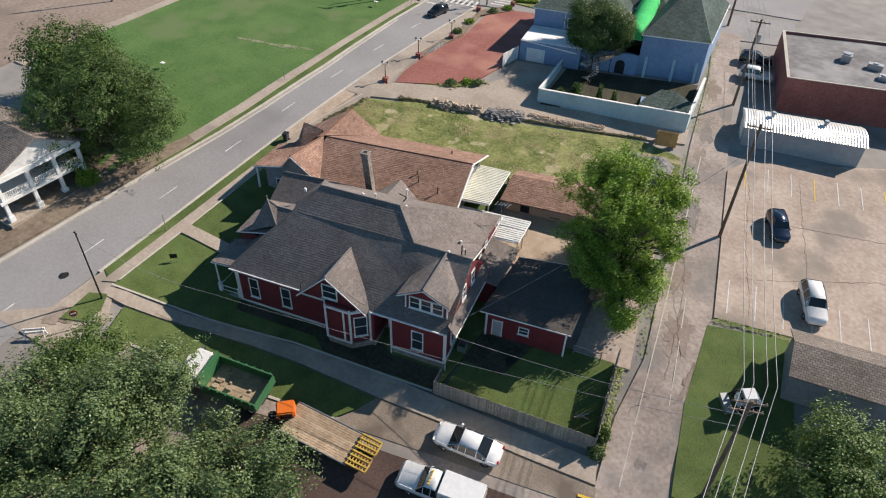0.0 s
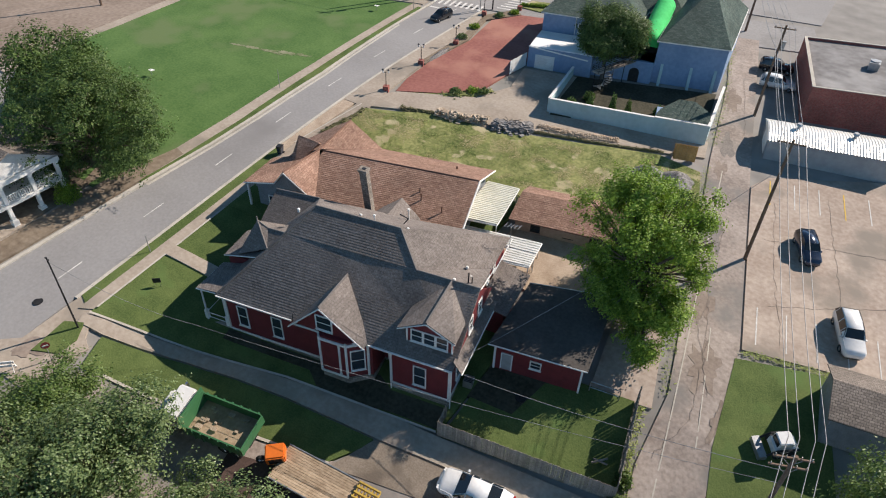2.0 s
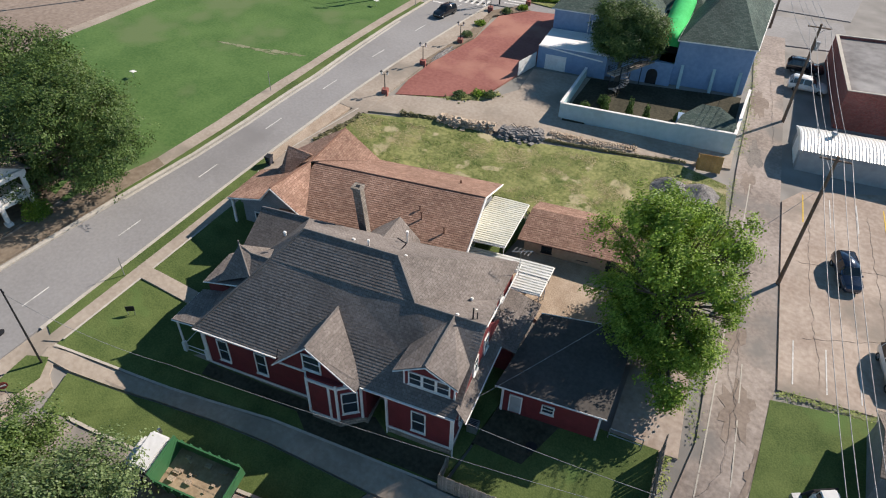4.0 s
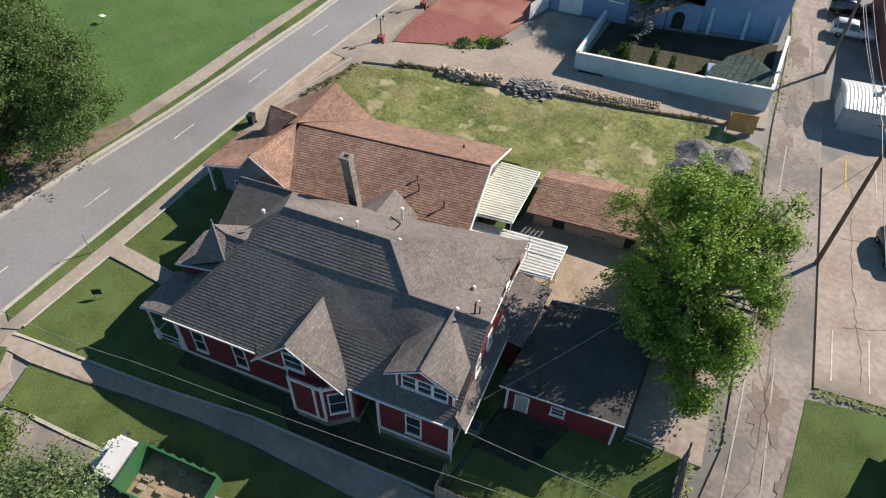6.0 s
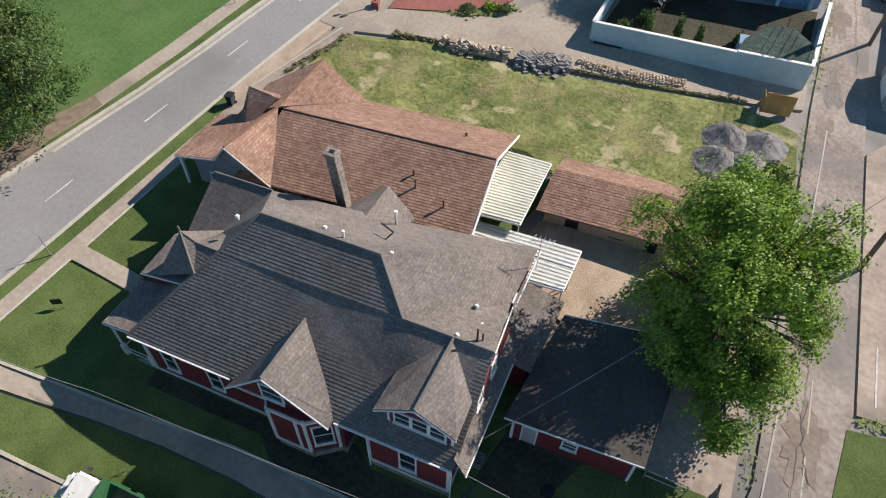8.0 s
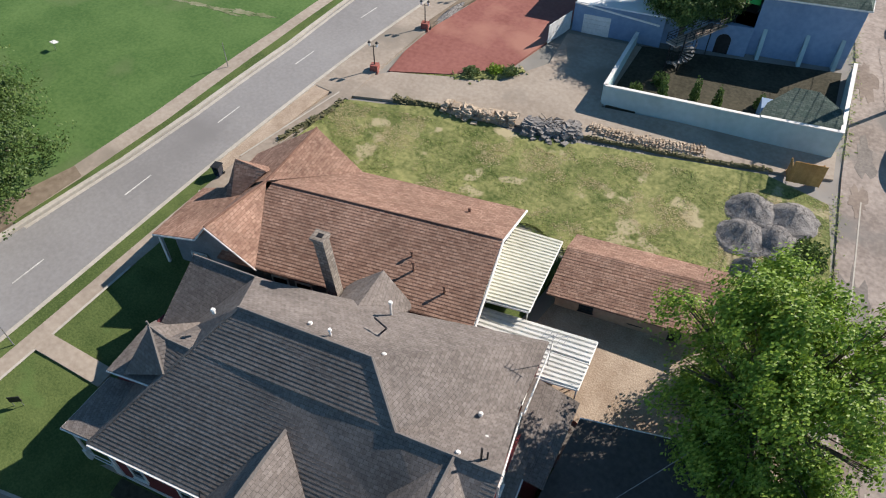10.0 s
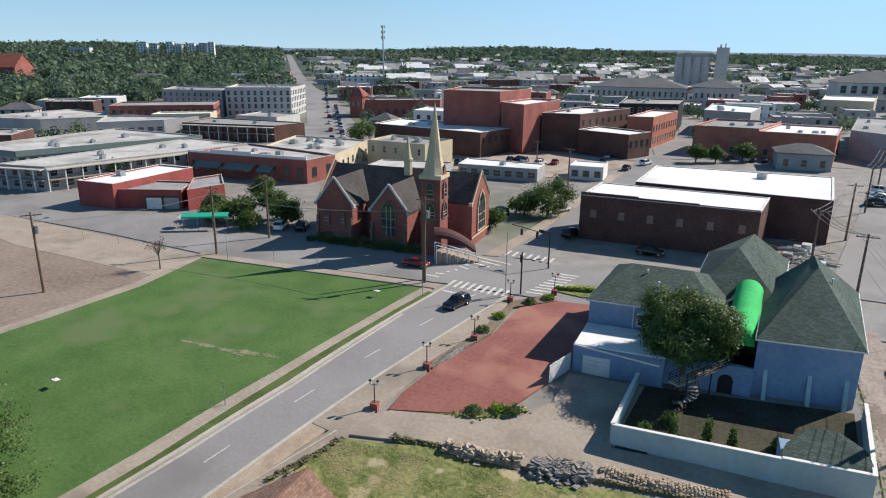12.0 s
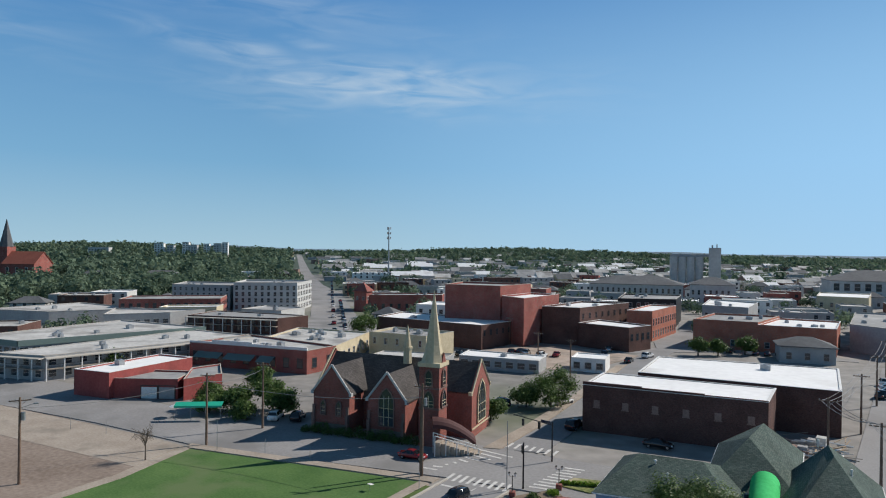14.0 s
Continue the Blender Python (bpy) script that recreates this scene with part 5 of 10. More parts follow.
def blue_building():
    o = (35.0, 105.0)
    b = thing("building", *o, -0.9, 0, "two-storey powder blue building with dark green hip roofs", "building")
    right = at(o, [(39.2, 102.3), (48.6, 105.1), (47.0, 123.6), (37.4, 121.0)])
    left = at(o, [(20.4, 103.0), (34.5, 106.2), (33.0, 120.0), (19.0, 117.5)])
    mid = at(o, [(30.0, 112.0), (39.5, 114.0), (38.0, 133.0), (28.0, 131.0)])
    for quad in (right, left, mid):
        solid("wall", b, quad, -0.8, 6.9, BLUE)
    hip(b, right, 6.9, (7.9, 9.0, 12.2), (7.0, 13.6, 12.2), ROOF_GREEN)
    hip(b, left, 6.9, (-12.3, 6.2, 9.6), (-5.2, 7.4, 9.6), ROOF_GREEN)
    planes("roof", b, [[(-15.0, -2.4, 6.9), (-0.2, 0.9, 6.9), (-5.2, 7.4, 9.6), (-12.3, 6.2, 9.6)]], ROOF_GREEN)
    hip(b, mid, 6.9, (-1.6, 15.5, 11.2), (-1.2, 24.0, 11.2), ROOF_GREEN)
    # low garage with a white roof
    gar = at(o, [(21.4, 96.2), (31.0, 98.2), (29.6, 104.8), (20.3, 102.8)])
    solid("garage_wall", b, gar, -0.4, 3.75, BLUE)
    solid("garage_roof", b, [(x * 0.995, y * 0.995) for x, y in gar], 3.75, 3.9, WHITEROOF)
    a, c = Vector(gar[0]), Vector(gar[1])
    ang = math.degrees(math.atan2(c.y - a.y, c.x - a.x))
    p = a.lerp(c, 0.27)
    bm = bmesh.new()
    for k in range(5):
        box(bm, -1.5, 1.5, -0.07, 0.03, 0.05 + k * 0.5, 0.52 + k * 0.5)
    gd = part("garage_door", bm, WHITE, b, "white panelled garage door")
    gd.matrix_basis = pose(p.x, p.y, 0.15, 0, 0, ang)
    boxes("wall_cap", b, [(gar[0][0], gar[1][0], gar[0][1] - 0.05, gar[0][1] + 0.1, 3.7, 3.85)], WHITE)
    # link wall with the arch, buttresses, windows
    link = at(o, [(30.5, 99.2), (39.3, 101.6), (38.8, 107.0), (30.0, 104.8)])
    solid("wall", b, link, -0.8, 3.6, BLUE)
    a, c = Vector(link[0]), Vector(link[1])
    ang = math.degrees(math.atan2(c.y - a.y, c.x - a.x))
    p = a.lerp(c, 0.72)
    bm = bmesh.new()
    pts = [(-0.75, 0.0), (0.75, 0.0), (0.75, 1.7)] + [(0.75 * math.cos(k * math.pi / 8), 1.7 + 0.75 * math.sin(k * math.pi / 8)) for k in range(1, 8)] + [(-0.75, 1.7)]
    v0 = [bm.verts.new((x, -0.05, z)) for x, z in pts]
    v1 = [bm.verts.new((x, 0.35, z)) for x, z in pts]
    bm.faces.new(v0)
    for i in range(len(pts)):
        bm.faces.new((v0[i], v1[i], v1[(i + 1) % len(pts)], v0[(i + 1) % len(pts)]))
    # the arch is not cut through: black colour stands for shade within
    arch = part("archway", bm, BLACK, b, "archway as a black panel, its dark inside painted in")
    arch.matrix_basis = pose(p.x, p.y, 0.1, 0, 0, ang)
    a, c = Vector(right[0]), Vector(right[1])
    for t in (0.12, 0.55, 0.9):
        q = a.lerp(c, t)
        bm = bmesh.new()
        prof = [(-0.05, 0), (-0.95, 0), (-0.05, 3.4)]
        l0 = [bm.verts.new((-0.2, y, z)) for y, z in prof]
        l1 = [bm.verts.new((0.2, y, z)) for y, z in prof]
        bm.faces.new(l0)
        bm.faces.new(l1[::-1])
        for i in range(3):
            bm.faces.new((l0[i], l0[(i + 1) % 3], l1[(i + 1) % 3], l1[i]))
        bt = part("buttress", bm, PALEBLUE, b)
        bt.matrix_basis = pose(q.x, q.y, 0, 0, 0, math.degrees(math.atan2(c.y - a.y, c.x - a.x)))
    a, c = Vector(left[0]), Vector(left[1])
    ang = math.degrees(math.atan2(c.y - a.y, c.x - a.x))
    for t, w in ((0.42, 0.7),):
        q = a.lerp(c, t)
        window(b, pose(q.x, q.y - 0.03, 4.4, 0, 0, ang), w, 1.3, WHITE)
    bars("downpipe", b, [((a.lerp(c, 0.36).x, a.lerp(c, 0.36).y - 0.1, 4.0), (a.lerp(c, 0.36).x, a.lerp(c, 0.36).y - 0.1, 6.8))], WHITE, 0.08)
    # bright green barrel awning over the upper landing
    bm = bmesh.new()
    f, k = Vector((2.3, -1.6, 5.2)), Vector((1.1, 9.6, 7.6))
    side = Vector((k.y - f.y, -(k.x - f.x), 0)).normalized()
    rings = []
    for s in range(9):
        m = f.lerp(k, s / 8)
        rings.append([bm.verts.new(m + side * (1.55 * math.cos(math.pi * t / 12)) + Vector((0, 0, 1.55 * math.sin(math.pi * t / 12) + 0.05 * (s % 2)))) for t in range(13)])
    for r0, r1 in zip(rings, rings[1:]):
        for t in range(12):
            bm.faces.new((r0[t], r0[t + 1], r1[t + 1], r1[t]))
    bm.faces.new(rings[0])
    for f in bm.faces:
        f.smooth = len(f.verts) == 4
    part("awning", bm, GREEN_AWNING, b, "bright green barrel awning")
    boxes("landing", b, [(-0.2, 4.2, -3.2, 0.6, 3.4, 3.6)], STEEL)
    # black box whose colour stands for the shade under the awning
    boxes("upper_doorway", b, [(1.0, 3.6, 0.0, 0.9, 3.6, 5.6)], BLACK, "upper doorway as a black box, its shade painted in")
    # outside metal stair: a spiral, a platform and a railed walkway up to the landing
    cx, cy = -0.8, -10.2
    rail, last = [], None
    for q in range(17):
        a0, a1 = math.radians(60 + q * 24), math.radians(60 + q * 24 + 23)
        bm = bmesh.new()
        z = 0.15 + q * 0.195
        slab(bm, [(cx, cy, z), (cx + 1.25 * math.cos(a0), cy + 1.25 * math.sin(a0), z), (cx + 1.25 * math.cos(a1), cy + 1.25 * math.sin(a1), z)], 0.05)
        part("stair_tread", bm, STEEL, b)
        p = (cx + 1.22 * math.cos(a0), cy + 1.22 * math.sin(a0), z)
        rail.append((p, (p[0], p[1], z + 0.95)))
        if last:
            rail.append(((last[0], last[1], last[2] + 0.95), (p[0], p[1], z + 0.95)))
        last = p
    bars("stair_post", b, [((cx, cy, -0.4), (cx, cy, 4.4))], BLACK, 0.09)
    wa, wb = Vector((-1.9, -11.0, 3.4)), Vector((1.6, -3.0, 3.55))
    d = (wb - wa).normalized()
    n = Vector((-d.y, d.x, 0)).normalized() * 0.65
    planes("walkway", b, [[tuple(wa - n), tuple(wb - n), tuple(wb + n), tuple(wa + n)]], LOTSLAB, 0.12)
    for e in (n, -n):
        for h in (0.35, 0.65, 0.95):
            rail.append((tuple(wa + e + Vector((0, 0, h))), tuple(wb + e + Vector((0, 0, h)))))
        for q in range(8):
            m = wa.lerp(wb, q / 7) + e
            rail.append((tuple(m), tuple(m + Vector((0, 0, 0.95)))))
    for h in (0.35, 0.65, 0.95):
        rail.append((tuple(wa + n + Vector((0, 0, h))), tuple(wa - n + Vector((0, 0, h)))))
    bars("stair_rail", b, rail, BLACK, 0.035)
    bars("walkway_post", b, [((-1.9, -11.0, -0.3), (-1.9, -11.0, 3.3)), ((0.6, -5.4, -0.3), (0.6, -5.4, 3.4))], BLACK, 0.07)
    for x, y, z in ((-10, 5.0, 9.0), (-8, 3.0, 8.4), (9.5, 9.0, 10.6), (6.0, 14.0, 12.0)):
        vent_pipe(b, x, y, z, 0.4, 0.09, WHITE)
    return b


blue_building()


def court_wall():
    w = thing("court_wall", 40.0, 88.0, -1.5, 0, "pale aqua painted masonry wall round a yard", "wall")
    o = (40.0, 88.0)
    run = [(28.6, 97.2), (29.9, 85.6), (44.0, 88.6), (50.8, 90.2), (49.6, 103.6)]
    for k in range(4):
        a, c = Vector(run[k]) - Vector(o), Vector(run[k + 1]) - Vector(o)
        d = (c - a).normalized()
        n = Vector((-d.y, d.x)) * 0.14
        top = (2.5, 2.5, 2.6, 2.5)[k]
        solid("wall_panel", w, [tuple(a - n), tuple(c - n), tuple(c + n), tuple(a + n)], -1.2, top, PALEBLUE)
        m = n * 1.35
        solid("wall_cap", w, [tuple(a - m), tuple(c - m), tuple(c + m), tuple(a + m)], top, top + 0.08, WHITE)
    return w


court_wall()


def court_shed():
    """A low shed behind the wall."""
    s = thing("shed", 46.9, 91.6, -1.6, 13.0, "low blue shed with a shallow grey-green roof", "shed")
    boxes("wall", s, [(-3.4, 3.4, -1.6, 1.8, -0.6, 2.3)], BLUE)
    planes("roof", s, [[(-3.7, -1.9, 2.3), (3.7, -1.9, 2.5), (3.5, 0.9, 3.0), (1.4, 2.6, 3.5), (-0.8, 2.6, 3.5), (-3.0, 0.2, 2.8)]], ROOF_GREEN, 0.14)
    return s


court_shed()


def gate(x, y, turn, length, height, label, material, n=8, slope=False):
    g = thing("gate", x, y, None, turn, label, "gate")
    for z in (0.25, height - 0.25):
        bm = bmesh.new()
        box(bm, 0, length, 0.05, 0.11, z, z + 0.1)
        part("gate_rail", bm, material, g)
    bm = bmesh.new()
    w = length / n
    box(bm, 0, w * 0.94, -0.02, 0.04, 0.05, height)
    first = part("board", bm, material, g)
    for k in range(1, n):
        twin(first, g, pose(k * w, 0, 0.02 * (k % 3)))
    return g


gate(20.6, 91.8, 82, 4.4, 2.2, "white boarded gate standing open beside the court", WHITE, 9)
gate(48.3, 84.9, 14, 2.7, 2.3, "honey-coloured board screen beside the alley", YELLOWWOOD, 14)
gate(48.3, 84.95, 104, 1.3, 1.7, "short return of a honey-coloured board screen", YELLOWWOOD, 7)
gate(50.92, 85.6, 104, 1.3, 1.7, "short return of a honey-coloured board screen", YELLOWWOOD, 7)


# ---- the brick church with the buff spire ----
shrub_spots = []


def church():
    c = thing("church", -31.3, 119.8, 0, 12, "red brick church with dark roofs and a buff stone spire", "church")
    x0, x1, ze, zr, yr = -10.6, 20.2, 7.8, 12.5, 12.0
    solid("wall", c, [(x0, 7.0), (x1, 7.0), (x1, 17.0), (x0, 17.0)], -0.8, ze, CHURCH_BRICK, uv=True)
    solid("aisle_wall", c, [(x0 + 0.4, 5.2), (13.4, 5.2), (13.4, 6.99), (x0 + 0.4, 6.99)], -0.8, 6.0, CHURCH_BRICK, uv=True)
    planes("roof", c, [[(x0, 4.8, 5.75), (13.6, 4.8, 5.75), (13.6, 7.0, ze), (x0, 7.0, ze)]], SLATE, 0.22)
    planes("roof", c, [[(x0, 7.0, ze), (x1 - 0.2, 7.0, ze), (x1 - 0.2, yr, zr), (x0, yr, zr)]], SLATE, 0.22)
    planes("roof", c, [[(x0, yr, zr), (x1 - 0.2, yr, zr), (x1 - 0.2, 17.4, ze - 0.3), (x0, 17.4, ze - 0.3)]], SLATE, 0.22)
    sheet_wall("gable", c, [(x1, 7.0, ze), (x1, 17.0, ze), (x1, yr, zr + 0.5)], CHURCH_BRICK, 0.4)
    sheet_wall("gable", c, [(x0 - 0.05, 17.0, ze), (x0 - 0.05, 6.6, ze), (x0 - 0.05, yr, zr + 0.5)], CHURCH_BRICK, 0.4)
    for x, y0, z0 in ((x1 + 0.02, 6.8, ze - 0.1), (x0 - 0.1, 5.0, 6.2)):
        bars("coping", c, [((x, y0, z0), (x, yr, zr + 0.6)), ((x, yr, zr + 0.6), (x, 17.2, ze - 0.1))], BUFF, 0.2)
    boxes("kneeler", c, [(x1 - 0.5, x1 + 0.12, 6.5, 7.0, ze - 0.4, ze + 0.25), (x1 - 0.5, x1 + 0.12, 17.0, 17.4, ze - 0.4, ze + 0.25)], BUFF)
    boxes("string_course", c, [(x1 + 0.02, x1 + 0.14, 7.0, 17.0, 1.3, 1.55)], BUFF)
    # two gabled bays towards the street
    for a, b, zb, zp in ((-7.7, -0.3, 7.2, 11.9), (3.5, 10.6, 6.9, 11.4)):
        solid("transept_wall", c, [(a, 0.0), (b, 0.0), (b, 5.18), (a, 5.18)], -0.8, zb, CHURCH_BRICK, uv=True)
        m = (a + b) / 2
        sheet_wall("gable", c, [(a, 0.0, zb), (b, 0.0, zb), (m, 0.0, zp)], CHURCH_BRICK, 0.4)
        planes("transept_roof", c, [[(m, 0.3, zp - 0.1), (m, 11.4, zp - 0.1), (a - 0.3, 7.4, zb - 0.2), (a - 0.3, 0.3, zb - 0.2)]], SLATE, 0.2)
        planes("transept_roof", c, [[(m, 0.3, zp - 0.1), (m, 11.4, zp - 0.1), (b + 0.3, 7.4, zb - 0.2), (b + 0.3, 0.3, zb - 0.2)]], SLATE, 0.2)
        bars("coping", c, [((a - 0.25, 0.0, zb - 0.1), (m, 0.0, zp + 0.2)), ((m, 0.0, zp + 0.2), (b + 0.25, 0.0, zb - 0.1))], PALESTONE, 0.22)
        boxes("kneeler", c, [(b, b + 0.5, -0.25, 0.4, zb - 0.5, zb + 0.1), (a - 0.5, a, -0.25, 0.4, zb - 0.5, zb + 0.1)], PALESTONE)
        boxes("plinth", c, [(a - 0.1, b + 0.1, -0.12, -0.005, -0.8, 1.6)], STONE)
        for x in (a, b - 0.5):
            boxes("buttress", c, [(x, x + 0.5, -0.7, -0.13, -0.8, 3.4), (x, x + 0.5, -0.4, -0.13, 3.4, 4.8)], CHURCH_BRICK)
    lancet(c, (7.05, -0.02), 0, 2.7, 6.4, 2.4, 3, CHURCH_BRICK)
    for x in (-5.6, -2.4):
        lancet(c, (x, -0.02), 0, 0.8, 2.4, 3.2, 1, CHURCH_BRICK)
    lancet(c, (x1 + 0.02, 12.0), 90, 4.0, 7.2, 2.2, 4, BUFF)
    for x in (-9.4, 1.6, 11.9):
        lancet(c, (x, 5.18), 0, 0.8, 2.2, 2.2, 1, CHURCH_BRICK)
    # tower and spire
    tw = [(13.5, -0.8), (17.1, -0.8), (17.1, 2.9), (13.5, 2.9)]
    solid("tower", c, tw, -0.8, 13.4, CHURCH_BRICK, uv=True)
    for zb, zt, s in ((6.2, 6.5, 0.1), (9.6, 9.85, 0.08), (13.3, 14.0, 0.22)):
        solid("tower_band", c, [(13.5 - s, -0.8 - s), (17.1 + s, -0.8 - s), (17.1 + s, 2.9 + s), (13.5 - s, 2.9 + s)], zb, zt, BUFF if zb > 13 else CHURCH_BRICK)
    cx, cy = 15.3, 1.05
    bm = bmesh.new()
    rings = [[bm.verts.new((cx + r * math.cos(k * math.tau / 8 + math.pi / 8), cy + r * math.sin(k * math.tau / 8 + math.pi / 8), z)) for k in range(8)] for r, z in ((2.15, 13.9), (1.65, 15.2), (1.3, 16.8))]
    tip = bm.verts.new((cx, cy, 26.3))
    for r0, r1 in zip(rings, rings[1:]):
        for k in range(8):
            bm.faces.new((r0[k], r0[(k + 1) % 8], r1[(k + 1) % 8], r1[k]))
    for k in range(8):
        bm.faces.new((rings[-1][k], rings[-1][(k + 1) % 8], tip))
    bm.faces.new(rings[0][::-1])
    part("spire", bm, BUFF, c, "buff stone spire")
    sheet_wall("tower_gable", c, [(17.25, -0.2, 13.4), (17.25, 2.3, 13.4), (17.25, 1.05, 15.6)], CHURCH_BRICK, 0.3)
    for x, y, turn in ((15.3, -0.82, 0), (17.12, 1.05, 90)):
        lancet(c, (x, y), turn, 1.1, 2.6, 10.2, 1, CHURCH_BRICK)
        lancet(c, (x, y), turn, 1.7, 2.7, 6.6, 2, CHURCH_BRICK)
    bm = bmesh.new()
    rod(bm, (6.3, 10.0, 11.6), (6.3, 10.0, 14.4), 0.85, 0.8, 8)
    rod(bm, (6.3, 10.0, 14.4), (6.3, 10.0, 14.7), 1.0, 1.0, 8)
    rod(bm, (6.3, 10.0, 14.7), (6.3, 10.0, 18.8), 0.75, 0.05, 8)
    part("pinnacle", bm, BUFF, c)
    # curved canopy over the entrance steps
    bm = bmesh.new()
    a, d = Vector((16.4, -2.0)), Vector((22.6, 1.6))
    side = Vector((-(d - a).y, (d - a).x)).normalized()
    rings = []
    for s in range(9):
        m = a.lerp(d, s / 8)
        z = 3.9 - 3.2 * (s / 8) ** 2.0
        rings.append([bm.verts.new((m.x + side.x * 1.7 * math.cos(math.pi * t / 8), m.y + side.y * 1.7 * math.cos(math.pi * t / 8), z + 1.5 * math.sin(math.pi * t / 8))) for t in range(9)])
    for r0, r1 in zip(rings, rings[1:]):
        for t in range(8):
            bm.faces.new((r0[t], r0[t + 1], r1[t + 1], r1[t]))
    part("entrance_canopy", bm, CANOPY, c, "dark red fabric entrance canopy")
    for k in range(9):
        p = a.lerp(d, 0.12 + k * 0.11) - side * 2.9
        bm = bmesh.new()
        box(bm, p.x - 0.5, p.x + 0.5, p.y - 1.0, p.y + 1.0, -0.5, 2.2 - k * 0.25)
        part("step", bm, CONCRETE, c)
    for q in (1.9, 3.9):
        u, v = a - side * q, d - side * q
        bars("stair_rail", c, [((u.x, u.y, 3.3), (v.x, v.y, 1.0))] + [((*u.lerp(v, k / 4), 3.3 - 2.3 * k / 4), (*u.lerp(v, k / 4), 0.0)) for k in range(5)], WHITE, 0.09)
    return c


def lancet(parent, p, turn, w, h, z, lights, stone=None):
    """A pointed window: stone surround, mullions and dark panes."""
    hh = h - w * 0.7
    pts = [(-w / 2, 0), (w / 2, 0), (w / 2, hh), (w * 0.28, hh + w * 0.45), (0, h), (-w * 0.28, hh + w * 0.45), (-w / 2, hh)]
    bm = bmesh.new()
    mid = (sum(x for x, _ in pts) / 7, sum(y for _, y in pts) / 7)
    edge = [[(x, y) for x, y in pts], [(mid[0] + (x - mid[0]) * 1.0 + (0.2 if x > 0.01 else -0.2 if x < -0.01 else 0), y + (0.2 if y > hh else -0.2 if y <= 0 else 0)) for x, y in pts]]
    rings = [[bm.verts.new((x, yy, y)) for x, y in e] for e, yy in ((edge[0], -0.12), (edge[1], -0.12), (edge[1], 0.06), (edge[0], 0.06))]
    for r0, r1 in zip(rings, rings[1:] + rings[:1]):
        for i in range(7):
            j = (i + 1) % 7
            bm.faces.new((r0[i], r0[j], r1[j], r1[i]))
    fr = part("lancet_window", bm, stone or BUFF, parent)
    for k in range(1, lights):
        x = -w / 2 + w * k / lights
        bars("mullion", fr, [((x, -0.06, 0), (x, -0.06, hh + w * 0.25))], BUFF, 0.07, 5)
    for k in range(1, 3):
        bars("transom", fr, [((-w / 2, -0.06, hh * k / 3), (w / 2, -0.06, hh * k / 3))], BUFF, 0.05, 5)
    fr.matrix_basis = pose(p[0], p[1], z, 0, 0, turn) @ pose(0, -0.12, 0)
    bm = bmesh.new()
    v = [bm.verts.new((x, 0, y)) for x, y in pts]
    u = [bm.verts.new((x, 0.08, y)) for x, y in pts]
    bm.faces.new(v)
    bm.faces.new(u[::-1])
    for i in range(len(pts)):
        j = (i + 1) % len(pts)
        bm.faces.new((v[i], u[i], u[j], v[j]))
    part("pane", bm, PANE, fr)


for k in range(15):
    a, y = radians(12), (-0.9 if k % 3 else -1.5)
    x = -8.4 + k * 1.5
    shrub_spots.append((-31.3 + x * math.cos(a) - y * math.sin(a), 119.8 + x * math.sin(a) + y * math.cos(a)))
SLATE = courses("dark_slate_roof", (0.062, 0.056, 0.055), (0.098, 0.09, 0.086), (0.05, 0.046, 0.044), row=0.3, wide=0.5, mortar=0.03)
CANOPY = paint("dark_red_canvas", (0.07, 0.02, 0.02), 0.8)
church()


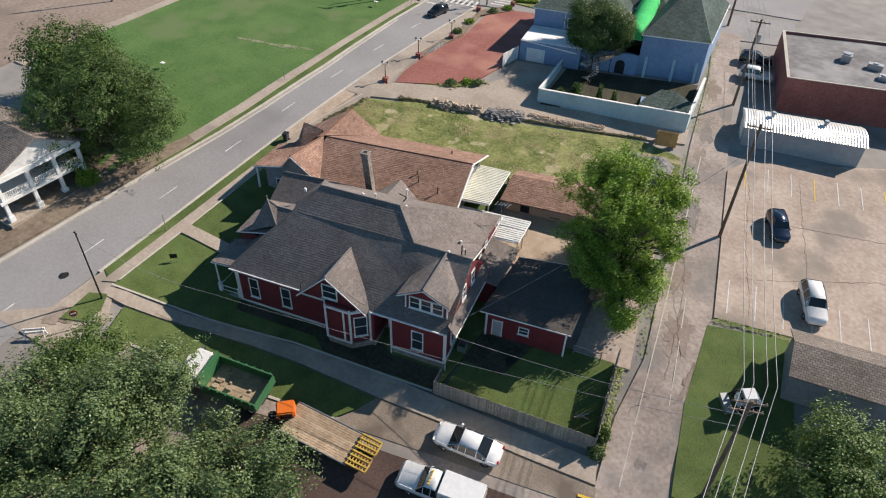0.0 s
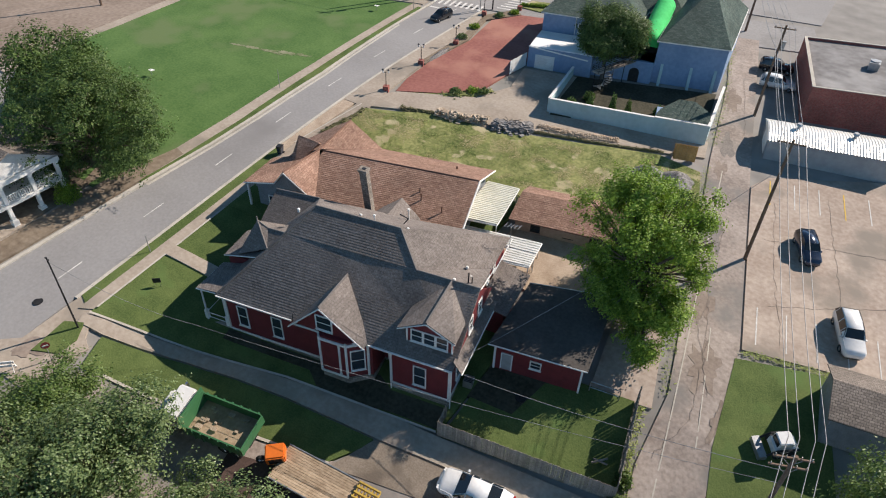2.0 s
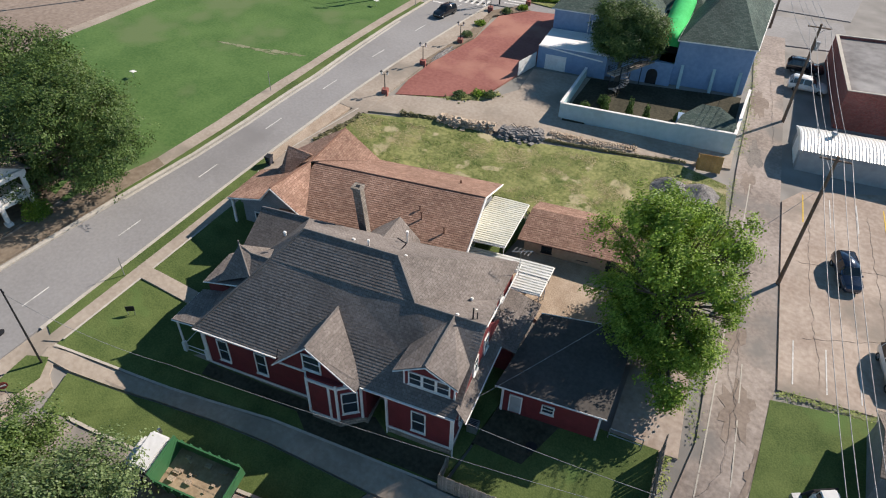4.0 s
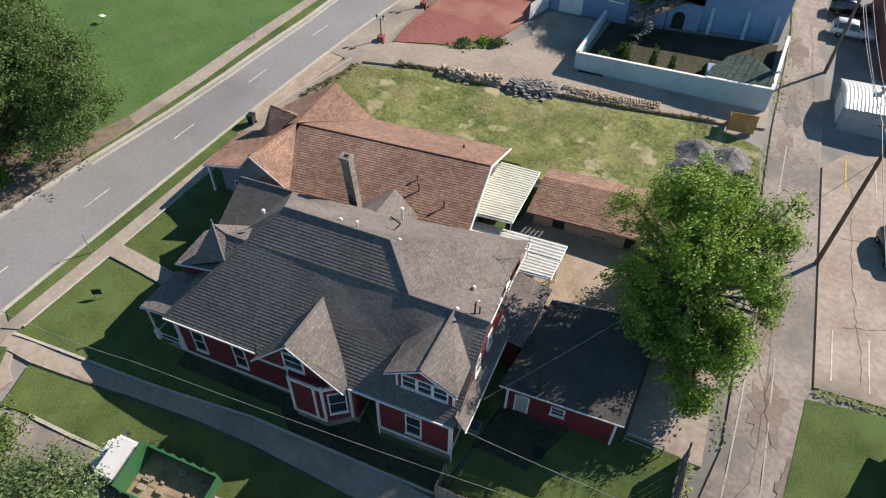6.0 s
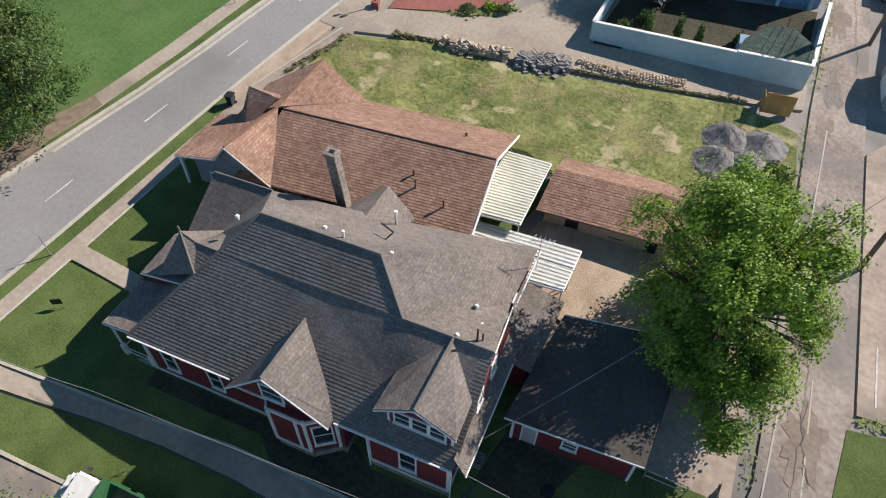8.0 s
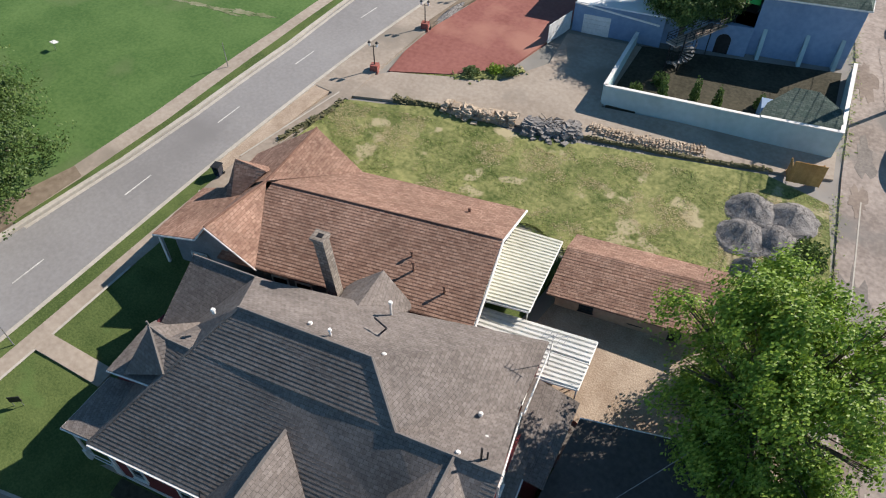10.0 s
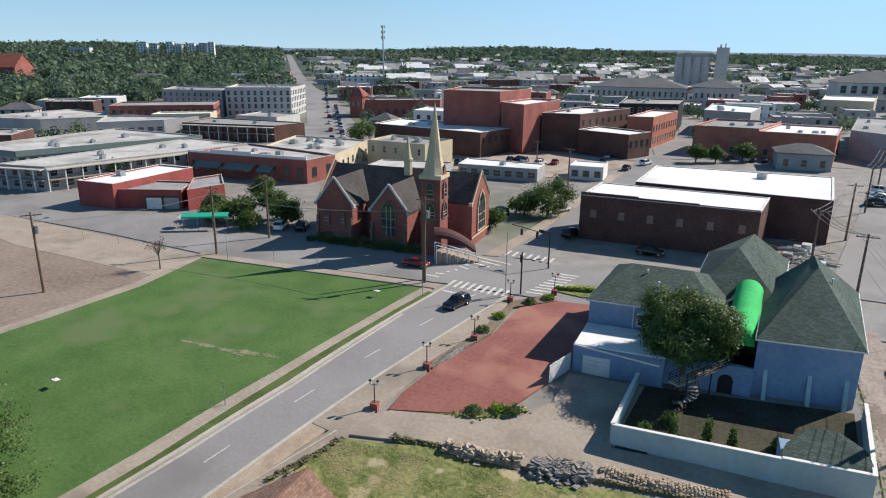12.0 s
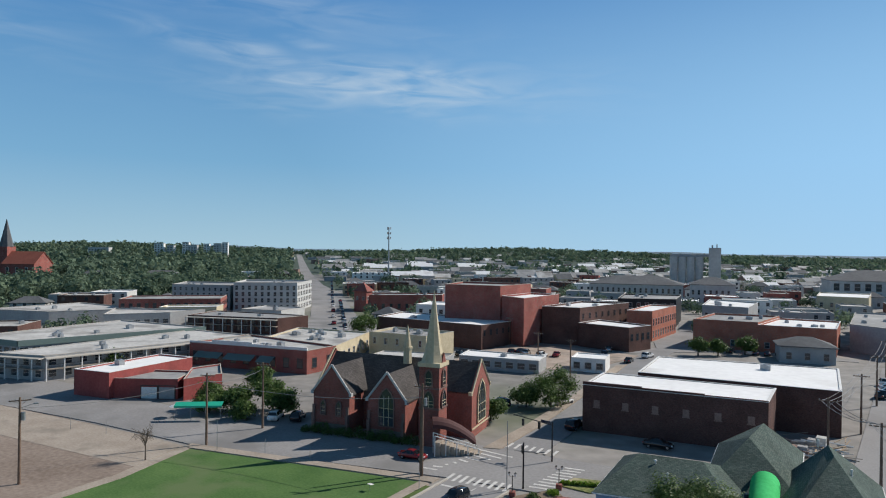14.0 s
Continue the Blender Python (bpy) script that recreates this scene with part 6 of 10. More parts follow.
# ---- the white porticoed house across the street ----
def portico_house():
    h = thing("house", -16.0, 33.2, -3.8, 0, "two-storey house with white columned porch and balcony", "house")
    # grey siding in place of white: porch shade put into the wall colour
    solid("wall", h, [(-9, -6.0), (1.4, -6.0), (1.4, 4.6), (-9, 4.6)], -1.0, 5.6, GREY_SIDING)
    y0, y1, ym = -6.6, 5.4, 0.0
    planes("roof", h, [[(6.3, y0, 5.9), (6.3, ym, 8.9), (-9.6, ym, 8.9), (-9.6, y0, 5.9)]], ROOF_TAUPE, 0.18)
    planes("roof", h, [[(6.3, ym, 8.9), (6.3, y1, 5.9), (-9.6, y1, 5.9), (-9.6, ym, 8.9)]], ROOF_TAUPE, 0.18)
    sheet_wall("pediment", h, [(5.7, y0 + 0.6, 5.9), (5.7, y1 - 0.6, 5.9), (5.7, ym, 8.5)], WHITEBOARD, 0.25)
    boxes("entablature", h, [(1.45, 5.95, y0 + 0.4, y1 - 0.4, 5.3, 5.85)], WHITE)
    boxes("balcony", h, [(1.45, 5.9, y0 + 0.5, y1 - 0.5, 2.6, 2.95)], WHITE)
    boxes("porch_floor", h, [(1.45, 6.4, y0 + 0.3, y1 - 0.3, -1.2, 0.15)], CONCRETE)
    for y in (-5.6, -2.0, 1.4, 4.6):
        boxes("column", h, [(5.35, 5.75, y - 0.2, y + 0.2, 0.15, 5.35), (5.2, 5.9, y - 0.33, y + 0.33, 0.15, 0.85), (5.25, 5.85, y - 0.28, y + 0.28, 5.1, 5.35)], WHITE)
    rails = [((5.6, y0 + 0.8, z), (5.6, y1 - 0.8, z)) for z in (3.15, 3.85)]
    bars("balcony_rail", h, rails, WHITE, 0.045)
    bm = bmesh.new()
    box(bm, -0.03, 0.03, -0.03, 0.03, 3.0, 3.85)
    first = part("baluster", bm, WHITE, h)
    first.matrix_basis = pose(5.6, y0 + 0.9, 0)
    for k in range(1, 44):
        twin(first, h, pose(5.6, y0 + 0.9 + k * 0.24, 0))
    for y in (-4.0, -0.4, 3.0):
        window(h, pose(1.46, y, 0.7, 0, 0, 90), 1.1, 1.6, WHITE)
        window(h, pose(1.46, y, 3.4, 0, 0, 90), 1.1, 1.6, WHITE)
    for x in (-6.0, -2.5, 0.2):
        window(h, pose(x, 4.66, 3.4, 0, 0, 180), 1.0, 1.5, WHITE)
    return h


ROOF_TAUPE = courses("taupe_shingles", (0.17, 0.145, 0.125), (0.25, 0.215, 0.185), (0.1, 0.085, 0.075), row=0.26, wide=0.42, mortar=0.03)
WHITEBOARD = siding("white_boarding", (0.72, 0.71, 0.68), 0.16, 0.4, 0.7)
portico_house()
drape("bare_soil", [(-10.4, 14), (-8.0, 14), (-5.3, 42), (-4.7, 50.5), (-6.3, 51), (-8.6, 42)], 0.10, SOIL, "bare trodden earth strip beside the kerb", category="earth")
drape("house_yard", [(-30, 14), (-9.8, 14), (-9.7, 42), (-14, 47), (-30, 44)], 0.03, SOIL, "bare shaded yard round the columned house", category="yard")


# ---- sheds and the brick store beside the parking lot ----
def metal_building():
    b = thing("building", 65.0, 96.6, -2.4, 13.0, "long grey metal building with a white ribbed curved roof", "building")
    boxes("wall", b, [(-7.6, 7.6, -3.0, 2.8, -0.6, 3.1)], GREYWALL)
    bm = bmesh.new()
    n, m = 84, 8
    rows = []
    for i in range(n + 1):
        x = -7.9 + 15.8 * i / n
        up = 0.05 if i % 2 else 0
        rows.append([bm.verts.new((x, -3.2 + 6.2 * j / m, 3.05 + 0.75 * math.sin(math.pi * j / m) + up)) for j in range(m + 1)])
    for r0, r1 in zip(rows, rows[1:]):
        for j in range(m):
            bm.faces.new((r0[j], r1[j], r1[j + 1], r0[j + 1]))
    bm.faces.new(rows[0])
    bm.faces.new(rows[-1][::-1])
    part("roof", bm, TIN, b)
    for x in (-4.2, 2.6):
        bm = bmesh.new()
        rod(bm, (x, 0, 3.8), (x, 0, 4.3), 0.22, 0.22, 10)
        rod(bm, (x, 0, 4.3), (x, 0, 4.55), 0.42, 0.3, 10)
        part("roof_vent", bm, STEEL, b)
    boxes("roller_door", b, [(-7.68, -7.58, -1.8, 1.4, -0.3, 2.5)], WHITE)
    return b


metal_building()
block("store", [(60.6, 103.8), (92.0, 112.8), (88.0, 132.0), (56.7, 122.6)], 4.9, BRICK, DARKROOF, "red brick store with a grey flat roof beside the alley", parapet=0.35, units=4, z=-0.9)


def grey_shed():
    s = thing("shed", 76.6, 56.6, -6.0, 8.0, "blue-grey shed with a low taupe roof", "shed")
    boxes("wall", s, [(-5.0, 8, -3.2, 2.6, -0.6, 3.0)], GREY_SIDING)
    planes("roof", s, [[(-5.4, -3.6, 3.0), (8.4, -3.6, 3.0), (8.4, 0, 4.3), (-5.4, 0, 4.3)], [(-5.4, 0, 4.3), (8.4, 0, 4.3), (8.4, 3.1, 3.1), (-5.4, 3.1, 3.1)]], ROOF_TAUPE)
    sheet_wall("gable", s, [(-5.0, -3.2, 3.0), (-5.0, 2.6, 3.0), (-5.0, 0, 4.15)], GREY_SIDING)
    return s


grey_shed()


# ---- trees: tapered trunk, limbs, and a crown of many small leaf clumps ----
def clump(bm, p, size, rnd, out=None):
    """A few bent leaf blades on one centre."""
    a = Vector((rnd.uniform(-1, 1), rnd.uniform(-1, 1), rnd.uniform(-0.5, 1))).normalized()
    if out:
        a = (a * 0.75 + out + Vector((0, 0, 0.35))).normalized()
    b = a.orthogonal().normalized()
    c = a.cross(b)
    s, t = size * rnd.uniform(0.7, 1.25), size * rnd.uniform(0.45, 0.8)
    q = [bm.verts.new(p + b * s), bm.verts.new(p + c * t + a * t * 0.35), bm.verts.new(p - b * s * 0.8), bm.verts.new(p - c * t + a * t * 0.25)]
    bm.faces.new(q)


def tree(x, y, height, lobes, leaf, count, size, label, seed, trunk=0.35, z=None, name="tree", turn=0.0, bare=0.28, gap=-0.16):
    """lobes: (x, y, z, radius x/y, radius z) of the crown's main masses, in metres from the foot."""
    rnd = random.Random(seed)
    t = thing(name, x, y, gz(x, y) if z is None else z, turn, label, "tree")
    bm = bmesh.new()
    fork = Vector((0, 0, height * bare))
    rod(bm, (0, 0, -0.5), fork, trunk * 1.25, trunk * 0.8, 10)
    for lx, ly, lz, lr, lh in lobes:
        mid = fork.lerp(Vector((lx, ly, lz)), 0.5) + Vector((rnd.uniform(-0.4, 0.4), rnd.uniform(-0.4, 0.4), 0.2))
        rod(bm, fork, mid, trunk * 0.55, trunk * 0.32, 7)
        rod(bm, mid, (lx, ly, lz + lh * 0.3), trunk * 0.32, trunk * 0.08, 6)
        for _ in range(3):
            k = Vector((rnd.uniform(-1, 1), rnd.uniform(-1, 1), rnd.uniform(-0.2, 0.8))).normalized()
            rod(bm, mid, (lx + k.x * lr * 0.75, ly + k.y * lr * 0.75, lz + k.z * lh * 0.75), trunk * 0.18, trunk * 0.04, 5)
    part("trunk", bm, BARK, t)
    bm = bmesh.new()
    weight = [lr * lr * lh for *_, lr, lh in lobes]
    for lobe in rnd.choices(range(len(lobes)), weight, k=count // 14):
        lx, ly, lz, lr, lh = lobes[lobe]
        d = Vector((rnd.gauss(0, 1), rnd.gauss(0, 1), rnd.gauss(0, 1))).normalized()
        r = (rnd.random() ** 0.25) * (1 + 0.7 * noise.noise(d * 2.2 + Vector((seed, lobe, 0))))
        p = Vector((lx, ly, lz)) + Vector((d.x * lr, d.y * lr, d.z * lh)) * r
        if noise.noise(p * 0.62 + Vector((seed * 3.1, 0, 0))) < gap:
            continue
        for _ in range(14):
            clump(bm, p + Vector((rnd.gauss(0, 1), rnd.gauss(0, 1), rnd.gauss(0, 0.7))) * size * 2.1, size, rnd, d)
    part("crown", bm, leaf, t)
    return t


def lobed(rx, rz, cz, n, seed, lr=0.42, squash=0.9, wild=0.0):
    """Crown lobes scattered over an egg of radius rx by rz centred at height cz."""
    rnd = random.Random(seed)
    out = [(0, 0, cz, rx * 0.45, rz * 0.55)]
    for k in range(n):
        a = k * 2.4 + rnd.uniform(-0.3, 0.3)
        h = rnd.uniform(-0.85, 0.95)
        s = math.sqrt(1 - h * h) * rnd.uniform(0.45 - 0.1 * wild, 1.12 + 0.16 * wild)
        r = rx * lr * rnd.uniform(0.5, 1.4)
        out.append((math.cos(a) * rx * s, math.sin(a) * rx * s, cz + h * rz * (0.75 + 0.12 * wild), r, r * squash))
    return out


tree(52.6, 58.9, 15, [q for q in lobed(6.0, 7.6, 7.9, 84, 3, 0.23, 0.85, 1.0) if -4.4 < 0.86 * q[0] + 0.52 * q[1] < 3.7 or q[2] > 6.8] + [(-4.0, -1.6, 5.2, 2.0, 1.9), (-3.0, -4.0, 6.4, 2.2, 2.0), (3.8, -5.0, 4.2, 2.0, 1.8), (1.5, -4.2, 3.4, 2.6, 2.2), (3.6, -3.0, 2.8, 2.2, 2.0), (-1.5, -5.0, 5.0, 2.6, 2.2), (0.8, -3.4, 1.6, 1.8, 1.5), (2.0, -6.4, 2.6, 2.0, 1.8), (3.0, -7.4, 2.0, 1.7, 1.6), (3.5, -8.3, 1.4, 1.2, 1.1)], LEAF_BRIGHT, 125000, 0.135, "tall bright green leafy tree beside the alley", 3, 0.4, gap=-0.1)
tree(-12.4, 44.2, 10.5, lobed(8.2, 5.8, 5.4, 40, 5, 0.34, 0.85, 1.0), LEAF_DARK, 120000, 0.14, "large dark green spreading tree at the lawn's edge", 5, 0.45, gap=-0.08)
tree(-24.5, 48.5, 11, lobed(6.0, 5.2, 5.8, 24, 6), LEAF_DARK, 26000, 0.2, "dark green tree behind the white house", 6, 0.4)
tree(23.4, 12.8, 14, lobed(7.8, 5.8, 8.6, 54, 8, 0.33), LEAF_SILVER, 125000, 0.13, "big silvery-leaved street tree", 8, 0.45)
tree(14.8, 17.4, 10, lobed(4.4, 3.8, 6.6, 16, 9), LEAF_MID, 34000, 0.13, "lighter green young street tree", 9, 0.25)
tree(20.7, 8.0, 12, lobed(5.5, 5.0, 7.0, 22, 10), LEAF_SILVER, 48000, 0.14, "grey-green street tree beside the side street", 10, 0.4)
tree(33.0, 12.0, 13.5, [(x + 1.4, y + 2.4, z, r, h) for x, y, z, r, h in lobed(5.6, 4.2, 7.6, 40, 12, 0.34, 0.85, 1.0)], LEAF_SILVER, 95000, 0.13, "dense dark street tree above a parked trailer", 12, 0.3)
tree(78.0, 43.5, 10, lobed(6.0, 4.6, 5.6, 24, 11), LEAF_MID, 62000, 0.135, "bushy green tree beside a blue-grey shed", 11, 0.3)
tree(32.8, 98.5, 9.5, [(x - 0.4, y + 2.8, z, r, h) for x, y, z, r, h in lobed(4.15, 3.9, 6.4, 30, 13, 0.4)], LEAF_DARK, 80000, 0.15, "dense dark green tree in the walled court", 13, 0.3, gap=-0.4)


# ---- vehicles ----
def wheel(parent, x, y, r, w=0.24):
    bm = bmesh.new()
    prof = [(r * 0.62, -w / 2), (r * 0.93, -w / 2), (r, -w * 0.32), (r, w * 0.32), (r * 0.93, w / 2), (r * 0.62, w / 2)]
    n = 18
    rings = [[bm.verts.new((p * math.cos(k * math.tau / n), q, p * math.sin(k * math.tau / n))) for p, q in prof] for k in range(n)]
    for k in range(n):
        for i in range(len(prof)):
            j = (i + 1) % len(prof)
            bm.faces.new((rings[k][i], rings[k][j], rings[(k + 1) % n][j], rings[(k + 1) % n][i]))
    t = part("wheel", bm, RUBBER, parent)
    t.matrix_basis = pose(x, y, r)
    bm = bmesh.new()
    s = 1 if y > 0 else -1
    rod(bm, (0, -w * 0.3 * s, 0), (0, w * 0.36 * s, 0), r * 0.64, r * 0.58, 14)
    rod(bm, (0, w * 0.36 * s, 0), (0, w * 0.42 * s, 0), r * 0.18, r * 0.14, 8)
    for k in range(5):
        a = k * math.tau / 5
        rod(bm, (r * 0.15 * math.cos(a), w * 0.37 * s, r * 0.15 * math.sin(a)), (r * 0.55 * math.cos(a), w * 0.37 * s, r * 0.55 * math.sin(a)), r * 0.07, r * 0.07, 5)
    part("rim", bm, CHROME, t)
    return t


SHAPES = {
    # station along the length, half width, shoulder, top, half width at the top
    "sedan": [(-1, 0.60, 0.62, 0.66, 0.56), (-0.95, 0.80, 0.80, 0.88, 0.70), (-0.66, 0.91, 0.90, 0.98, 0.80), (-0.36, 0.92, 0.92, 1.42, 0.62), (-0.05, 0.92, 0.92, 1.47, 0.63), (0.16, 0.92, 0.91, 1.40, 0.62), (0.48, 0.91, 0.88, 0.95, 0.80), (0.82, 0.86, 0.76, 0.82, 0.70), (0.94, 0.72, 0.64, 0.70, 0.56), (1, 0.50, 0.50, 0.54, 0.42)],
    "suv": [(-1, 0.78, 0.85, 0.90, 0.72), (-0.97, 0.90, 1.0, 1.12, 0.80), (-0.82, 0.94, 1.04, 1.68, 0.68), (-0.3, 0.95, 1.05, 1.74, 0.70), (0.1, 0.95, 1.04, 1.70, 0.69), (0.40, 0.94, 1.02, 1.10, 0.80), (0.82, 0.90, 0.92, 1.0, 0.74), (0.95, 0.78, 0.80, 0.86, 0.62), (1, 0.60, 0.60, 0.64, 0.50)],
    "pickup": [(-0.02, 0.95, 1.10, 1.12, 0.90), (0.0, 0.96, 1.12, 1.80, 0.70), (0.12, 0.96, 1.12, 1.86, 0.72), (0.30, 0.96, 1.11, 1.80, 0.71), (0.48, 0.96, 1.08, 1.16, 0.84), (0.90, 0.94, 1.0, 1.08, 0.80), (1, 0.82, 0.74, 0.78, 0.70)],
}


def vehicle(kind, x, y, turn, length, body_mat, label, name="car", category="car", group="parked cars", lift=0.0, scale=1.08):
    v = thing(name, x, y, None, turn, label, category, group)
    v.matrix_basis = on_slope(x, y, turn, lift + 0.02)
    half = length / 2
    st = [(a * half, w * scale, s * scale, t * scale, u * scale) for a, w, s, t, u in SHAPES[kind]]
    floor = 0.28 * scale
    rings = [[(a, -w * 0.94, floor), (a, -w, (floor + s) / 2), (a, -w * 0.98, s), (a, -u, t), (a, u, t), (a, w * 0.98, s), (a, w, (floor + s) / 2), (a, w * 0.94, floor)] for a, w, s, t, u in st]
    glassy = {i for i in range(len(st) - 1) if st[i][3] - st[i][2] > 0.25 or st[i + 1][3] - st[i + 1][2] > 0.25}
    bm = bmesh.new()
    vs = [[bm.verts.new(p) for p in r] for r in rings]
    gl = []
    for i in range(len(st) - 1):
        for k in range(8):
            j = (k + 1) % 8
            f = bm.faces.new((vs[i][k], vs[i][j], vs[i + 1][j], vs[i + 1][k]))
            rising = abs(st[i][3] - st[i + 1][3]) > 0.25
            if i in glassy and (k in (2, 4) or (k == 3 and rising)):
                gl.append((f, k))
    bm.faces.new(vs[0][::-1])
    bm.faces.new(vs[-1])
    bmesh.ops.recalc_face_normals(bm, faces=bm.faces)
    panes = []
    for f, k in gl:
        n = f.normal.copy()
        c = f.calc_center_median()
        panes.append((k, [(p.co.lerp(c, 0.09)) + n * 0.012 for p in f.verts], n))
    bmesh.ops.bevel(bm, geom=[e for e in bm.edges if e.calc_face_angle(0) > 0.4], offset=0.075 * scale, segments=3, affect="EDGES")
    for f in bm.faces:
        f.smooth = True
    body = part("body", bm, body_mat, v)
    for k, ps, n in panes:
        bm = bmesh.new()
        a = [bm.verts.new(p) for p in ps]
        b = [bm.verts.new(p - n * 0.03) for p in ps]
        bm.faces.new(a)
        for i in range(4):
            bm.faces.new((a[i], b[i], b[(i + 1) % 4], a[(i + 1) % 4]))
        part("windscreen" if k == 3 else "side_window", bm, CARGLASS, v)
    r = 0.33 * scale
    for fx in (-0.62, 0.62) if kind != "pickup" else (-0.58, 0.66):
        for sy in (-1, 1):
            wheel(v, fx * half, sy * (st[2][1] - 0.12), r)
    for sy in (-1, 1):
        boxes("headlight", v, [(half * 0.88, half * 0.945, sy * 0.60 * scale - 0.16, sy * 0.60 * scale + 0.16, 0.60 * scale, 0.74 * scale)], LAMPGLASS)
        boxes("tail_light", v, [(-half * 1.0, -half * 0.95, sy * 0.58 * scale - 0.13, sy * 0.58 * scale + 0.13, 0.68 * scale, 0.86 * scale)], TAILRED)
        boxes("mirror", v, [(half * 0.28, half * 0.34, sy * 0.98 * scale - 0.1, sy * 0.98 * scale + 0.1, 0.95 * scale, 1.08 * scale)], body_mat)
    if kind == "pickup":
        boxes("bed", v, [(-half, 0.02 * half, -0.95 * scale, 0.95 * scale, 0.45, 1.15 * scale)], body_mat)
        bm = bmesh.new()
        pts = [(-0.92, 1.17), (0.92, 1.17), (0.84, 1.95), (-0.84, 1.95)]
        a = [bm.verts.new((-half, y0 * scale, z0 * scale)) for y0, z0 in pts]
        b = [bm.verts.new((-0.03 * half, y0 * scale, z0 * scale)) for y0, z0 in pts]
        bm.faces.new(a)
        bm.faces.new(b[::-1])
        for i in range(4):
            bm.faces.new((a[i], b[i], b[(i + 1) % 4], a[(i + 1) % 4]))
        bmesh.ops.bevel(bm, geom=bm.edges[:], offset=0.07, segments=2, affect="EDGES")
        part("bed_cap", bm, body_mat, v, "white ribbed bed cap")
        boxes("bed_window", v, [(-half * 0.8, -half * 0.15, 0.9 * scale, 0.93 * scale, 1.4 * scale, 1.7 * scale), ], CARGLASS)
        boxes("roof_lamp", v, [(0.2 * half, 0.24 * half, k * 0.3 - 0.08, k * 0.3 + 0.08, 1.86 * scale, 1.93 * scale) for k in (-2, -1, 0, 1, 2)], YELLOWPAINT)
    else:
        boxes("bumper", v, [(half * 0.9, half * 1.0, -0.6, 0.6, 0.3 * scale, 0.45 * scale)], BLACK)
    return v


vehicle("sedan", 48.3, 33.1, 188, 6.7, CAR_WHITE, "white four-door sedan parked on the side street pad", scale=1.36)
vehicle("pickup", 48.3, 28.2, 190, 8.0, CAR_WHITE, "white pickup truck with a ribbed white bed cap", "pickup_truck", "truck", scale=1.36)
vehicle("suv", 72.4, 66.1, 289, 5.7, CAR_WHITE, "white SUV parked in the lot", scale=1.22)
vehicle("suv", 66.5, 76.5, 294, 4.9, CAR_NAVY, "dark blue hatchback parked in the lot", scale=1.12)
vehicle("suv", 0.6, 104.4, 262, 4.6, CAR_BLACK, "black SUV waiting in the street", scale=0.95)
vehicle("sedan", -14.5, 115.6, 12, 4.7, CAR_RED, "dark red sedan in the cross street", scale=0.98)
vehicle("suv", -50.0, 119.4, 120, 4.9, CAR_WHITE, "white SUV parked beside the church")
vehicle("suv", -46.2, 121.5, 120, 4.9, CAR_BLACK, "dark SUV parked beside the church")
vehicle("suv", -20.4, 155.0, 150, 5.0, CAR_BLACK, "black SUV in the church car park")
vehicle("sedan", -10.4, 164.8, 75, 4.9, CAR_WHITE, "white sedan at the far street kerb")
vehicle("suv", -0.6, 147.6, 85, 5.2, CAR_BLACK, "black pickup-like SUV in the far street")
vehicle("sedan", 15.5, 144.6, 8, 5.0, CAR_BLACK, "black sedan under the warehouse wall")
vehicle("suv", 54.6, 117.0, 10, 5.2, CAR_BLACK, "black SUV parked beside the brick store")
vehicle("suv", 55.9, 111.4, 10, 5.2, CAR_WHITE, "white SUV parked in the shade of the brick store")
for k, (cx, cy, mat, lb) in enumerate(((-4.0, 264, CAR_WHITE, "white car parked before the red store"), (4.5, 265, CAR_BLACK, "dark car parked before the red store"), (12.0, 266, CAR_NAVY, "dark blue car parked before the red store"), (19.0, 267, CAR_BLACK, "black car parked before the red store"), (26.0, 268, CAR_BLACK, "dark car parked in a far lot"), (-62, 205, CAR_BLACK, "dark car in a distant lot"), (-50, 222, CAR_NAVY, "dark blue car in a distant lot"), (-41, 218, CAR_WHITE, "white car in a distant lot"), (-16.5, 226, CAR_BLACK, "dark car in the far street"), (-14.5, 238, CAR_WHITE, "white car in the far street"), (46, 214, CAR_BLACK, "black car in a far side lot"), (48, 222, CAR_WHITE, "white car in a far side lot"))):
    vehicle("suv" if k % 2 else "sedan", cx, cy, 80 + 7 * (k % 3), 5.0, mat, lb)


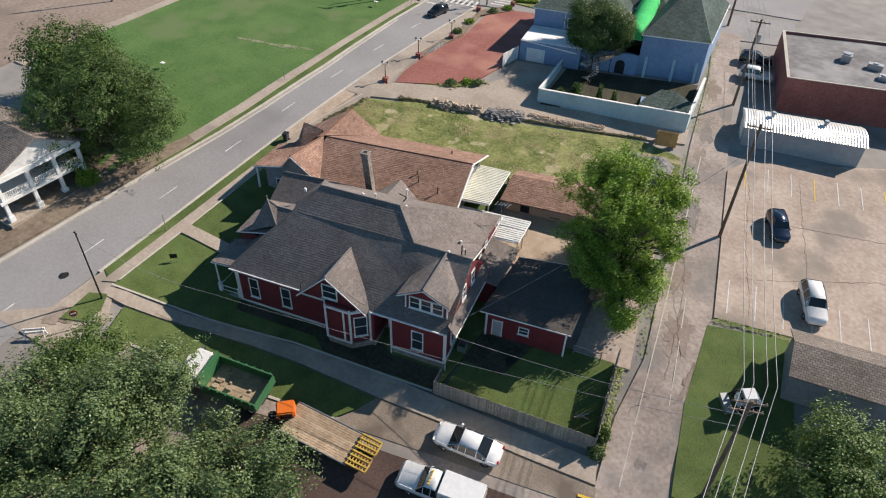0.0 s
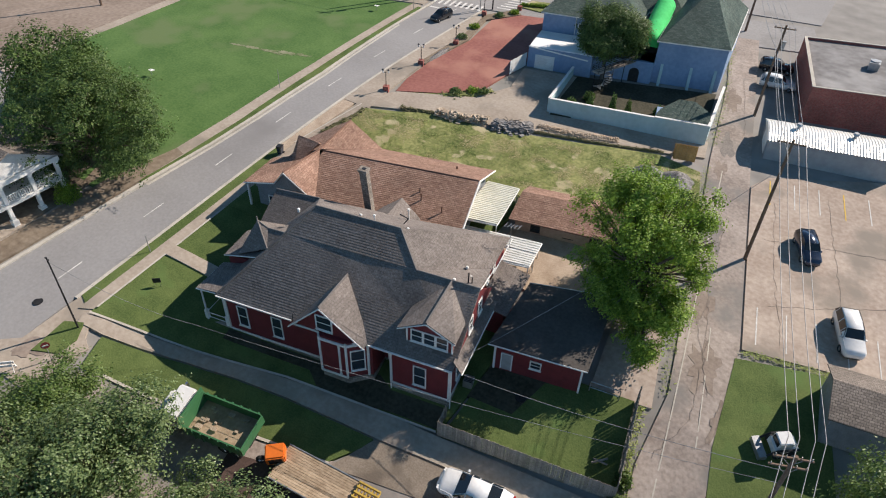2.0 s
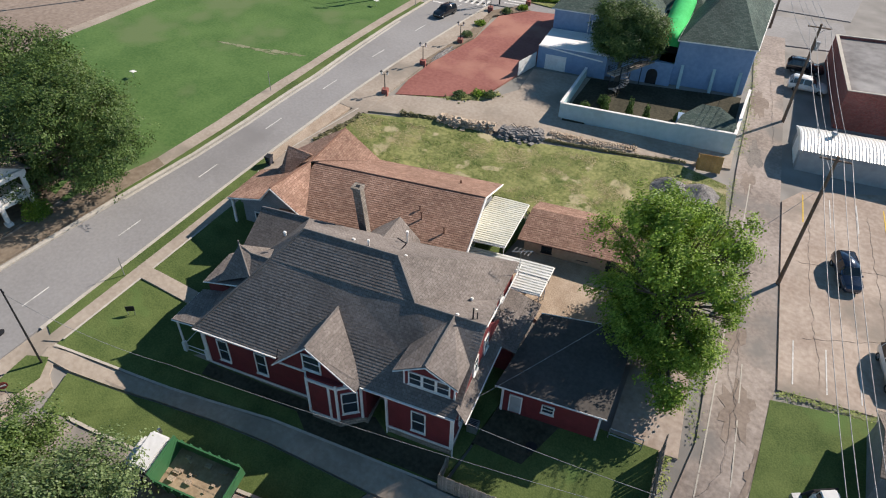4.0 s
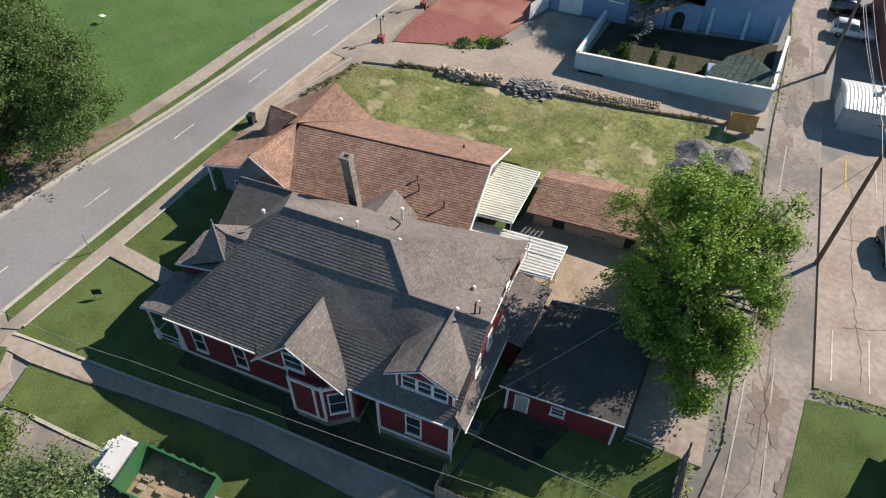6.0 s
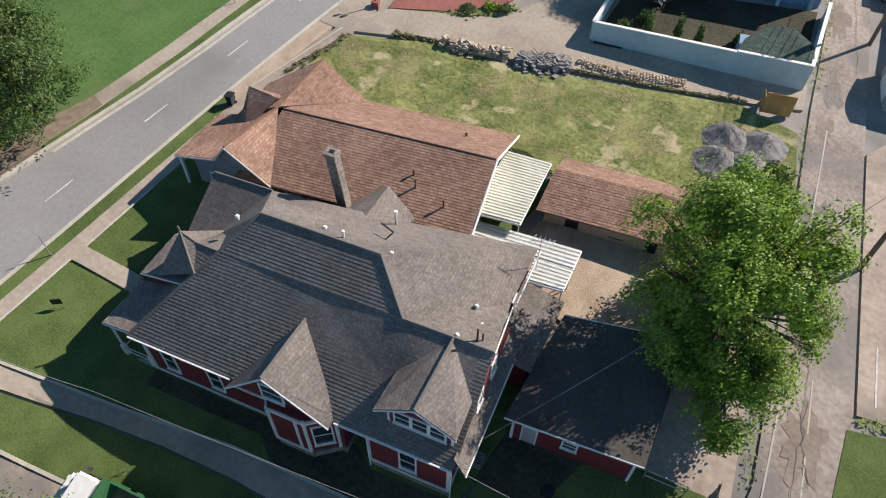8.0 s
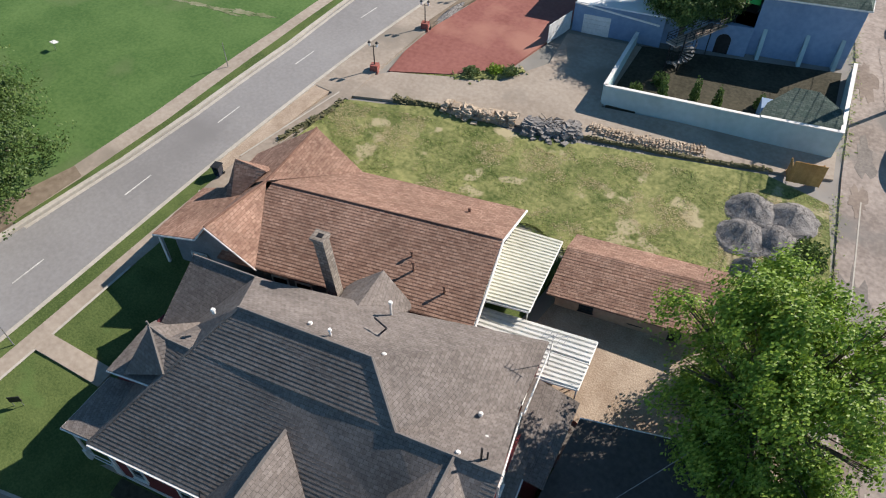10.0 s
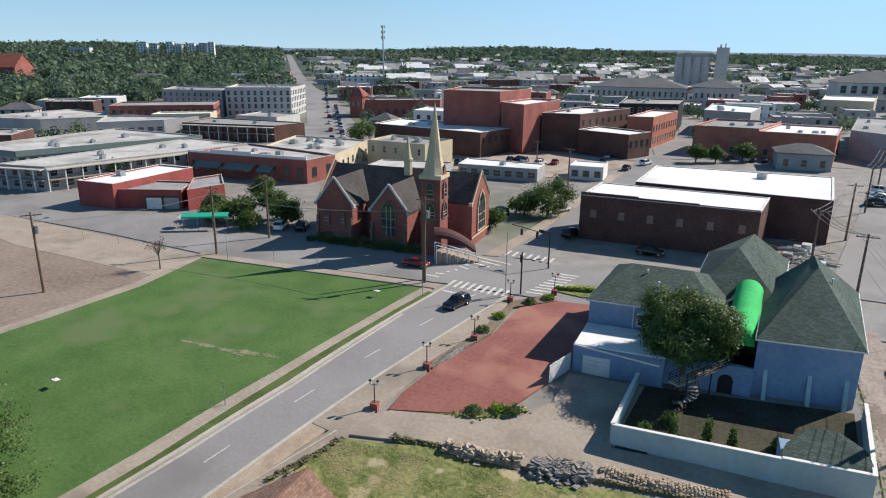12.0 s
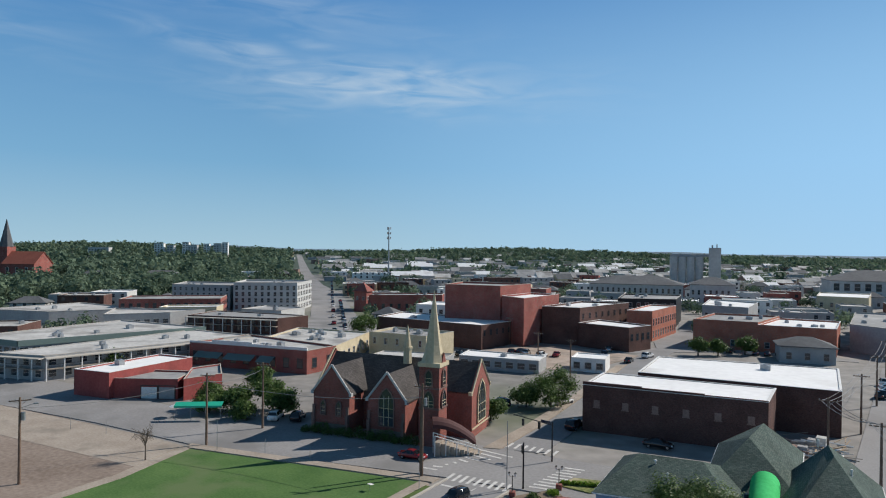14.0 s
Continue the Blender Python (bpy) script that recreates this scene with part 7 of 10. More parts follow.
def dump_truck():
    t = thing("dump_truck", 24.7, 26.0, None, 0, "white-cabbed dump truck with a green steel bed", "truck")
    t.matrix_basis = on_slope(25.2, 26.0, 190, 0.03) @ Matrix.Diagonal((1.12, 1.35, 1.3, 1))
    bm = bmesh.new()
    box(bm, -3.6, 4.0, -0.5, 0.5, 0.65, 0.95)
    part("chassis", bm, BLACK, t)
    bm = bmesh.new()
    box(bm, 2.0, 3.6, -1.15, 1.15, 0.9, 2.7)
    bmesh.ops.bevel(bm, geom=bm.edges[:], offset=0.12, segments=2, affect="EDGES")
    part("cab", bm, CAR_WHITE, t)
    bm = bmesh.new()
    box(bm, 3.5, 4.7, -0.95, 0.95, 0.8, 1.75)
    bmesh.ops.bevel(bm, geom=bm.edges[:], offset=0.18, segments=3, affect="EDGES")
    part("bonnet", bm, CAR_WHITE, t)
    boxes("windscreen", t, [(3.58, 3.63, -0.95, 0.95, 1.8, 2.5)], CARGLASS)
    boxes("side_window", t, [(2.3, 3.3, -1.17, -1.14, 1.8, 2.45)], CARGLASS)
    boxes("side_window", t, [(2.3, 3.3, 1.14, 1.17, 1.8, 2.45)], CARGLASS)
    for nm, b in (("bed_floor", (-3.7, 1.7, -1.25, 1.25, 1.15, 1.27)), ("bed_side", (-3.7, 1.7, -1.32, -1.22, 1.15, 2.25)), ("bed_side", (-3.7, 1.7, 1.22, 1.32, 1.15, 2.25)), ("bed_front", (1.62, 1.74, -1.3, 1.3, 1.15, 2.9)), ("tailgate", (-3.8, -3.7, -1.3, 1.3, 1.2, 2.1))):
        boxes(nm, t, [b], TRUCKGREEN if nm != "bed_floor" else DECKWOOD)
    boxes("cab_guard", t, [(1.6, 1.95, -1.3, 1.3, 2.5, 2.6)], TRUCKGREEN)
    for k in range(7):
        x = -3.5 + k * 0.8
        boxes("bed_rib", t, [(x, x + 0.12, -1.4, -1.31, 1.15, 2.25), (x, x + 0.12, 1.31, 1.4, 1.15, 2.25)], TRUCKGREEN)
    rnd = random.Random(4)
    for _ in range(16):
        x, y = rnd.uniform(-3.2, 1.2), rnd.uniform(-1.0, 1.0)
        s = rnd.uniform(0.08, 0.26)
        boxes("rubble", t, [(x - s, x + s, y - s * 0.6, y + s * 0.6, 1.26, 1.3 + s * 0.7)], PEBBLE)
    for x in (3.7, -1.6, -2.8):
        for s in (-1, 1):
            wheel(t, x, s * 1.05, 0.5, 0.34)
    boxes("mirror", t, [(3.3, 3.45, -1.5, -1.3, 1.9, 2.4), (3.3, 3.45, 1.3, 1.5, 1.9, 2.4)], CHROME)
    return t


dump_truck()


def trailer():
    t = thing("flatbed_trailer", 35.6, 27.2, None, 0, "flatbed trailer with worn plank deck and yellow ramps", "trailer")
    t.matrix_basis = on_slope(36.0, 26.8, 4, 0.03) @ Matrix.Diagonal((0.9, 1.22, 1.15, 1))
    bm = bmesh.new()
    for y in (-1.0, 1.0):
        box(bm, -4.0, 4.0, y - 0.08, y + 0.08, 0.6, 0.86)
    for k in range(9):
        box(bm, -3.9 + k * 0.95, -3.8 + k * 0.95, -1.0, 1.0, 0.66, 0.84)
    part("frame", bm, BLACK, t)
    bm = bmesh.new()
    box(bm, -4.1, 4.1, -0.085, 0.085, 0.87, 0.93)
    first = part("plank", bm, DECKWOOD, t)
    first.matrix_basis = pose(0, -1.22, 0)
    for k in range(1, 14):
        twin(first, t, pose(0.02 * (k % 3), -1.22 + k * 0.188, 0.006 * (k % 2)))
    boxes("side_rail", t, [(-4.1, 4.1, -1.4, -1.32, 0.75, 0.98), (-4.1, 4.1, 1.32, 1.4, 0.75, 0.98)], STEEL)
    for s in (-1, 1):
        y = s * 0.72
        boxes("ramp_rail", t, [(4.1, 6.4, y + q - 0.06, y + q + 0.06, 0.98, 1.26) for q in (-0.55, -0.2, 0.2, 0.55)], RAMPYELLOW)
        boxes("ramp_rung", t, [(4.2 + k * 0.36, 4.3 + k * 0.36, y - 0.49, y + 0.49, 1.0, 1.2) for k in range(7)], RAMPYELLOW)
    boxes("ramp_spring", t, [(4.4, 6.2, -0.1, 0.1, 1.0, 1.12)], BLACK)
    for x in (0.4, 1.5, 2.6):
        for s in (-1, 1):
            wheel(t, x, s * 1.15, 0.38, 0.26)
    boxes("tongue", t, [(-5.6, -4.1, -0.1, 0.1, 0.6, 0.78)], BLACK)
    return t


trailer()


def machine_box():
    m = thing("power_unit", 31.9, 26.6, None, 0, "orange steel machine housing at the trailer's front", "machine")
    m.matrix_basis = on_slope(31.9, 26.6, 40, 0.85) @ Matrix.Diagonal((1.15, 1.3, 1.2, 1))
    bm = bmesh.new()
    box(bm, -0.75, 0.75, -0.55, 0.55, 0, 1.0)
    bmesh.ops.bevel(bm, geom=bm.edges[:], offset=0.09, segments=2, affect="EDGES")
    part("housing", bm, ORANGE, m)
    for k in range(4):
        boxes("louvre", m, [(-0.5, 0.5, -0.58, -0.55, 0.25 + k * 0.15, 0.33 + k * 0.15)], BLACK)
    wheel(m, -1.1, -0.2, 0.4, 0.25)
    return m


machine_box()


# stands for a white jeep-like vehicle; lift arms and bucket are made up
def skid_loader():
    m = thing("skid_loader", 69.3, 50.3, None, 0, "white vehicle shaped as a small loader, its black arms made up", "machine")
    m.matrix_basis = on_slope(69.3, 50.3, 215, 0.03)
    for nm, b, mt in (("body", (-1.1, 1.0, -0.7, 0.7, 0.45, 1.3), CAR_WHITE), ("cab", (-0.5, 0.8, -0.62, 0.62, 1.3, 2.2), CAR_WHITE), ("cab_window", (0.78, 0.83, -0.5, 0.5, 1.4, 2.1), CARGLASS)):
        bm = bmesh.new()
        box(bm, *b)
        if nm != "cab_window":
            bmesh.ops.bevel(bm, geom=bm.edges[:], offset=0.08, segments=2, affect="EDGES")
        part(nm, bm, mt, m)
    for s in (-1, 1):
        bars("lift_arm", m, [((-1.0, s * 0.85, 1.5), (0.9, s * 0.85, 1.45)), ((0.9, s * 0.85, 1.45), (1.7, s * 0.85, 0.5))], BLACK, 0.1)
    boxes("bucket", m, [(1.6, 2.3, -1.0, 1.0, 0.1, 0.7)], STEEL)
    for x in (-0.65, 0.6):
        for s in (-1, 1):
            wheel(m, x, s * 0.85, 0.42, 0.3)
    return m


skid_loader()


# ---- road markings ----
def mark(name, a, b, width, lift, material, label):
    a, b = Vector(a), Vector(b)
    n = max(1, int((b - a).length / 3))
    d = (b - a).normalized()
    s = Vector((-d.y, d.x)) * width / 2
    bm = bmesh.new()
    rows = []
    for k in range(n + 1):
        p = a.lerp(b, k / n)
        rows.append([bm.verts.new((*(p - s), gz(*(p - s)) + lift)), bm.verts.new((*(p + s), gz(*(p + s)) + lift))])
    for r0, r1 in zip(rows, rows[1:]):
        bm.faces.new((r0[0], r1[0], r1[1], r0[1]))
    return tagged(part(name, bm, material), label, "road marking", "road markings", "structure")


for k in range(9):
    y = 17.4 + k * 11.25
    mark("centre_dash", (0.25, y), (0.3, y + 2.9), 0.13, 0.012, MARK, "faded white centre line dash on the street")
for k in range(9):
    x = -5.0 + k * 1.12
    mark("crossing_bar", (x, 110.6 + k * 0.1), (x - 0.35, 113.6 + k * 0.1), 0.5, 0.02, MARK, "white crossing bar across the main street")
    mark("crossing_bar", (x - 6.0, 113.0 + k * 1.55), (x - 6.0 + 2.6 - k * 1.12, 113.4 + k * 1.55), 0.5, 0.02, MARK, "white crossing bar across the cross street")
    mark("crossing_bar", (-8.0 + k * 1.35, 129.6 + k * 0.05), (-8.3 + k * 1.35, 132.4 + k * 0.05), 0.5, 0.02, MARK, "white crossing bar on the far side")
    mark("crossing_bar", (6.0 + 0.1 * k, 115.2 + k * 1.3), (9.0 + 0.1 * k, 115.8 + k * 1.3), 0.5, 0.02, MARK, "white crossing bar beside the corner bed")
mark("stop_line", (-4.4, 108.6), (0.2, 108.9), 0.5, 0.02, MARK, "white stop line at the junction")
for k in range(5):
    mark("turn_arrow", (-24 + k * 0.7, 110.6 + k * 0.2), (-22.2 + k * 0.5, 111.0 + k * 0.15), 0.22, 0.02, MARK, "worn white turn arrow stroke")
# bay lines of the parking lot
for k in range(9):
    a = Vector((64.8 + k * 2.85, 60.3 + k * 0.55))
    mark("bay_line", a, a + Vector((-1.0, 5.0)), 0.12, 0.05, MARK, "faded parking bay line")
for k in range(9):
    a = Vector((61.2 + k * 2.8, 82.6 + k * 0.75))
    mark("bay_line", a, a + Vector((-1.0, 4.8)), 0.12, 0.05, YELLOW if k % 3 == 0 else MARK, "faded parking bay line near the metal building")
mark("alley_joint", (61.9, 37.0), (54.5, 86), 0.12, 0.02, KERB, "pale worn joint along the alley paving")
mark("alley_joint", (63.1, 46.6), (60.4, 60), 0.10, 0.02, KERB, "pale tyre-worn seam in the alley")
for p, q in (((6.5, 27.6), (13.9, 29.9)), ((13.9, 29.9), (27.0, 33.4)), ((27.0, 33.4), (42.4, 36.2))):
    mark("lawn_edge", p, q, 0.22, 0.24, KERB, "thin stone edging of the raised lawn")
mark("lawn_edge", (6.7, 28.4), (6.9, 46.1), 0.2, 0.33, KERB, "thin stone edging beside the footway")
mark("kerb_line", (12.4, 23.9), (35.8, 28.8), 0.28, 0.12, KERB, "pale kerb of the side street")
mark("yellow_kerb", (59.0, 34.3), (61.5, 34.9), 0.25, 0.14, YELLOW, "yellow-painted kerb end")
mark("sand_strip", (5.4, 60.2), (7.2, 72.4), 0.16, 0.16, KERB, "pale kerb edge beside loose gravel")
drape("corner_bed", [(9.0, 117.8), (14, 117.6), (19, 121.4), (17, 124), (10, 122)], 0.15, LOT, "raised corner bed with low planting", category="planting bed")


# ---- poles, wires, lamps, signals, signs ----
def utility_pole(x, y, height, arm_turn, label, arms=1, transformer=False, lamp=False, z=None):
    p = thing("utility_pole", x, y, z, arm_turn, label, "utility pole", "utility poles")
    bm = bmesh.new()
    rod(bm, (0, 0, -0.6), (0, 0, height), 0.22, 0.14, 10)
    part("pole", bm, POLEWOOD, p)
    for k in range(arms):
        zt = height - 0.5 - k * 1.0
        boxes("crossarm", p, [(-1.35, 1.35, 0.12, 0.24, zt - 0.07, zt + 0.07)], POLEWOOD)
        for a in (-1.2, -0.5, 0.5, 1.2):
            bm = bmesh.new()
            rod(bm, (a, 0.18, zt + 0.07), (a, 0.18, zt + 0.28), 0.05, 0.035, 6)
            part("insulator", bm, STEEL, p)
        bars("brace", p, [((-0.8, 0.2, zt), (0, 0.15, zt - 0.8)), ((0.8, 0.2, zt), (0, 0.15, zt - 0.8))], STEEL, 0.025)
    if transformer:
        bm = bmesh.new()
        rod(bm, (0.42, 0, height - 3.2), (0.42, 0, height - 2.1), 0.27, 0.27, 12)
        part("transformer", bm, STEEL, p)
    if lamp:
        bars("lamp_arm", p, [((0, 0, height - 1.5), (1.8, 0, height - 1.0))], STEEL, 0.04)
        boxes("lamp_head", p, [(1.6, 2.2, -0.14, 0.14, height - 1.08, height - 0.93)], STEEL)
    return p


def tube(bm, line, r, n=5):
    """One round skin along a line of points."""
    prev = None
    for k, p in enumerate(line):
        d = (line[min(k + 1, len(line) - 1)] - line[max(k - 1, 0)]).normalized()
        s = Vector((0, 0, 1)).cross(d)
        s = s.normalized() if s.length > 1e-3 else Vector((1, 0, 0))
        t = d.cross(s)
        ring = [bm.verts.new(p + (s * math.cos(i * math.tau / n) + t * math.sin(i * math.tau / n)) * r) for i in range(n)]
        if prev:
            for i in range(n):
                bm.faces.new((prev[i], prev[(i + 1) % n], ring[(i + 1) % n], ring[i]))
        prev = ring


def wire(points, sag, r=0.025, label="slack overhead cable between poles"):
    """A cable hung through points, sagging between them."""
    bm = bmesh.new()
    line = [Vector(points[0])]
    for a, b in zip(points, points[1:]):
        a, b = Vector(a), Vector(b)
        for k in range(1, 13):
            t = k / 12
            line.append(a.lerp(b, t) - Vector((0, 0, sag * 4 * t * (1 - t))))
    tube(bm, line, r)
    ob = part("cable", bm, CABLE)
    return tagged(ob, label, "cable", "overhead cables")


CABLE = surf("weathered_cable", (0.16, 0.16, 0.16), (0.30, 0.30, 0.30), grain=2.0, patch=0.5, rough=0.5, bump=0.0)
utility_pole(60.9, 71.8, 15.2, 10, "tall weathered wooden utility pole beside the alley", 1, False)
utility_pole(54.9, 101.5, 13.0, 10, "wooden utility pole with transformer by the alley", 1, True)
utility_pole(47.0, 131.0, 12.0, 10, "wooden utility pole at the alley's far end", 1)
utility_pole(68.6, 40.2, 13.6, 20, "near wooden utility pole with two crossarms", 2)
utility_pole(-51.7, 74.7, 12.0, 60, "wooden utility pole with transformer on the dirt lot", 1, True, True)
utility_pole(-46.6, 101.2, 12.0, 20, "wooden utility pole at the lawn's corner", 1)
utility_pole(-47.1, 113.6, 12.0, 20, "wooden utility pole beside the parked cars", 1)
utility_pole(-8.6, 109.8, 13.5, 20, "wooden utility pole at the junction", 1, True)
utility_pole(-9.6, 110.9, 12.0, 20, "second wooden pole at the junction", 0)
for dx in (-1.2, -0.5, 0.5, 1.2):
    wire([(68.4 + dx * 0.94, 25.0, 7.0), (68.6 + dx * 0.94, 40.2 + dx * 0.34, 6.3), (60.9 + dx * 0.98, 71.8 + dx * 0.17, 11.0), (54.9 + dx * 0.98, 101.5 + dx * 0.17, 11.6), (47.0 + dx * 0.98, 131.0 + dx * 0.17, 11.8)], 0.7, 0.03)
wire([(60.9, 71.8, 8.0), (41.8, 39.2, -2.2)], 0.8, 0.02, "service drop cable to the red house")
wire([(68.6, 40.2, 2.5), (42.4, 38.9, -2.4)], 0.7, 0.025, "service drop cable over the back yard")
wire([(68.6, 40.2, 1.0), (20.0, 30.0, -1.5), (7.0, 25.8, 3.0)], 0.9, 0.02, "long cable along the side walk")
wire([(60.9, 71.8, 9.5), (54.9, 101.5, 8.5), (47.0, 131.0, 8.0)], 0.9, 0.035, "thick cable along the alley")
wire([(-51.7, 74.7, 10.5), (-46.6, 101.2, 10.6), (-47.1, 113.6, 10.8)], 0.8, 0.04)
wire([(-46.6, 101.2, 10.6), (-8.6, 109.8, 11.5)], 1.2, 0.04)


def post(name, x, y, height, r, material, label, category, head=None):
    p = thing(name, x, y, None, 0, label, category)
    bm = bmesh.new()
    rod(bm, (0, 0, -0.3), (0, 0, height), r, r * 0.7, 8)
    part("post", bm, material, p)
    return p


lp = post("street_pole", 7.0, 25.8, 9.2, 0.10, BLACK, "slim dark steel pole on the corner island", "pole")
bars("top_fitting", lp, [((-0.3, 0, 9.0), (0.3, 0, 9.0))], BLACK, 0.05)


def stop_sign(x, y):
    s = thing("stop_sign", x, y, None, 62, "red octagonal stop sign on a short post", "street sign")
    bars("post", s, [((0, 0.03, -0.2), (0, 0.03, 2.2))], STEEL, 0.04)
    bm = bmesh.new()
    prism(bm, [(0.42 * math.cos(k * math.tau / 8 + math.pi / 8), 0.42 * math.sin(k * math.tau / 8 + math.pi / 8)) for k in range(8)], 0, 0.03)
    o = part("plate", bm, CAR_RED, s)
    o.matrix_basis = pose(0, 0, 2.1, 90)
    boxes("lettering_bar", s, [(-0.26, 0.26, -0.045, -0.032, 2.03, 2.18)], WHITE)
    return s


stop_sign(8.0, 22.1)


def lamp_post(x, y):
    p = thing("street_lamp", x, y, None, 20, "black ornamental lamp post on a brick plinth", "street lamp", "lamp posts along the footway")
    bm = bmesh.new()
    box(bm, -0.4, 0.4, -0.4, 0.4, -0.3, 0.75)
    bmesh.ops.recalc_face_normals(bm, faces=bm.faces)
    slope_uv(bm)
    part("plinth", bm, BRICK, p)
    bm = bmesh.new()
    rod(bm, (0, 0, 0.75), (0, 0, 2.9), 0.07, 0.05, 8)
    rod(bm, (-0.4, 0, 2.75), (0.4, 0, 2.75), 0.03, 0.03, 6)
    part("post", bm, BLACK, p)
    for s in (-0.4, 0.4):
        bm = bmesh.new()
        rod(bm, (s, 0, 2.75), (s, 0, 3.15), 0.10, 0.17, 8)
        part("lantern", bm, LAMPGLASS, p)
        bm = bmesh.new()
        rod(bm, (s, 0, 3.15), (s, 0, 3.35), 0.2, 0.03, 8)
        part("lantern_cap", bm, BLACK, p)
    return p


for x, y in ((7.9, 77.4), (7.7, 87.0), (8.4, 96.3), (5.9, 110.4), (9.9, 116.6)):
    lamp_post(x, y)


def signal_pole(x, y, turn, height, reach, heads, label):
    s = thing("traffic_signal", x, y, None, turn, label, "traffic signal")
    bm = bmesh.new()
    rod(bm, (0, 0, -0.3), (0, 0, height), 0.13, 0.1, 10)
    part("mast", bm, BLACK, s)
    if reach:
        bars("mast_arm", s, [((0, 0, height - 0.5), (reach, 0, height - 0.1))], BLACK, 0.07)
    for hx in heads:
        boxes("signal_head", s, [(hx - 0.17, hx + 0.17, -0.2, 0.05, height - 1.6, height - 0.5)], BLACK)
        for k, mt in enumerate((TAILRED, YELLOWPAINT, TRUCKGREEN)):
            bm = bmesh.new()
            rod(bm, (hx, -0.24, height - 0.72 - k * 0.34), (hx, -0.2, height - 0.72 - k * 0.34), 0.11, 0.11, 10)
            part("signal_lens", bm, mt, s)
    return s


signal_pole(4.0, 127.2, 172, 6.2, 7.5, (2.5, 5.6), "dark traffic signal mast with an arm over the street")
signal_pole(5.7, 114.0, 150, 6.4, 0, (0.3,), "dark traffic signal pole at the crossing")
post("street_pole", 4.0, 112.4, 9.5, 0.08, STEEL, "thin grey steel pole at the crossing", "pole")
sgn = thing("street_name_sign", 2.4, 128.2, 5.6, 172, "blue street name plate hung from the signal arm", "street sign")
boxes("plate", sgn, [(-0.9, 0.9, -0.03, 0.03, 0, 0.4)], CAR_NAVY)
boxes("hanger", sgn, [(-0.05, 0.05, -0.02, 0.02, 0.4, 0.55)], STEEL)
for x, y, h in ((-5.2, 69.3, 2.8), (-42.5, 100.2, 5.0), (-35.3, 103.9, 2.4), (-27.0, 105.6, 2.4), (-66.0, 95.0, 2.2), (-74.0, 93.0, 2.2), (5.1, 36.6, 2.4), (-5.6, 105.0, 2.6)):
    post("sign_post", x, y, h, 0.05, STEEL, "plain steel sign post at the footway edge", "post")
for x, y in ((-22.8, 61.3), (-10.9, 100.9)):
    p = post("marker_post", x, y, 1.2, 0.04, STEEL, "short post with a small white plate on the lawn", "sign")
    planes("plate", p, [[(-0.4, -0.15, 0.95), (0.4, -0.15, 0.95), (0.4, 0.45, 0.9), (-0.4, 0.45, 0.9)]], WHITE, 0.03)
for x, y in ((9.2, 33.9),):
    p = thing("yard_sign", x, y, gz(x, y) + 0.3, 40, "small dark yard sign standing on the lawn", "sign")
    boxes("board", p, [(-0.4, 0.4, -0.03, 0.03, 0.35, 0.95)], BLACK)
    bars("stake", p, [((-0.3, 0, -0.2), (-0.3, 0, 0.4)), ((0.3, 0, -0.2), (0.3, 0, 0.4))], STEEL, 0.025)


# ---- bin, fence, clutter ----
def wheelie_bin(x, y, turn):
    b = thing("wheelie_bin", x, y, gz(x, y) + 0.1, turn, "dark blue plastic wheeled bin at the kerb", "bin")
    bm = bmesh.new()
    lo = [bm.verts.new(p) for p in ((-0.26, -0.3, 0.08), (0.26, -0.3, 0.08), (0.26, 0.3, 0.08), (-0.26, 0.3, 0.08))]
    hi = [bm.verts.new(p) for p in ((-0.34, -0.38, 1.1), (0.34, -0.38, 1.1), (0.34, 0.38, 1.1), (-0.34, 0.38, 1.1))]
    bm.faces.new(lo[::-1])
    bm.faces.new(hi)
    for i in range(4):
        bm.faces.new((lo[i], lo[(i + 1) % 4], hi[(i + 1) % 4], hi[i]))
    part("tub", bm, CAR_NAVY, b)
    boxes("lid", b, [(-0.38, 0.38, -0.44, 0.42, 1.1, 1.18)], BLACK)
    for s in (-1, 1):
        bm = bmesh.new()
        rod(bm, (s * 0.3, 0.32, 0.12), (s * 0.36, 0.32, 0.12), 0.12, 0.12, 10)
        part("bin_wheel", bm, RUBBER, b)
    return b


wheelie_bin(5.5, 57.4, 15)


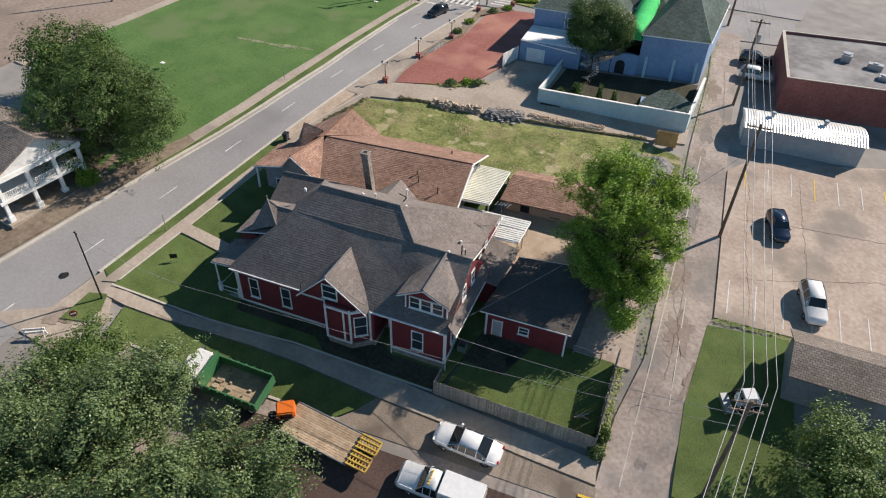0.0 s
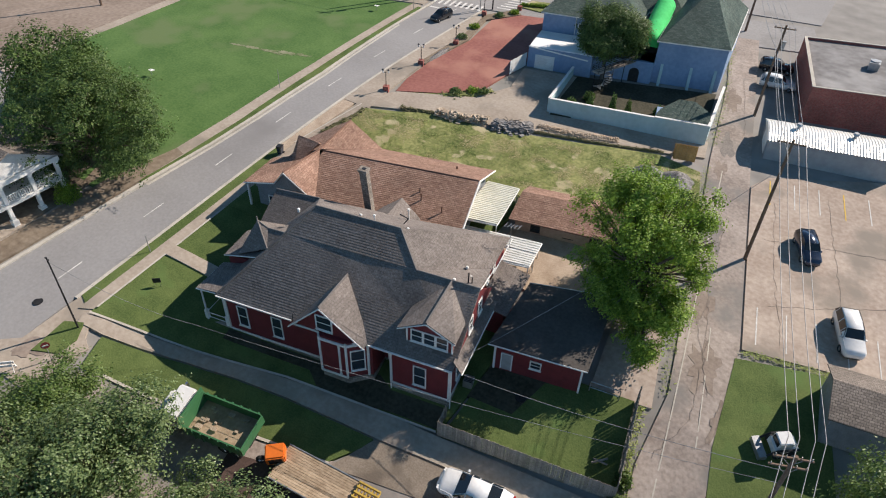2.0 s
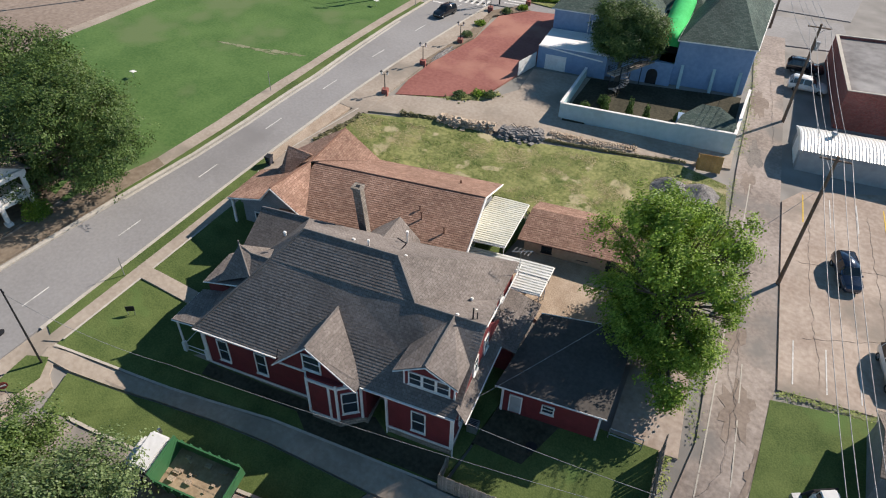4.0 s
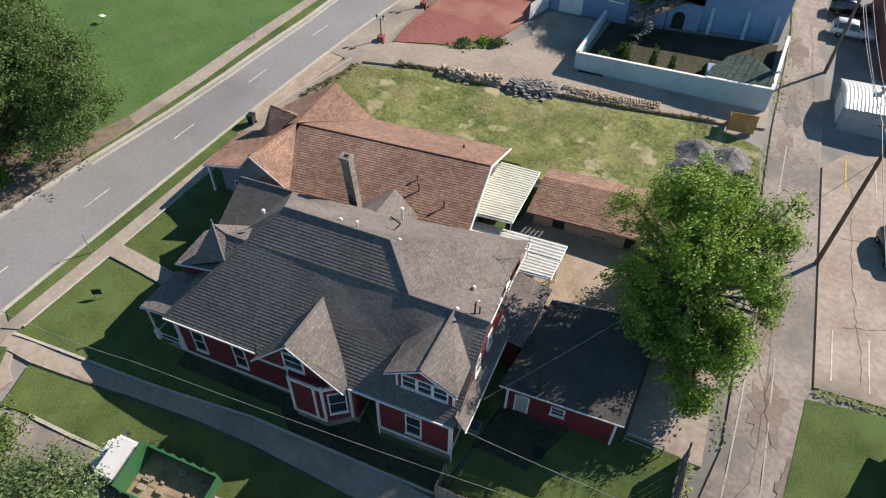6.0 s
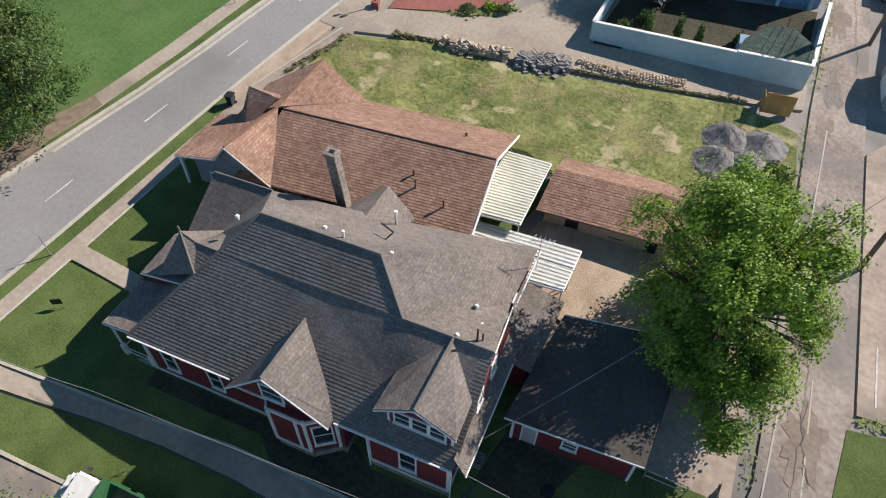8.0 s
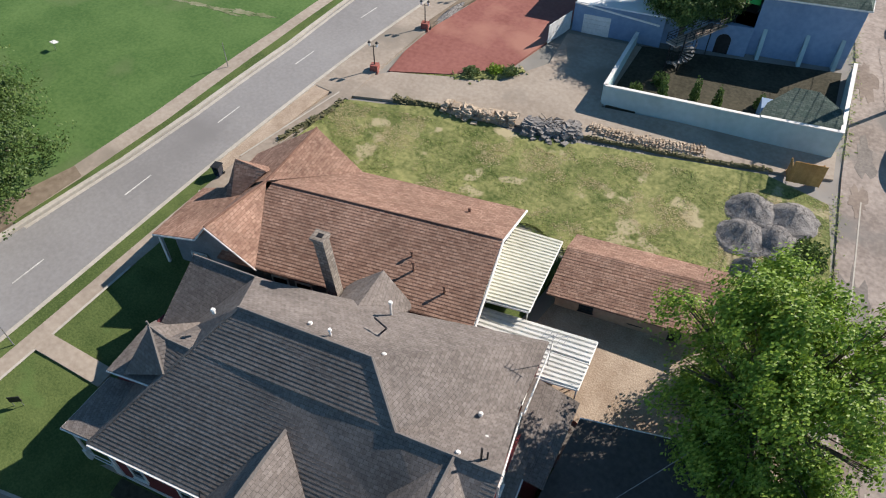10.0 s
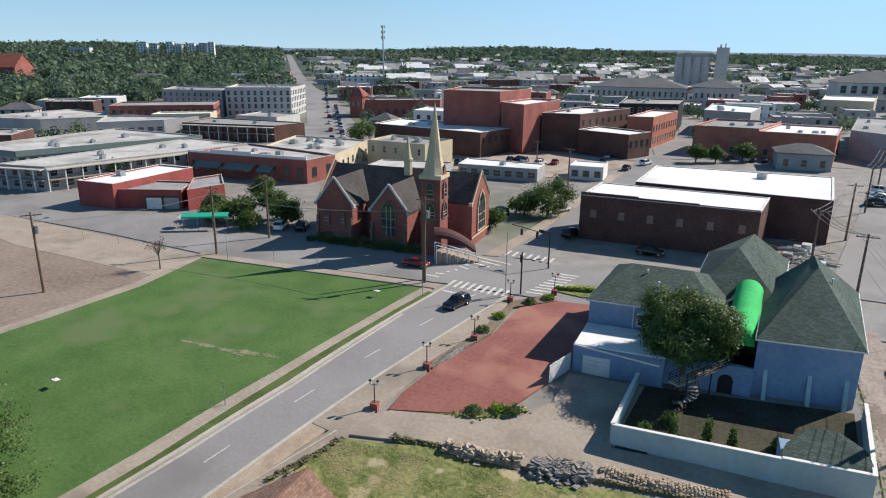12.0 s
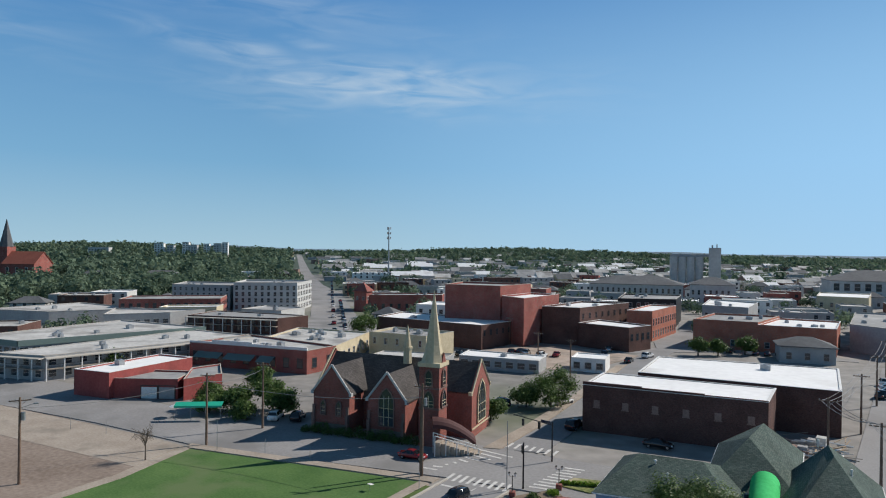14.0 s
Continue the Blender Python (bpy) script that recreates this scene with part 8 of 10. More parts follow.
def board_fence(a, b, height, step, label, material, first_lift=0.1):
    a, b = Vector(a), Vector(b)
    f = thing("fence", a.x, a.y, gz(a.x, a.y), 0, label, "fence")
    n = int((b - a).length / step)
    d = (b - a).normalized()
    ang = math.degrees(math.atan2(d.y, d.x))
    bm = bmesh.new()
    w = step * 0.93
    for v in box(bm, 0, w, -0.012, 0.012, 0, height):
        pass
    board = part("board", bm, material, f)
    rnd = random.Random(int(a.x))
    base = gz(a.x, a.y)
    for k in range(n):
        p = a.lerp(b, k / n)
        m = pose(p.x - a.x, p.y - a.y, gz(p.x, p.y) - base + rnd.uniform(0, 0.05), rnd.uniform(-1, 1), rnd.uniform(-0.6, 0.6), ang)
        if k == 0:
            board.matrix_basis = m
        else:
            twin(board, f, m)
    for k in range(0, n + 1, max(1, int(2.4 / step))):
        p = a.lerp(b, k / n) + Vector((-d.y, d.x)) * 0.09
        z = gz(p.x, p.y) - base
        boxes("fence_post", f, [(p.x - a.x - 0.05, p.x - a.x + 0.05, p.y - a.y - 0.05, p.y - a.y + 0.05, z - 0.3, z + height - 0.1)], material)
    for zr in (0.4, height - 0.35):
        q = Vector((-d.y, d.x)) * 0.045
        bars("fence_rail", f, [((q.x, q.y, zr), (b.x - a.x + q.x, b.y - a.y + q.y, gz(b.x, b.y) - base + zr))], material, 0.045)
    return f


board_fence((42.6, 36.1), (58.6, 38.9), 2.05, 0.16, "grey weathered board fence along the back yard", FENCEWOOD)
board_fence((58.6, 38.9), (57.0, 48.2), 2.6, 0.2, "dark weathered board fence beside the alley", FENCEWOOD)
board_fence((42.3, 37.9), (42.6, 36.1), 1.9, 0.16, "short return of weathered boards at the house corner", FENCEWOOD)


def heap(name, x, y, rx, ry, h, turn, material, label, category, seed, kind=""):
    """A heap of loose stuff: a rough mound with stones in its skin."""
    rnd = random.Random(seed)
    t = thing(name, x, y, gz(x, y) + 0.05, turn, label, category, kind=kind)
    bm = bmesh.new()
    rings, seg = 9, 26
    prev = None
    top = bm.verts.new((0, 0, h * 1.22))
    for i in range(1, rings + 1):
        r = i / rings
        ring = []
        for k in range(seg):
            a = k * math.tau / seg
            w = 1 + 0.18 * noise.noise((math.cos(a) * 1.7 + seed, math.sin(a) * 1.7, r * 2))
            z = h * (0.5 + 0.5 * math.cos(math.pi * r)) * (1 + 0.25 * (1 - r)) + 0.05 * h * noise.noise((math.cos(a) * r * 4 + seed, math.sin(a) * r * 4, 0.3)) - (0.15 if i == rings else 0)
            ring.append(bm.verts.new((math.cos(a) * rx * r * w, math.sin(a) * ry * r * w, z)))
        for k in range(seg):
            j = (k + 1) % seg
            if prev:
                bm.faces.new((prev[k], prev[j], ring[j], ring[k]))
            else:
                bm.faces.new((top, ring[j], ring[k]))
        prev = ring
    part("mound", bm, material, t)
    bm = bmesh.new()
    for _ in range(int(230 * rx * ry) + 200):
        a, r = rnd.uniform(0, math.tau), rnd.random() ** 0.6
        s = rnd.uniform(0.025, 0.06)
        p = Vector((math.cos(a) * rx * r, math.sin(a) * ry * r, h * (0.5 + 0.5 * math.cos(math.pi * r)) * (1 + 0.25 * (1 - r))))
        v = [bm.verts.new(p + Vector((rnd.uniform(-s, s), rnd.uniform(-s, s), rnd.uniform(-s, s) + s * 0.4))) for _ in range(4)]
        for f in ((0, 1, 2), (0, 2, 3), (0, 3, 1), (1, 3, 2)):
            bm.faces.new([v[i] for i in f])
    st = part("gravel", bm, material, t)
    st["kind"] = "stuff"
    return t


heap("gravel_pile", 46.6, 80.0, 2.9, 2.5, 0.85, 20, GRAVEL, "heap of dark grey gravel on the lot", "gravel pile", 1)
heap("gravel_pile", 49.8, 80.8, 2.8, 2.4, 0.78, 50, GRAVEL, "rounded heap of grey gravel beside another", "gravel pile", 2)
heap("gravel_pile", 46.9, 76.7, 2.7, 2.5, 0.85, 10, GRAVEL, "pale grey gravel heap under the tree's edge", "gravel pile", 3)
heap("gravel_pile", 49.4, 77.6, 2.7, 2.4, 0.8, 80, GRAVEL, "grey gravel heap beside three others", "gravel pile", 4)
heap("gravel_pile", 48.3, 73.4, 1.5, 1.3, 0.9, 30, GRAVEL, "small grey gravel heap under the leaves", "gravel pile", 16)


def rubble_bank(line, wide, high, material, label, seed, count, big=0.3):
    """A ragged bank along a line: an uneven ridge of earth with broken lumps on and round it."""
    rnd = random.Random(seed)
    a = Vector(line[0])
    t = thing("rubble_bank", a.x, a.y, gz(a.x, a.y), 0, label, "rubble")
    base = gz(a.x, a.y)
    pts = []
    for p, q in zip(line, line[1:]):
        p, q = Vector(p), Vector(q)
        n = max(2, int((q - p).length / 0.3))
        pts += [(p.lerp(q, k / n), (q - p).normalized()) for k in range(n)]
    bm = bmesh.new()
    prev = None
    for k, (p, d) in enumerate(pts):
        n = Vector((-d.y, d.x))
        end = min(1, k / 4, (len(pts) - 1 - k) / 4)
        ring = []
        for j in range(7):
            v = (j / 3 - 1) * wide * (0.75 + 0.5 * noise.noise((k * 0.21 + seed, j * 0.9, 0)))
            h = high * end * (1 - (j / 3 - 1) ** 2) * (0.8 + 0.9 * noise.noise((k * 0.33, j * 0.8 + seed, 4.0)))
            w = p + n * v
            ring.append(bm.verts.new((w.x - a.x, w.y - a.y, gz(w.x, w.y) - base + (0.08 + max(0.0, h) if 0 < j < 6 else -0.1))))
        if prev:
            for j in range(6):
                bm.faces.new((prev[j], prev[j + 1], ring[j + 1], ring[j]))
        prev = ring
    part("bank", bm, material, t)
    bm = bmesh.new()
    for _ in range(count):
        p, d = rnd.choice(pts)
        v = rnd.gauss(0, 0.5) * wide
        w = p + Vector((-d.y, d.x)) * v
        s = big * rnd.random() ** 2.2 + 0.05
        c = Vector((w.x - a.x, w.y - a.y, gz(w.x, w.y) - base + 0.1 + max(0, high * (1 - (v / wide) ** 2)) * 0.8))
        turn = Matrix.Rotation(rnd.uniform(0, 3), 3, "Z") @ Matrix.Rotation(rnd.uniform(-0.5, 0.5), 3, "X")
        k = box(bm, -s, s, -s * 0.7, s * 0.7, -s * 0.45, s * 0.45)
        for v in k:
            v.co = c + turn @ (v.co * rnd.uniform(0.6, 1.1))
    part("broken_stone", bm, material, t)["kind"] = "stuff"
    return t


rubble_bank([(12.4, 74.6), (15.0, 75.4), (17.5, 76.2)], 0.5, 0.3, WEEDYSOIL, "low weedy bank of broken earth at the drive's edge", 15, 130, 0.16)
rubble_bank([(17.4, 76.2), (21.0, 77.0), (24.4, 78.4)], 0.9, 0.85, TANRUBBLE, "ragged bank of broken tan rubble at the lot's edge", 5, 420, 0.34)
rubble_bank([(25.4, 78.4), (28.2, 79.2), (30.2, 80.4)], 1.3, 0.6, GRAVEL, "pile of brush and broken grey concrete", 6, 420, 0.42)
rubble_bank([(30.6, 81.6), (35.6, 82.5), (41.2, 84.6)], 0.75, 0.28, TANRUBBLE, "long low bank of gravel beside the drive", 7, 700, 0.12)
rubble_bank([(25.0, 78.3), (31.0, 80.2), (40.0, 83.0), (47.0, 85.6)], 0.22, 0.1, WEEDYSOIL, "dark crumbling earth edge under the drive", 8, 260, 0.14)
rubble_bank([(6.9, 63.4), (7.3, 66.0), (8.2, 69.5), (8.3, 71.6)], 0.4, 0.25, WEEDYSOIL, "crumbling earth edge beside the broken footway", 18, 160, 0.16)
rubble_bank([(15.4, 80.9), (18.4, 83.2), (21.0, 86.4)], 0.9, 0.25, LOT, "weedy strip of rough turf beside the red court", 19, 120, 0.12)
rnd = random.Random(77)
br = thing("brush_pile", 27.2, 79.4, gz(27.2, 79.4) + 0.5, 0, "heap of cut dark brush on the rubble", "brush")
for k in range(26):
    a, q = rnd.uniform(0, math.tau), rnd.uniform(0.6, 1.7)
    bars("branch", br, [((rnd.uniform(-1, 1), rnd.uniform(-0.5, 0.5), -0.2), (math.cos(a) * q, math.sin(a) * q * 0.6, rnd.uniform(0.0, 0.6)))], BARK, 0.035, 5)
heap("stone_bed", 8.2, 92.0, 0.7, 4.0, 0.35, -2, GRAVEL, "bed of grey river stones by the street", "planting bed", 9)


def shrub(x, y, r, h, leaf, label, seed, count=900, lift=0.0):
    rnd = random.Random(seed)
    t = thing("shrub", x, y, gz(x, y) + lift, 0, label, "shrub")
    bm = bmesh.new()
    for k in range(6):
        a = k * 1.05
        rod(bm, (0, 0, -0.1), (math.cos(a) * r * 0.5, math.sin(a) * r * 0.5, h * 0.6), 0.03, 0.012, 5)
    part("stem", bm, BARK, t)
    bm = bmesh.new()
    for _ in range(count):
        d = Vector((rnd.gauss(0, 1), rnd.gauss(0, 1), abs(rnd.gauss(0, 1)) * 0.9)).normalized() * (rnd.random() ** 0.35)
        q = 1 + 0.4 * noise.noise(d * 2 + Vector((seed, 0, 0)))
        clump(bm, Vector((d.x * r * q, d.y * r * q, 0.15 + d.z * h * q)), 0.13, rnd)
    part("foliage", bm, leaf, t)
    return t


shrub(-9.4, 37.2, 1.5, 1.7, LEAF_BRIGHT, "round clipped shrub beside the porch columns", 1, 1600)
shrub(52.2, 77.0, 1.6, 1.5, LEAF_DARK, "low dark shrub beside the gravel heaps", 2, 1400)
shrub(58.6, 40.6, 0.9, 1.1, LEAF_DARK, "weedy shrub at the fence corner", 3)
shrub(58.9, 38.6, 0.8, 0.9, LEAF_SILVER, "grey weeds at the fence corner", 4)
for k, (x, y, r, h) in enumerate(((32.2, 88.4, 0.8, 1.6), (34.6, 89.4, 0.5, 2.2), (37.4, 91.0, 0.5, 2.4), (39.6, 91.2, 0.45, 2.2), (33.6, 91.6, 0.9, 1.2), (43.2, 93.4, 0.6, 1.4), (41.6, 90.4, 0.4, 0.8))):
    shrub(x, y, r, h, LEAF_DARK, "dark evergreen shrub in the walled court", 10 + k, 700)
for k, (x, y) in enumerate(((8.0, 99.0), (7.6, 104), (8.6, 111.2), (10.2, 114.0), (16.6, 82.4), (18.6, 84.0), (20.0, 84.6))):
    shrub(x, y, 0.9, 0.6, LEAF_BRIGHT if k % 2 else LEAF_SILVER, "low straggling plants in the stony bed", 30 + k, 500, 0.1)
for k, (x, y) in enumerate(shrub_spots):
    shrub(x, y, 0.9 + 0.25 * (k % 3), 1.1 + 0.3 * (k % 4), LEAF_DARK, "dark clipped shrub against the church wall", 90 + k, 420)
for k in range(12):
    shrub(9.6 + k * 0.72, 118.6 + k * 0.28, 0.45, 0.5, LEAF_BRIGHT, "low yellow-green bedding plant on the corner", 50 + k, 220, 0.1)


def yard_things():
    c = thing("condenser_unit", 42.5, 41.9, None, 10, "grey boxed air conditioner beside the house", "air conditioner")
    boxes("case", c, [(-0.45, 0.45, -0.45, 0.45, 0.1, 0.95)], STEEL)
    boxes("grille", c, [(-0.4, 0.4, -0.4 + k * 0.16, -0.34 + k * 0.16, 0.95, 0.98) for k in range(5)], BLACK)
    t = thing("garden_table", 47.7, 42.5, gz(47.4, 43.3) + 0.16, 20, "dark metal garden table on the grass", "table")
    bm = bmesh.new()
    rod(bm, (0, 0, 0.7), (0, 0, 0.76), 0.5, 0.5, 16)
    part("tabletop", bm, BLACK, t)
    for k in range(4):
        a = k * math.tau / 4 + 0.4
        bars("leg", t, [((0.35 * math.cos(a), 0.35 * math.sin(a), 0), (0.2 * math.cos(a), 0.2 * math.sin(a), 0.7))], BLACK, 0.03)
    r = thing("rack", 54.1, 47.1, None, 8, "pale metal rack standing behind the garage", "rack")
    bars("rack_frame", r, [((-1.4, 0, 0), (-1.4, 0, 1.5)), ((1.4, 0, 0), (1.4, 0, 1.5)), ((-1.4, 0, 1.5), (1.4, 0, 1.5)), ((-1.4, 0, 0.7), (1.4, 0, 0.7))], STEEL, 0.05)
    d = thing("garden_debris", 56.3, 41.1, gz(56.2, 42.0) + 0.14, 30, "pale broken garden timbers leaning by the fence", "debris")
    bars("timber", d, [((-0.7, 0, 0.1), (0.7, 0.2, 0.5)), ((-0.5, 0.4, 0.1), (0.6, -0.3, 0.3))], FENCEWOOD, 0.09)
    bk = thing("barricade", 5.7, 18.9, None, 40, "white A-frame street barricade", "barricade")
    for zz in (0.5, 0.95):
        boxes("barricade_rail", bk, [(-1.1, 1.1, -0.05, 0.05, zz, zz + 0.25)], WHITE)
    for s in (-0.9, 0.9):
        bars("barricade_leg", bk, [((s, -0.4, 0), (s, 0, 1.25)), ((s, 0.4, 0), (s, 0, 1.25))], WHITE, 0.05)
    m = thing("manhole_cover", 1.2, 25.6, gz(1.2, 25.6) + 0.02, 0, "round dark iron cover in the street", "manhole cover")
    bm = bmesh.new()
    rod(bm, (0, 0, -0.05), (0, 0, 0.015), 0.5, 0.5, 20)
    part("lid", bm, BLACK, m)


yard_things()


STREETGREY = surf("worn_grey_asphalt", (0.20, 0.197, 0.197), (0.28, 0.276, 0.276), grain=2.0, patch=0.1, bump=0.15)
TENT = paint("grey_green_canvas", (0.16, 0.22, 0.20), 0.7)


def shop_doors(b, p, q, n):
    """A row of panelled garage doors along a shop front, each in its own frame."""
    p, q, o = Vector(p), Vector(q), b.matrix_basis.translation
    ang = math.degrees(math.atan2((q - p).y, (q - p).x))
    for k in range(n):
        c = p.lerp(q, (k + 0.6) / (n + 0.2))
        m = pose(c.x - o.x, c.y - o.y, -0.05, 0, 0, ang)
        w = (q - p).length / n * 0.4
        bm = bmesh.new()
        for i in range(4):
            box(bm, -w, w, -0.1, -0.02, i * 0.62, i * 0.62 + 0.6)
        part("garage_door", bm, WHITE if k == 0 else GREYWALL, b).matrix_basis = m
        bm = bmesh.new()
        for x0, x1, z0, z1 in ((-w - 0.2, -w, 0, 2.7), (w, w + 0.2, 0, 2.7), (-w - 0.2, w + 0.2, 2.7, 2.9)):
            box(bm, x0, x1, -0.16, -0.01, z0, z1)
        part("door_frame", bm, DARK_BRICK, b).matrix_basis = m


mill = block("warehouse", [(0.7, 147.7), (31.2, 152.6), (30.6, 166.0), (-0.5, 161.5)], 8.3, DARK_BRICK, WHITEROOF, "long dark brick warehouse with a white roof", parapet=0.08)
for u0, u1, up in ((0.0, 0.34, 0.5), (0.34, 0.68, 0.28), (0.68, 1.0, 0.1)):
    p, q, o = Vector((0.7, 147.7)), Vector((31.2, 152.6)), mill.matrix_basis.translation.xy
    a, c, n = p.lerp(q, u0) - o, p.lerp(q, u1) - o, (q - p).orthogonal().normalized() * 0.4
    solid("stepped_parapet", mill, [tuple(a), tuple(c), tuple(c + n), tuple(a + n)], 8.42, 8.3 + up + 0.12, DARK_BRICK, uv=True)
for k in range(6):
    c = Vector((0.7, 147.7)).lerp(Vector((31.2, 152.6)), (k + 0.5) / 6) - mill.matrix_basis.translation.xy
    bm = bmesh.new()
    box(bm, -0.55, 0.55, -0.05, 0.0, 0, 1.3)
    box(bm, -0.68, 0.68, -0.1, 0.0, -0.16, -0.02)
    part("blocked_window", bm, BRICK, mill).matrix_basis = pose(c.x, c.y, 4.4, 0, 0, 9.1)
block("warehouse", [(5.0, 166.5), (40.7, 170.4), (38.7, 197.1), (2.6, 189.3)], 8.3, DARK_BRICK, WHITEROOF, "wide dark brick warehouse with a bright white roof", parapet=0.08, units=1)
block("shop", [(-101.4, 107.6), (-91.3, 109.8), (-95.0, 133.0), (-105.2, 131.0)], 5.6, REDPAINT, WHITEROOF, "red-painted brick corner building with white roof", parapet=0.3, units=1)
front = block("shop", [(-92.5, 110.4), (-79.9, 118.6), (-85.5, 126.3), (-93.6, 122.0)], 4.2, REDPAINT, GREYROOF, "low red-painted brick shop with garage doors", parapet=0.3)
shop_doors(front, (-87.0, 114.0), (-79.9, 118.6), 2)
block("shop", [(-77.8, 118.6), (-76.5, 127.5), (-86.9, 135.1), (-87.9, 127.8)], 4.5, REDPAINT, GREYROOF, "small red brick shop behind trees", parapet=0.3)
block("motel", [(-135.4, 106.2), (-121.9, 111.1), (-113.8, 166.8), (-138.6, 164.7)], 6.0, GREYWALL, DULLROOF, "two-storey motel wing with balconies and weathered pale roof", (0.8, 3.6), (1.6, 1.6), (0, 1), 3.4, 0.2, 4)
wing = block("motel", [(-168.7, 112.8), (-148.0, 116.5), (-137.1, 168.0), (-175.9, 162.3)], 6.6, GREYWALL, DULLROOF, "grey-edged office wing with a row of pale windows", (3.0,), (2.0, 1.8), (0, 1), 2.9, 0.3, 5)
for p, q in (((-168.7, 112.8), (-148.0, 116.5)), ((-148.0, 116.5), (-137.1, 168.0))):
    o, d = wing.matrix_basis.translation, (Vector(q) - Vector(p)).normalized() * 0.3
    f = [(x - o.x + d.y, y - o.y - d.x) for x, y in (p, q)]
    sheet_wall("fascia", wing, [(*f[0], 5.2), (*f[1], 5.2), (*f[1], 6.8), (*f[0], 6.8)], TENT, 0.28)
block("store", [(-266.5, 155.2), (-235.5, 166.3), (-220.9, 199.3), (-269.0, 197.0)], 5.5, GREYWALL, DULLROOF, "low pale store building with weathered pale roof", parapet=0.4, units=3)
block("store", [(-234.5, 195.1), (-205.8, 226.8), (-222.4, 243.3), (-250.1, 210.3)], 9.0, BRICK, GREYROOF, "long red brick two-storey building with window rows", (1.2, 5.0), (1.4, 2.0), (0, 1), 3.2)
# wall greyer than the hotel's white: its shade is in the colour
block("hotel", [(-229.0, 252.5), (-204.5, 272.8), (-220.5, 299.0), (-248.0, 276.0)], 14.5, PALESTONE, GREYROOF, "four-storey white hotel with rows of tall windows", (1.0, 4.4, 7.6, 10.8), (1.3, 2.1), (0, 1), 3.1, 0.8, 3)
block("hotel", [(-262.0, 240.0), (-233.0, 253.6), (-252.0, 276.0), (-281.0, 262.0)], 12.8, GREYWALL, GREYROOF, "grey four-storey hotel wing", (1.0, 4.0, 7.0, 9.8), (1.1, 1.6), (0,), 3.1, 0.6, 3)
block("store", [(-179.6, 191.3), (-143.8, 204.8), (-143.0, 219.8), (-186.0, 209.4)], 6.0, DARK_BRICK, GREYROOF, "dark brick row with balconies and columns", (0.8, 3.4), (1.5, 1.7), (0,), 2.8, 0.3, 2)
block("store", [(-206.5, 196.3), (-191.6, 213.8), (-199.0, 223.1), (-213.4, 204.9)], 7.0, BUFF, WHITEROOF, "yellow-fronted store with a white roof", parapet=0.5)
block("store", [(-195.2, 166.3), (-184.3, 186.8), (-184.9, 203.1), (-216.5, 183.1)], 7.0, GREYWALL, DULLROOF, "grey store with a sloping parapet", (3.0,), (2.0, 1.6), (0,), 3.2)
diner = block("restaurant", [(-114.8, 146.3), (-78.2, 155.3), (-79.0, 167.1), (-116.1, 167.9)], 6.0, BRICK, DULLROOF, "red brick restaurant with stepped white parapet", (1.4,), (1.6, 2.4), (0, 1), 4.0, 0.5, 6)
for u0, u1 in ((0.08, 0.3), (0.34, 0.58), (0.62, 0.74)):
    p, q, o = Vector((-114.8, 146.3)), Vector((-78.2, 155.3)), diner.matrix_basis.translation.xy
    a, c, n = p.lerp(q, u0) - o, p.lerp(q, u1) - o, Vector((0.24, -0.97)) * 2.4
    planes("awning", diner, [[(*(a + n), 2.6), (*(c + n), 2.6), (*c, 3.9), (*a, 3.9)]], TENT, 0.08)
for u0, u1, up in ((0.0, 0.2, 0.5), (0.2, 0.55, 1.1), (0.55, 1.0, 0.7)):
    p, q, o = Vector((-114.8, 146.3)), Vector((-78.2, 155.3)), diner.matrix_basis.translation.xy
    a, c, n = p.lerp(q, u0) - o, p.lerp(q, u1) - o, Vector((-0.24, 0.97)) * 0.4
    solid("stepped_parapet", diner, [tuple(a), tuple(c), tuple(c + n), tuple(a + n)], 6.1, 6.1 + up, WHITE)
block("store", [(-108.4, 168.7), (-79.8, 168.0), (-92.0, 196.6), (-118.3, 190.9)], 5.8, BUFF, DULLROOF, "low store with crowded rooftop units", (1.4,), (1.6, 2.0), (1,), 4.0, 0.4, 12)
block("hall", [(-108.2, 220.0), (-63.8, 220.0), (-61.4, 240.8), (-111.4, 240.0)], 8.0, DARK_BRICK, WHITEROOF, "long dark hall with a white roof", (4.4,), (0.9, 1.8), (1,), 3.0, 0.3, 2)
block("hall", [(-86.7, 190.4), (-66.5, 192.4), (-66.2, 207.0), (-88.1, 204.7)], 7.0, BUFF, GREYROOF, "buff brick two-storey hall", (3.6,), (0.9, 1.8), (0,), 3.5, 0.6, 4)
block("theatre", [(-87.5, 233.9), (-67.4, 239.1), (-66.7, 261.8), (-93.5, 255.5)], 20.0, BRICK, GREYROOF, "tall windowless red brick theatre block", parapet=0.6)
block("theatre", [(-67.0, 239.5), (-55.5, 234.1), (-55.5, 263.0), (-66.5, 262.0)], 16.5, BRICK, WHITEROOF, "red brick theatre annexe with white roof", parapet=0.6)
block("store", [(-54.8, 246.8), (-41.9, 250.1), (-36.2, 285.0), (-53.3, 280.0)], 13.0, DARK_BRICK, WHITEROOF, "dark brick three-storey store with white roof", (5.0, 9.0), (1.0, 1.8), (1,), 4.0, 0.6, 2)
block("store", [(-41.6, 248.4), (-22.7, 244.9), (-19.2, 256.6), (-39.7, 262.8)], 8.0, DARK_BRICK, WHITEROOF, "dark brick store on a street corner with white side", (3.6,), (1.2, 2.2), (1,), 3.0, 0.4)
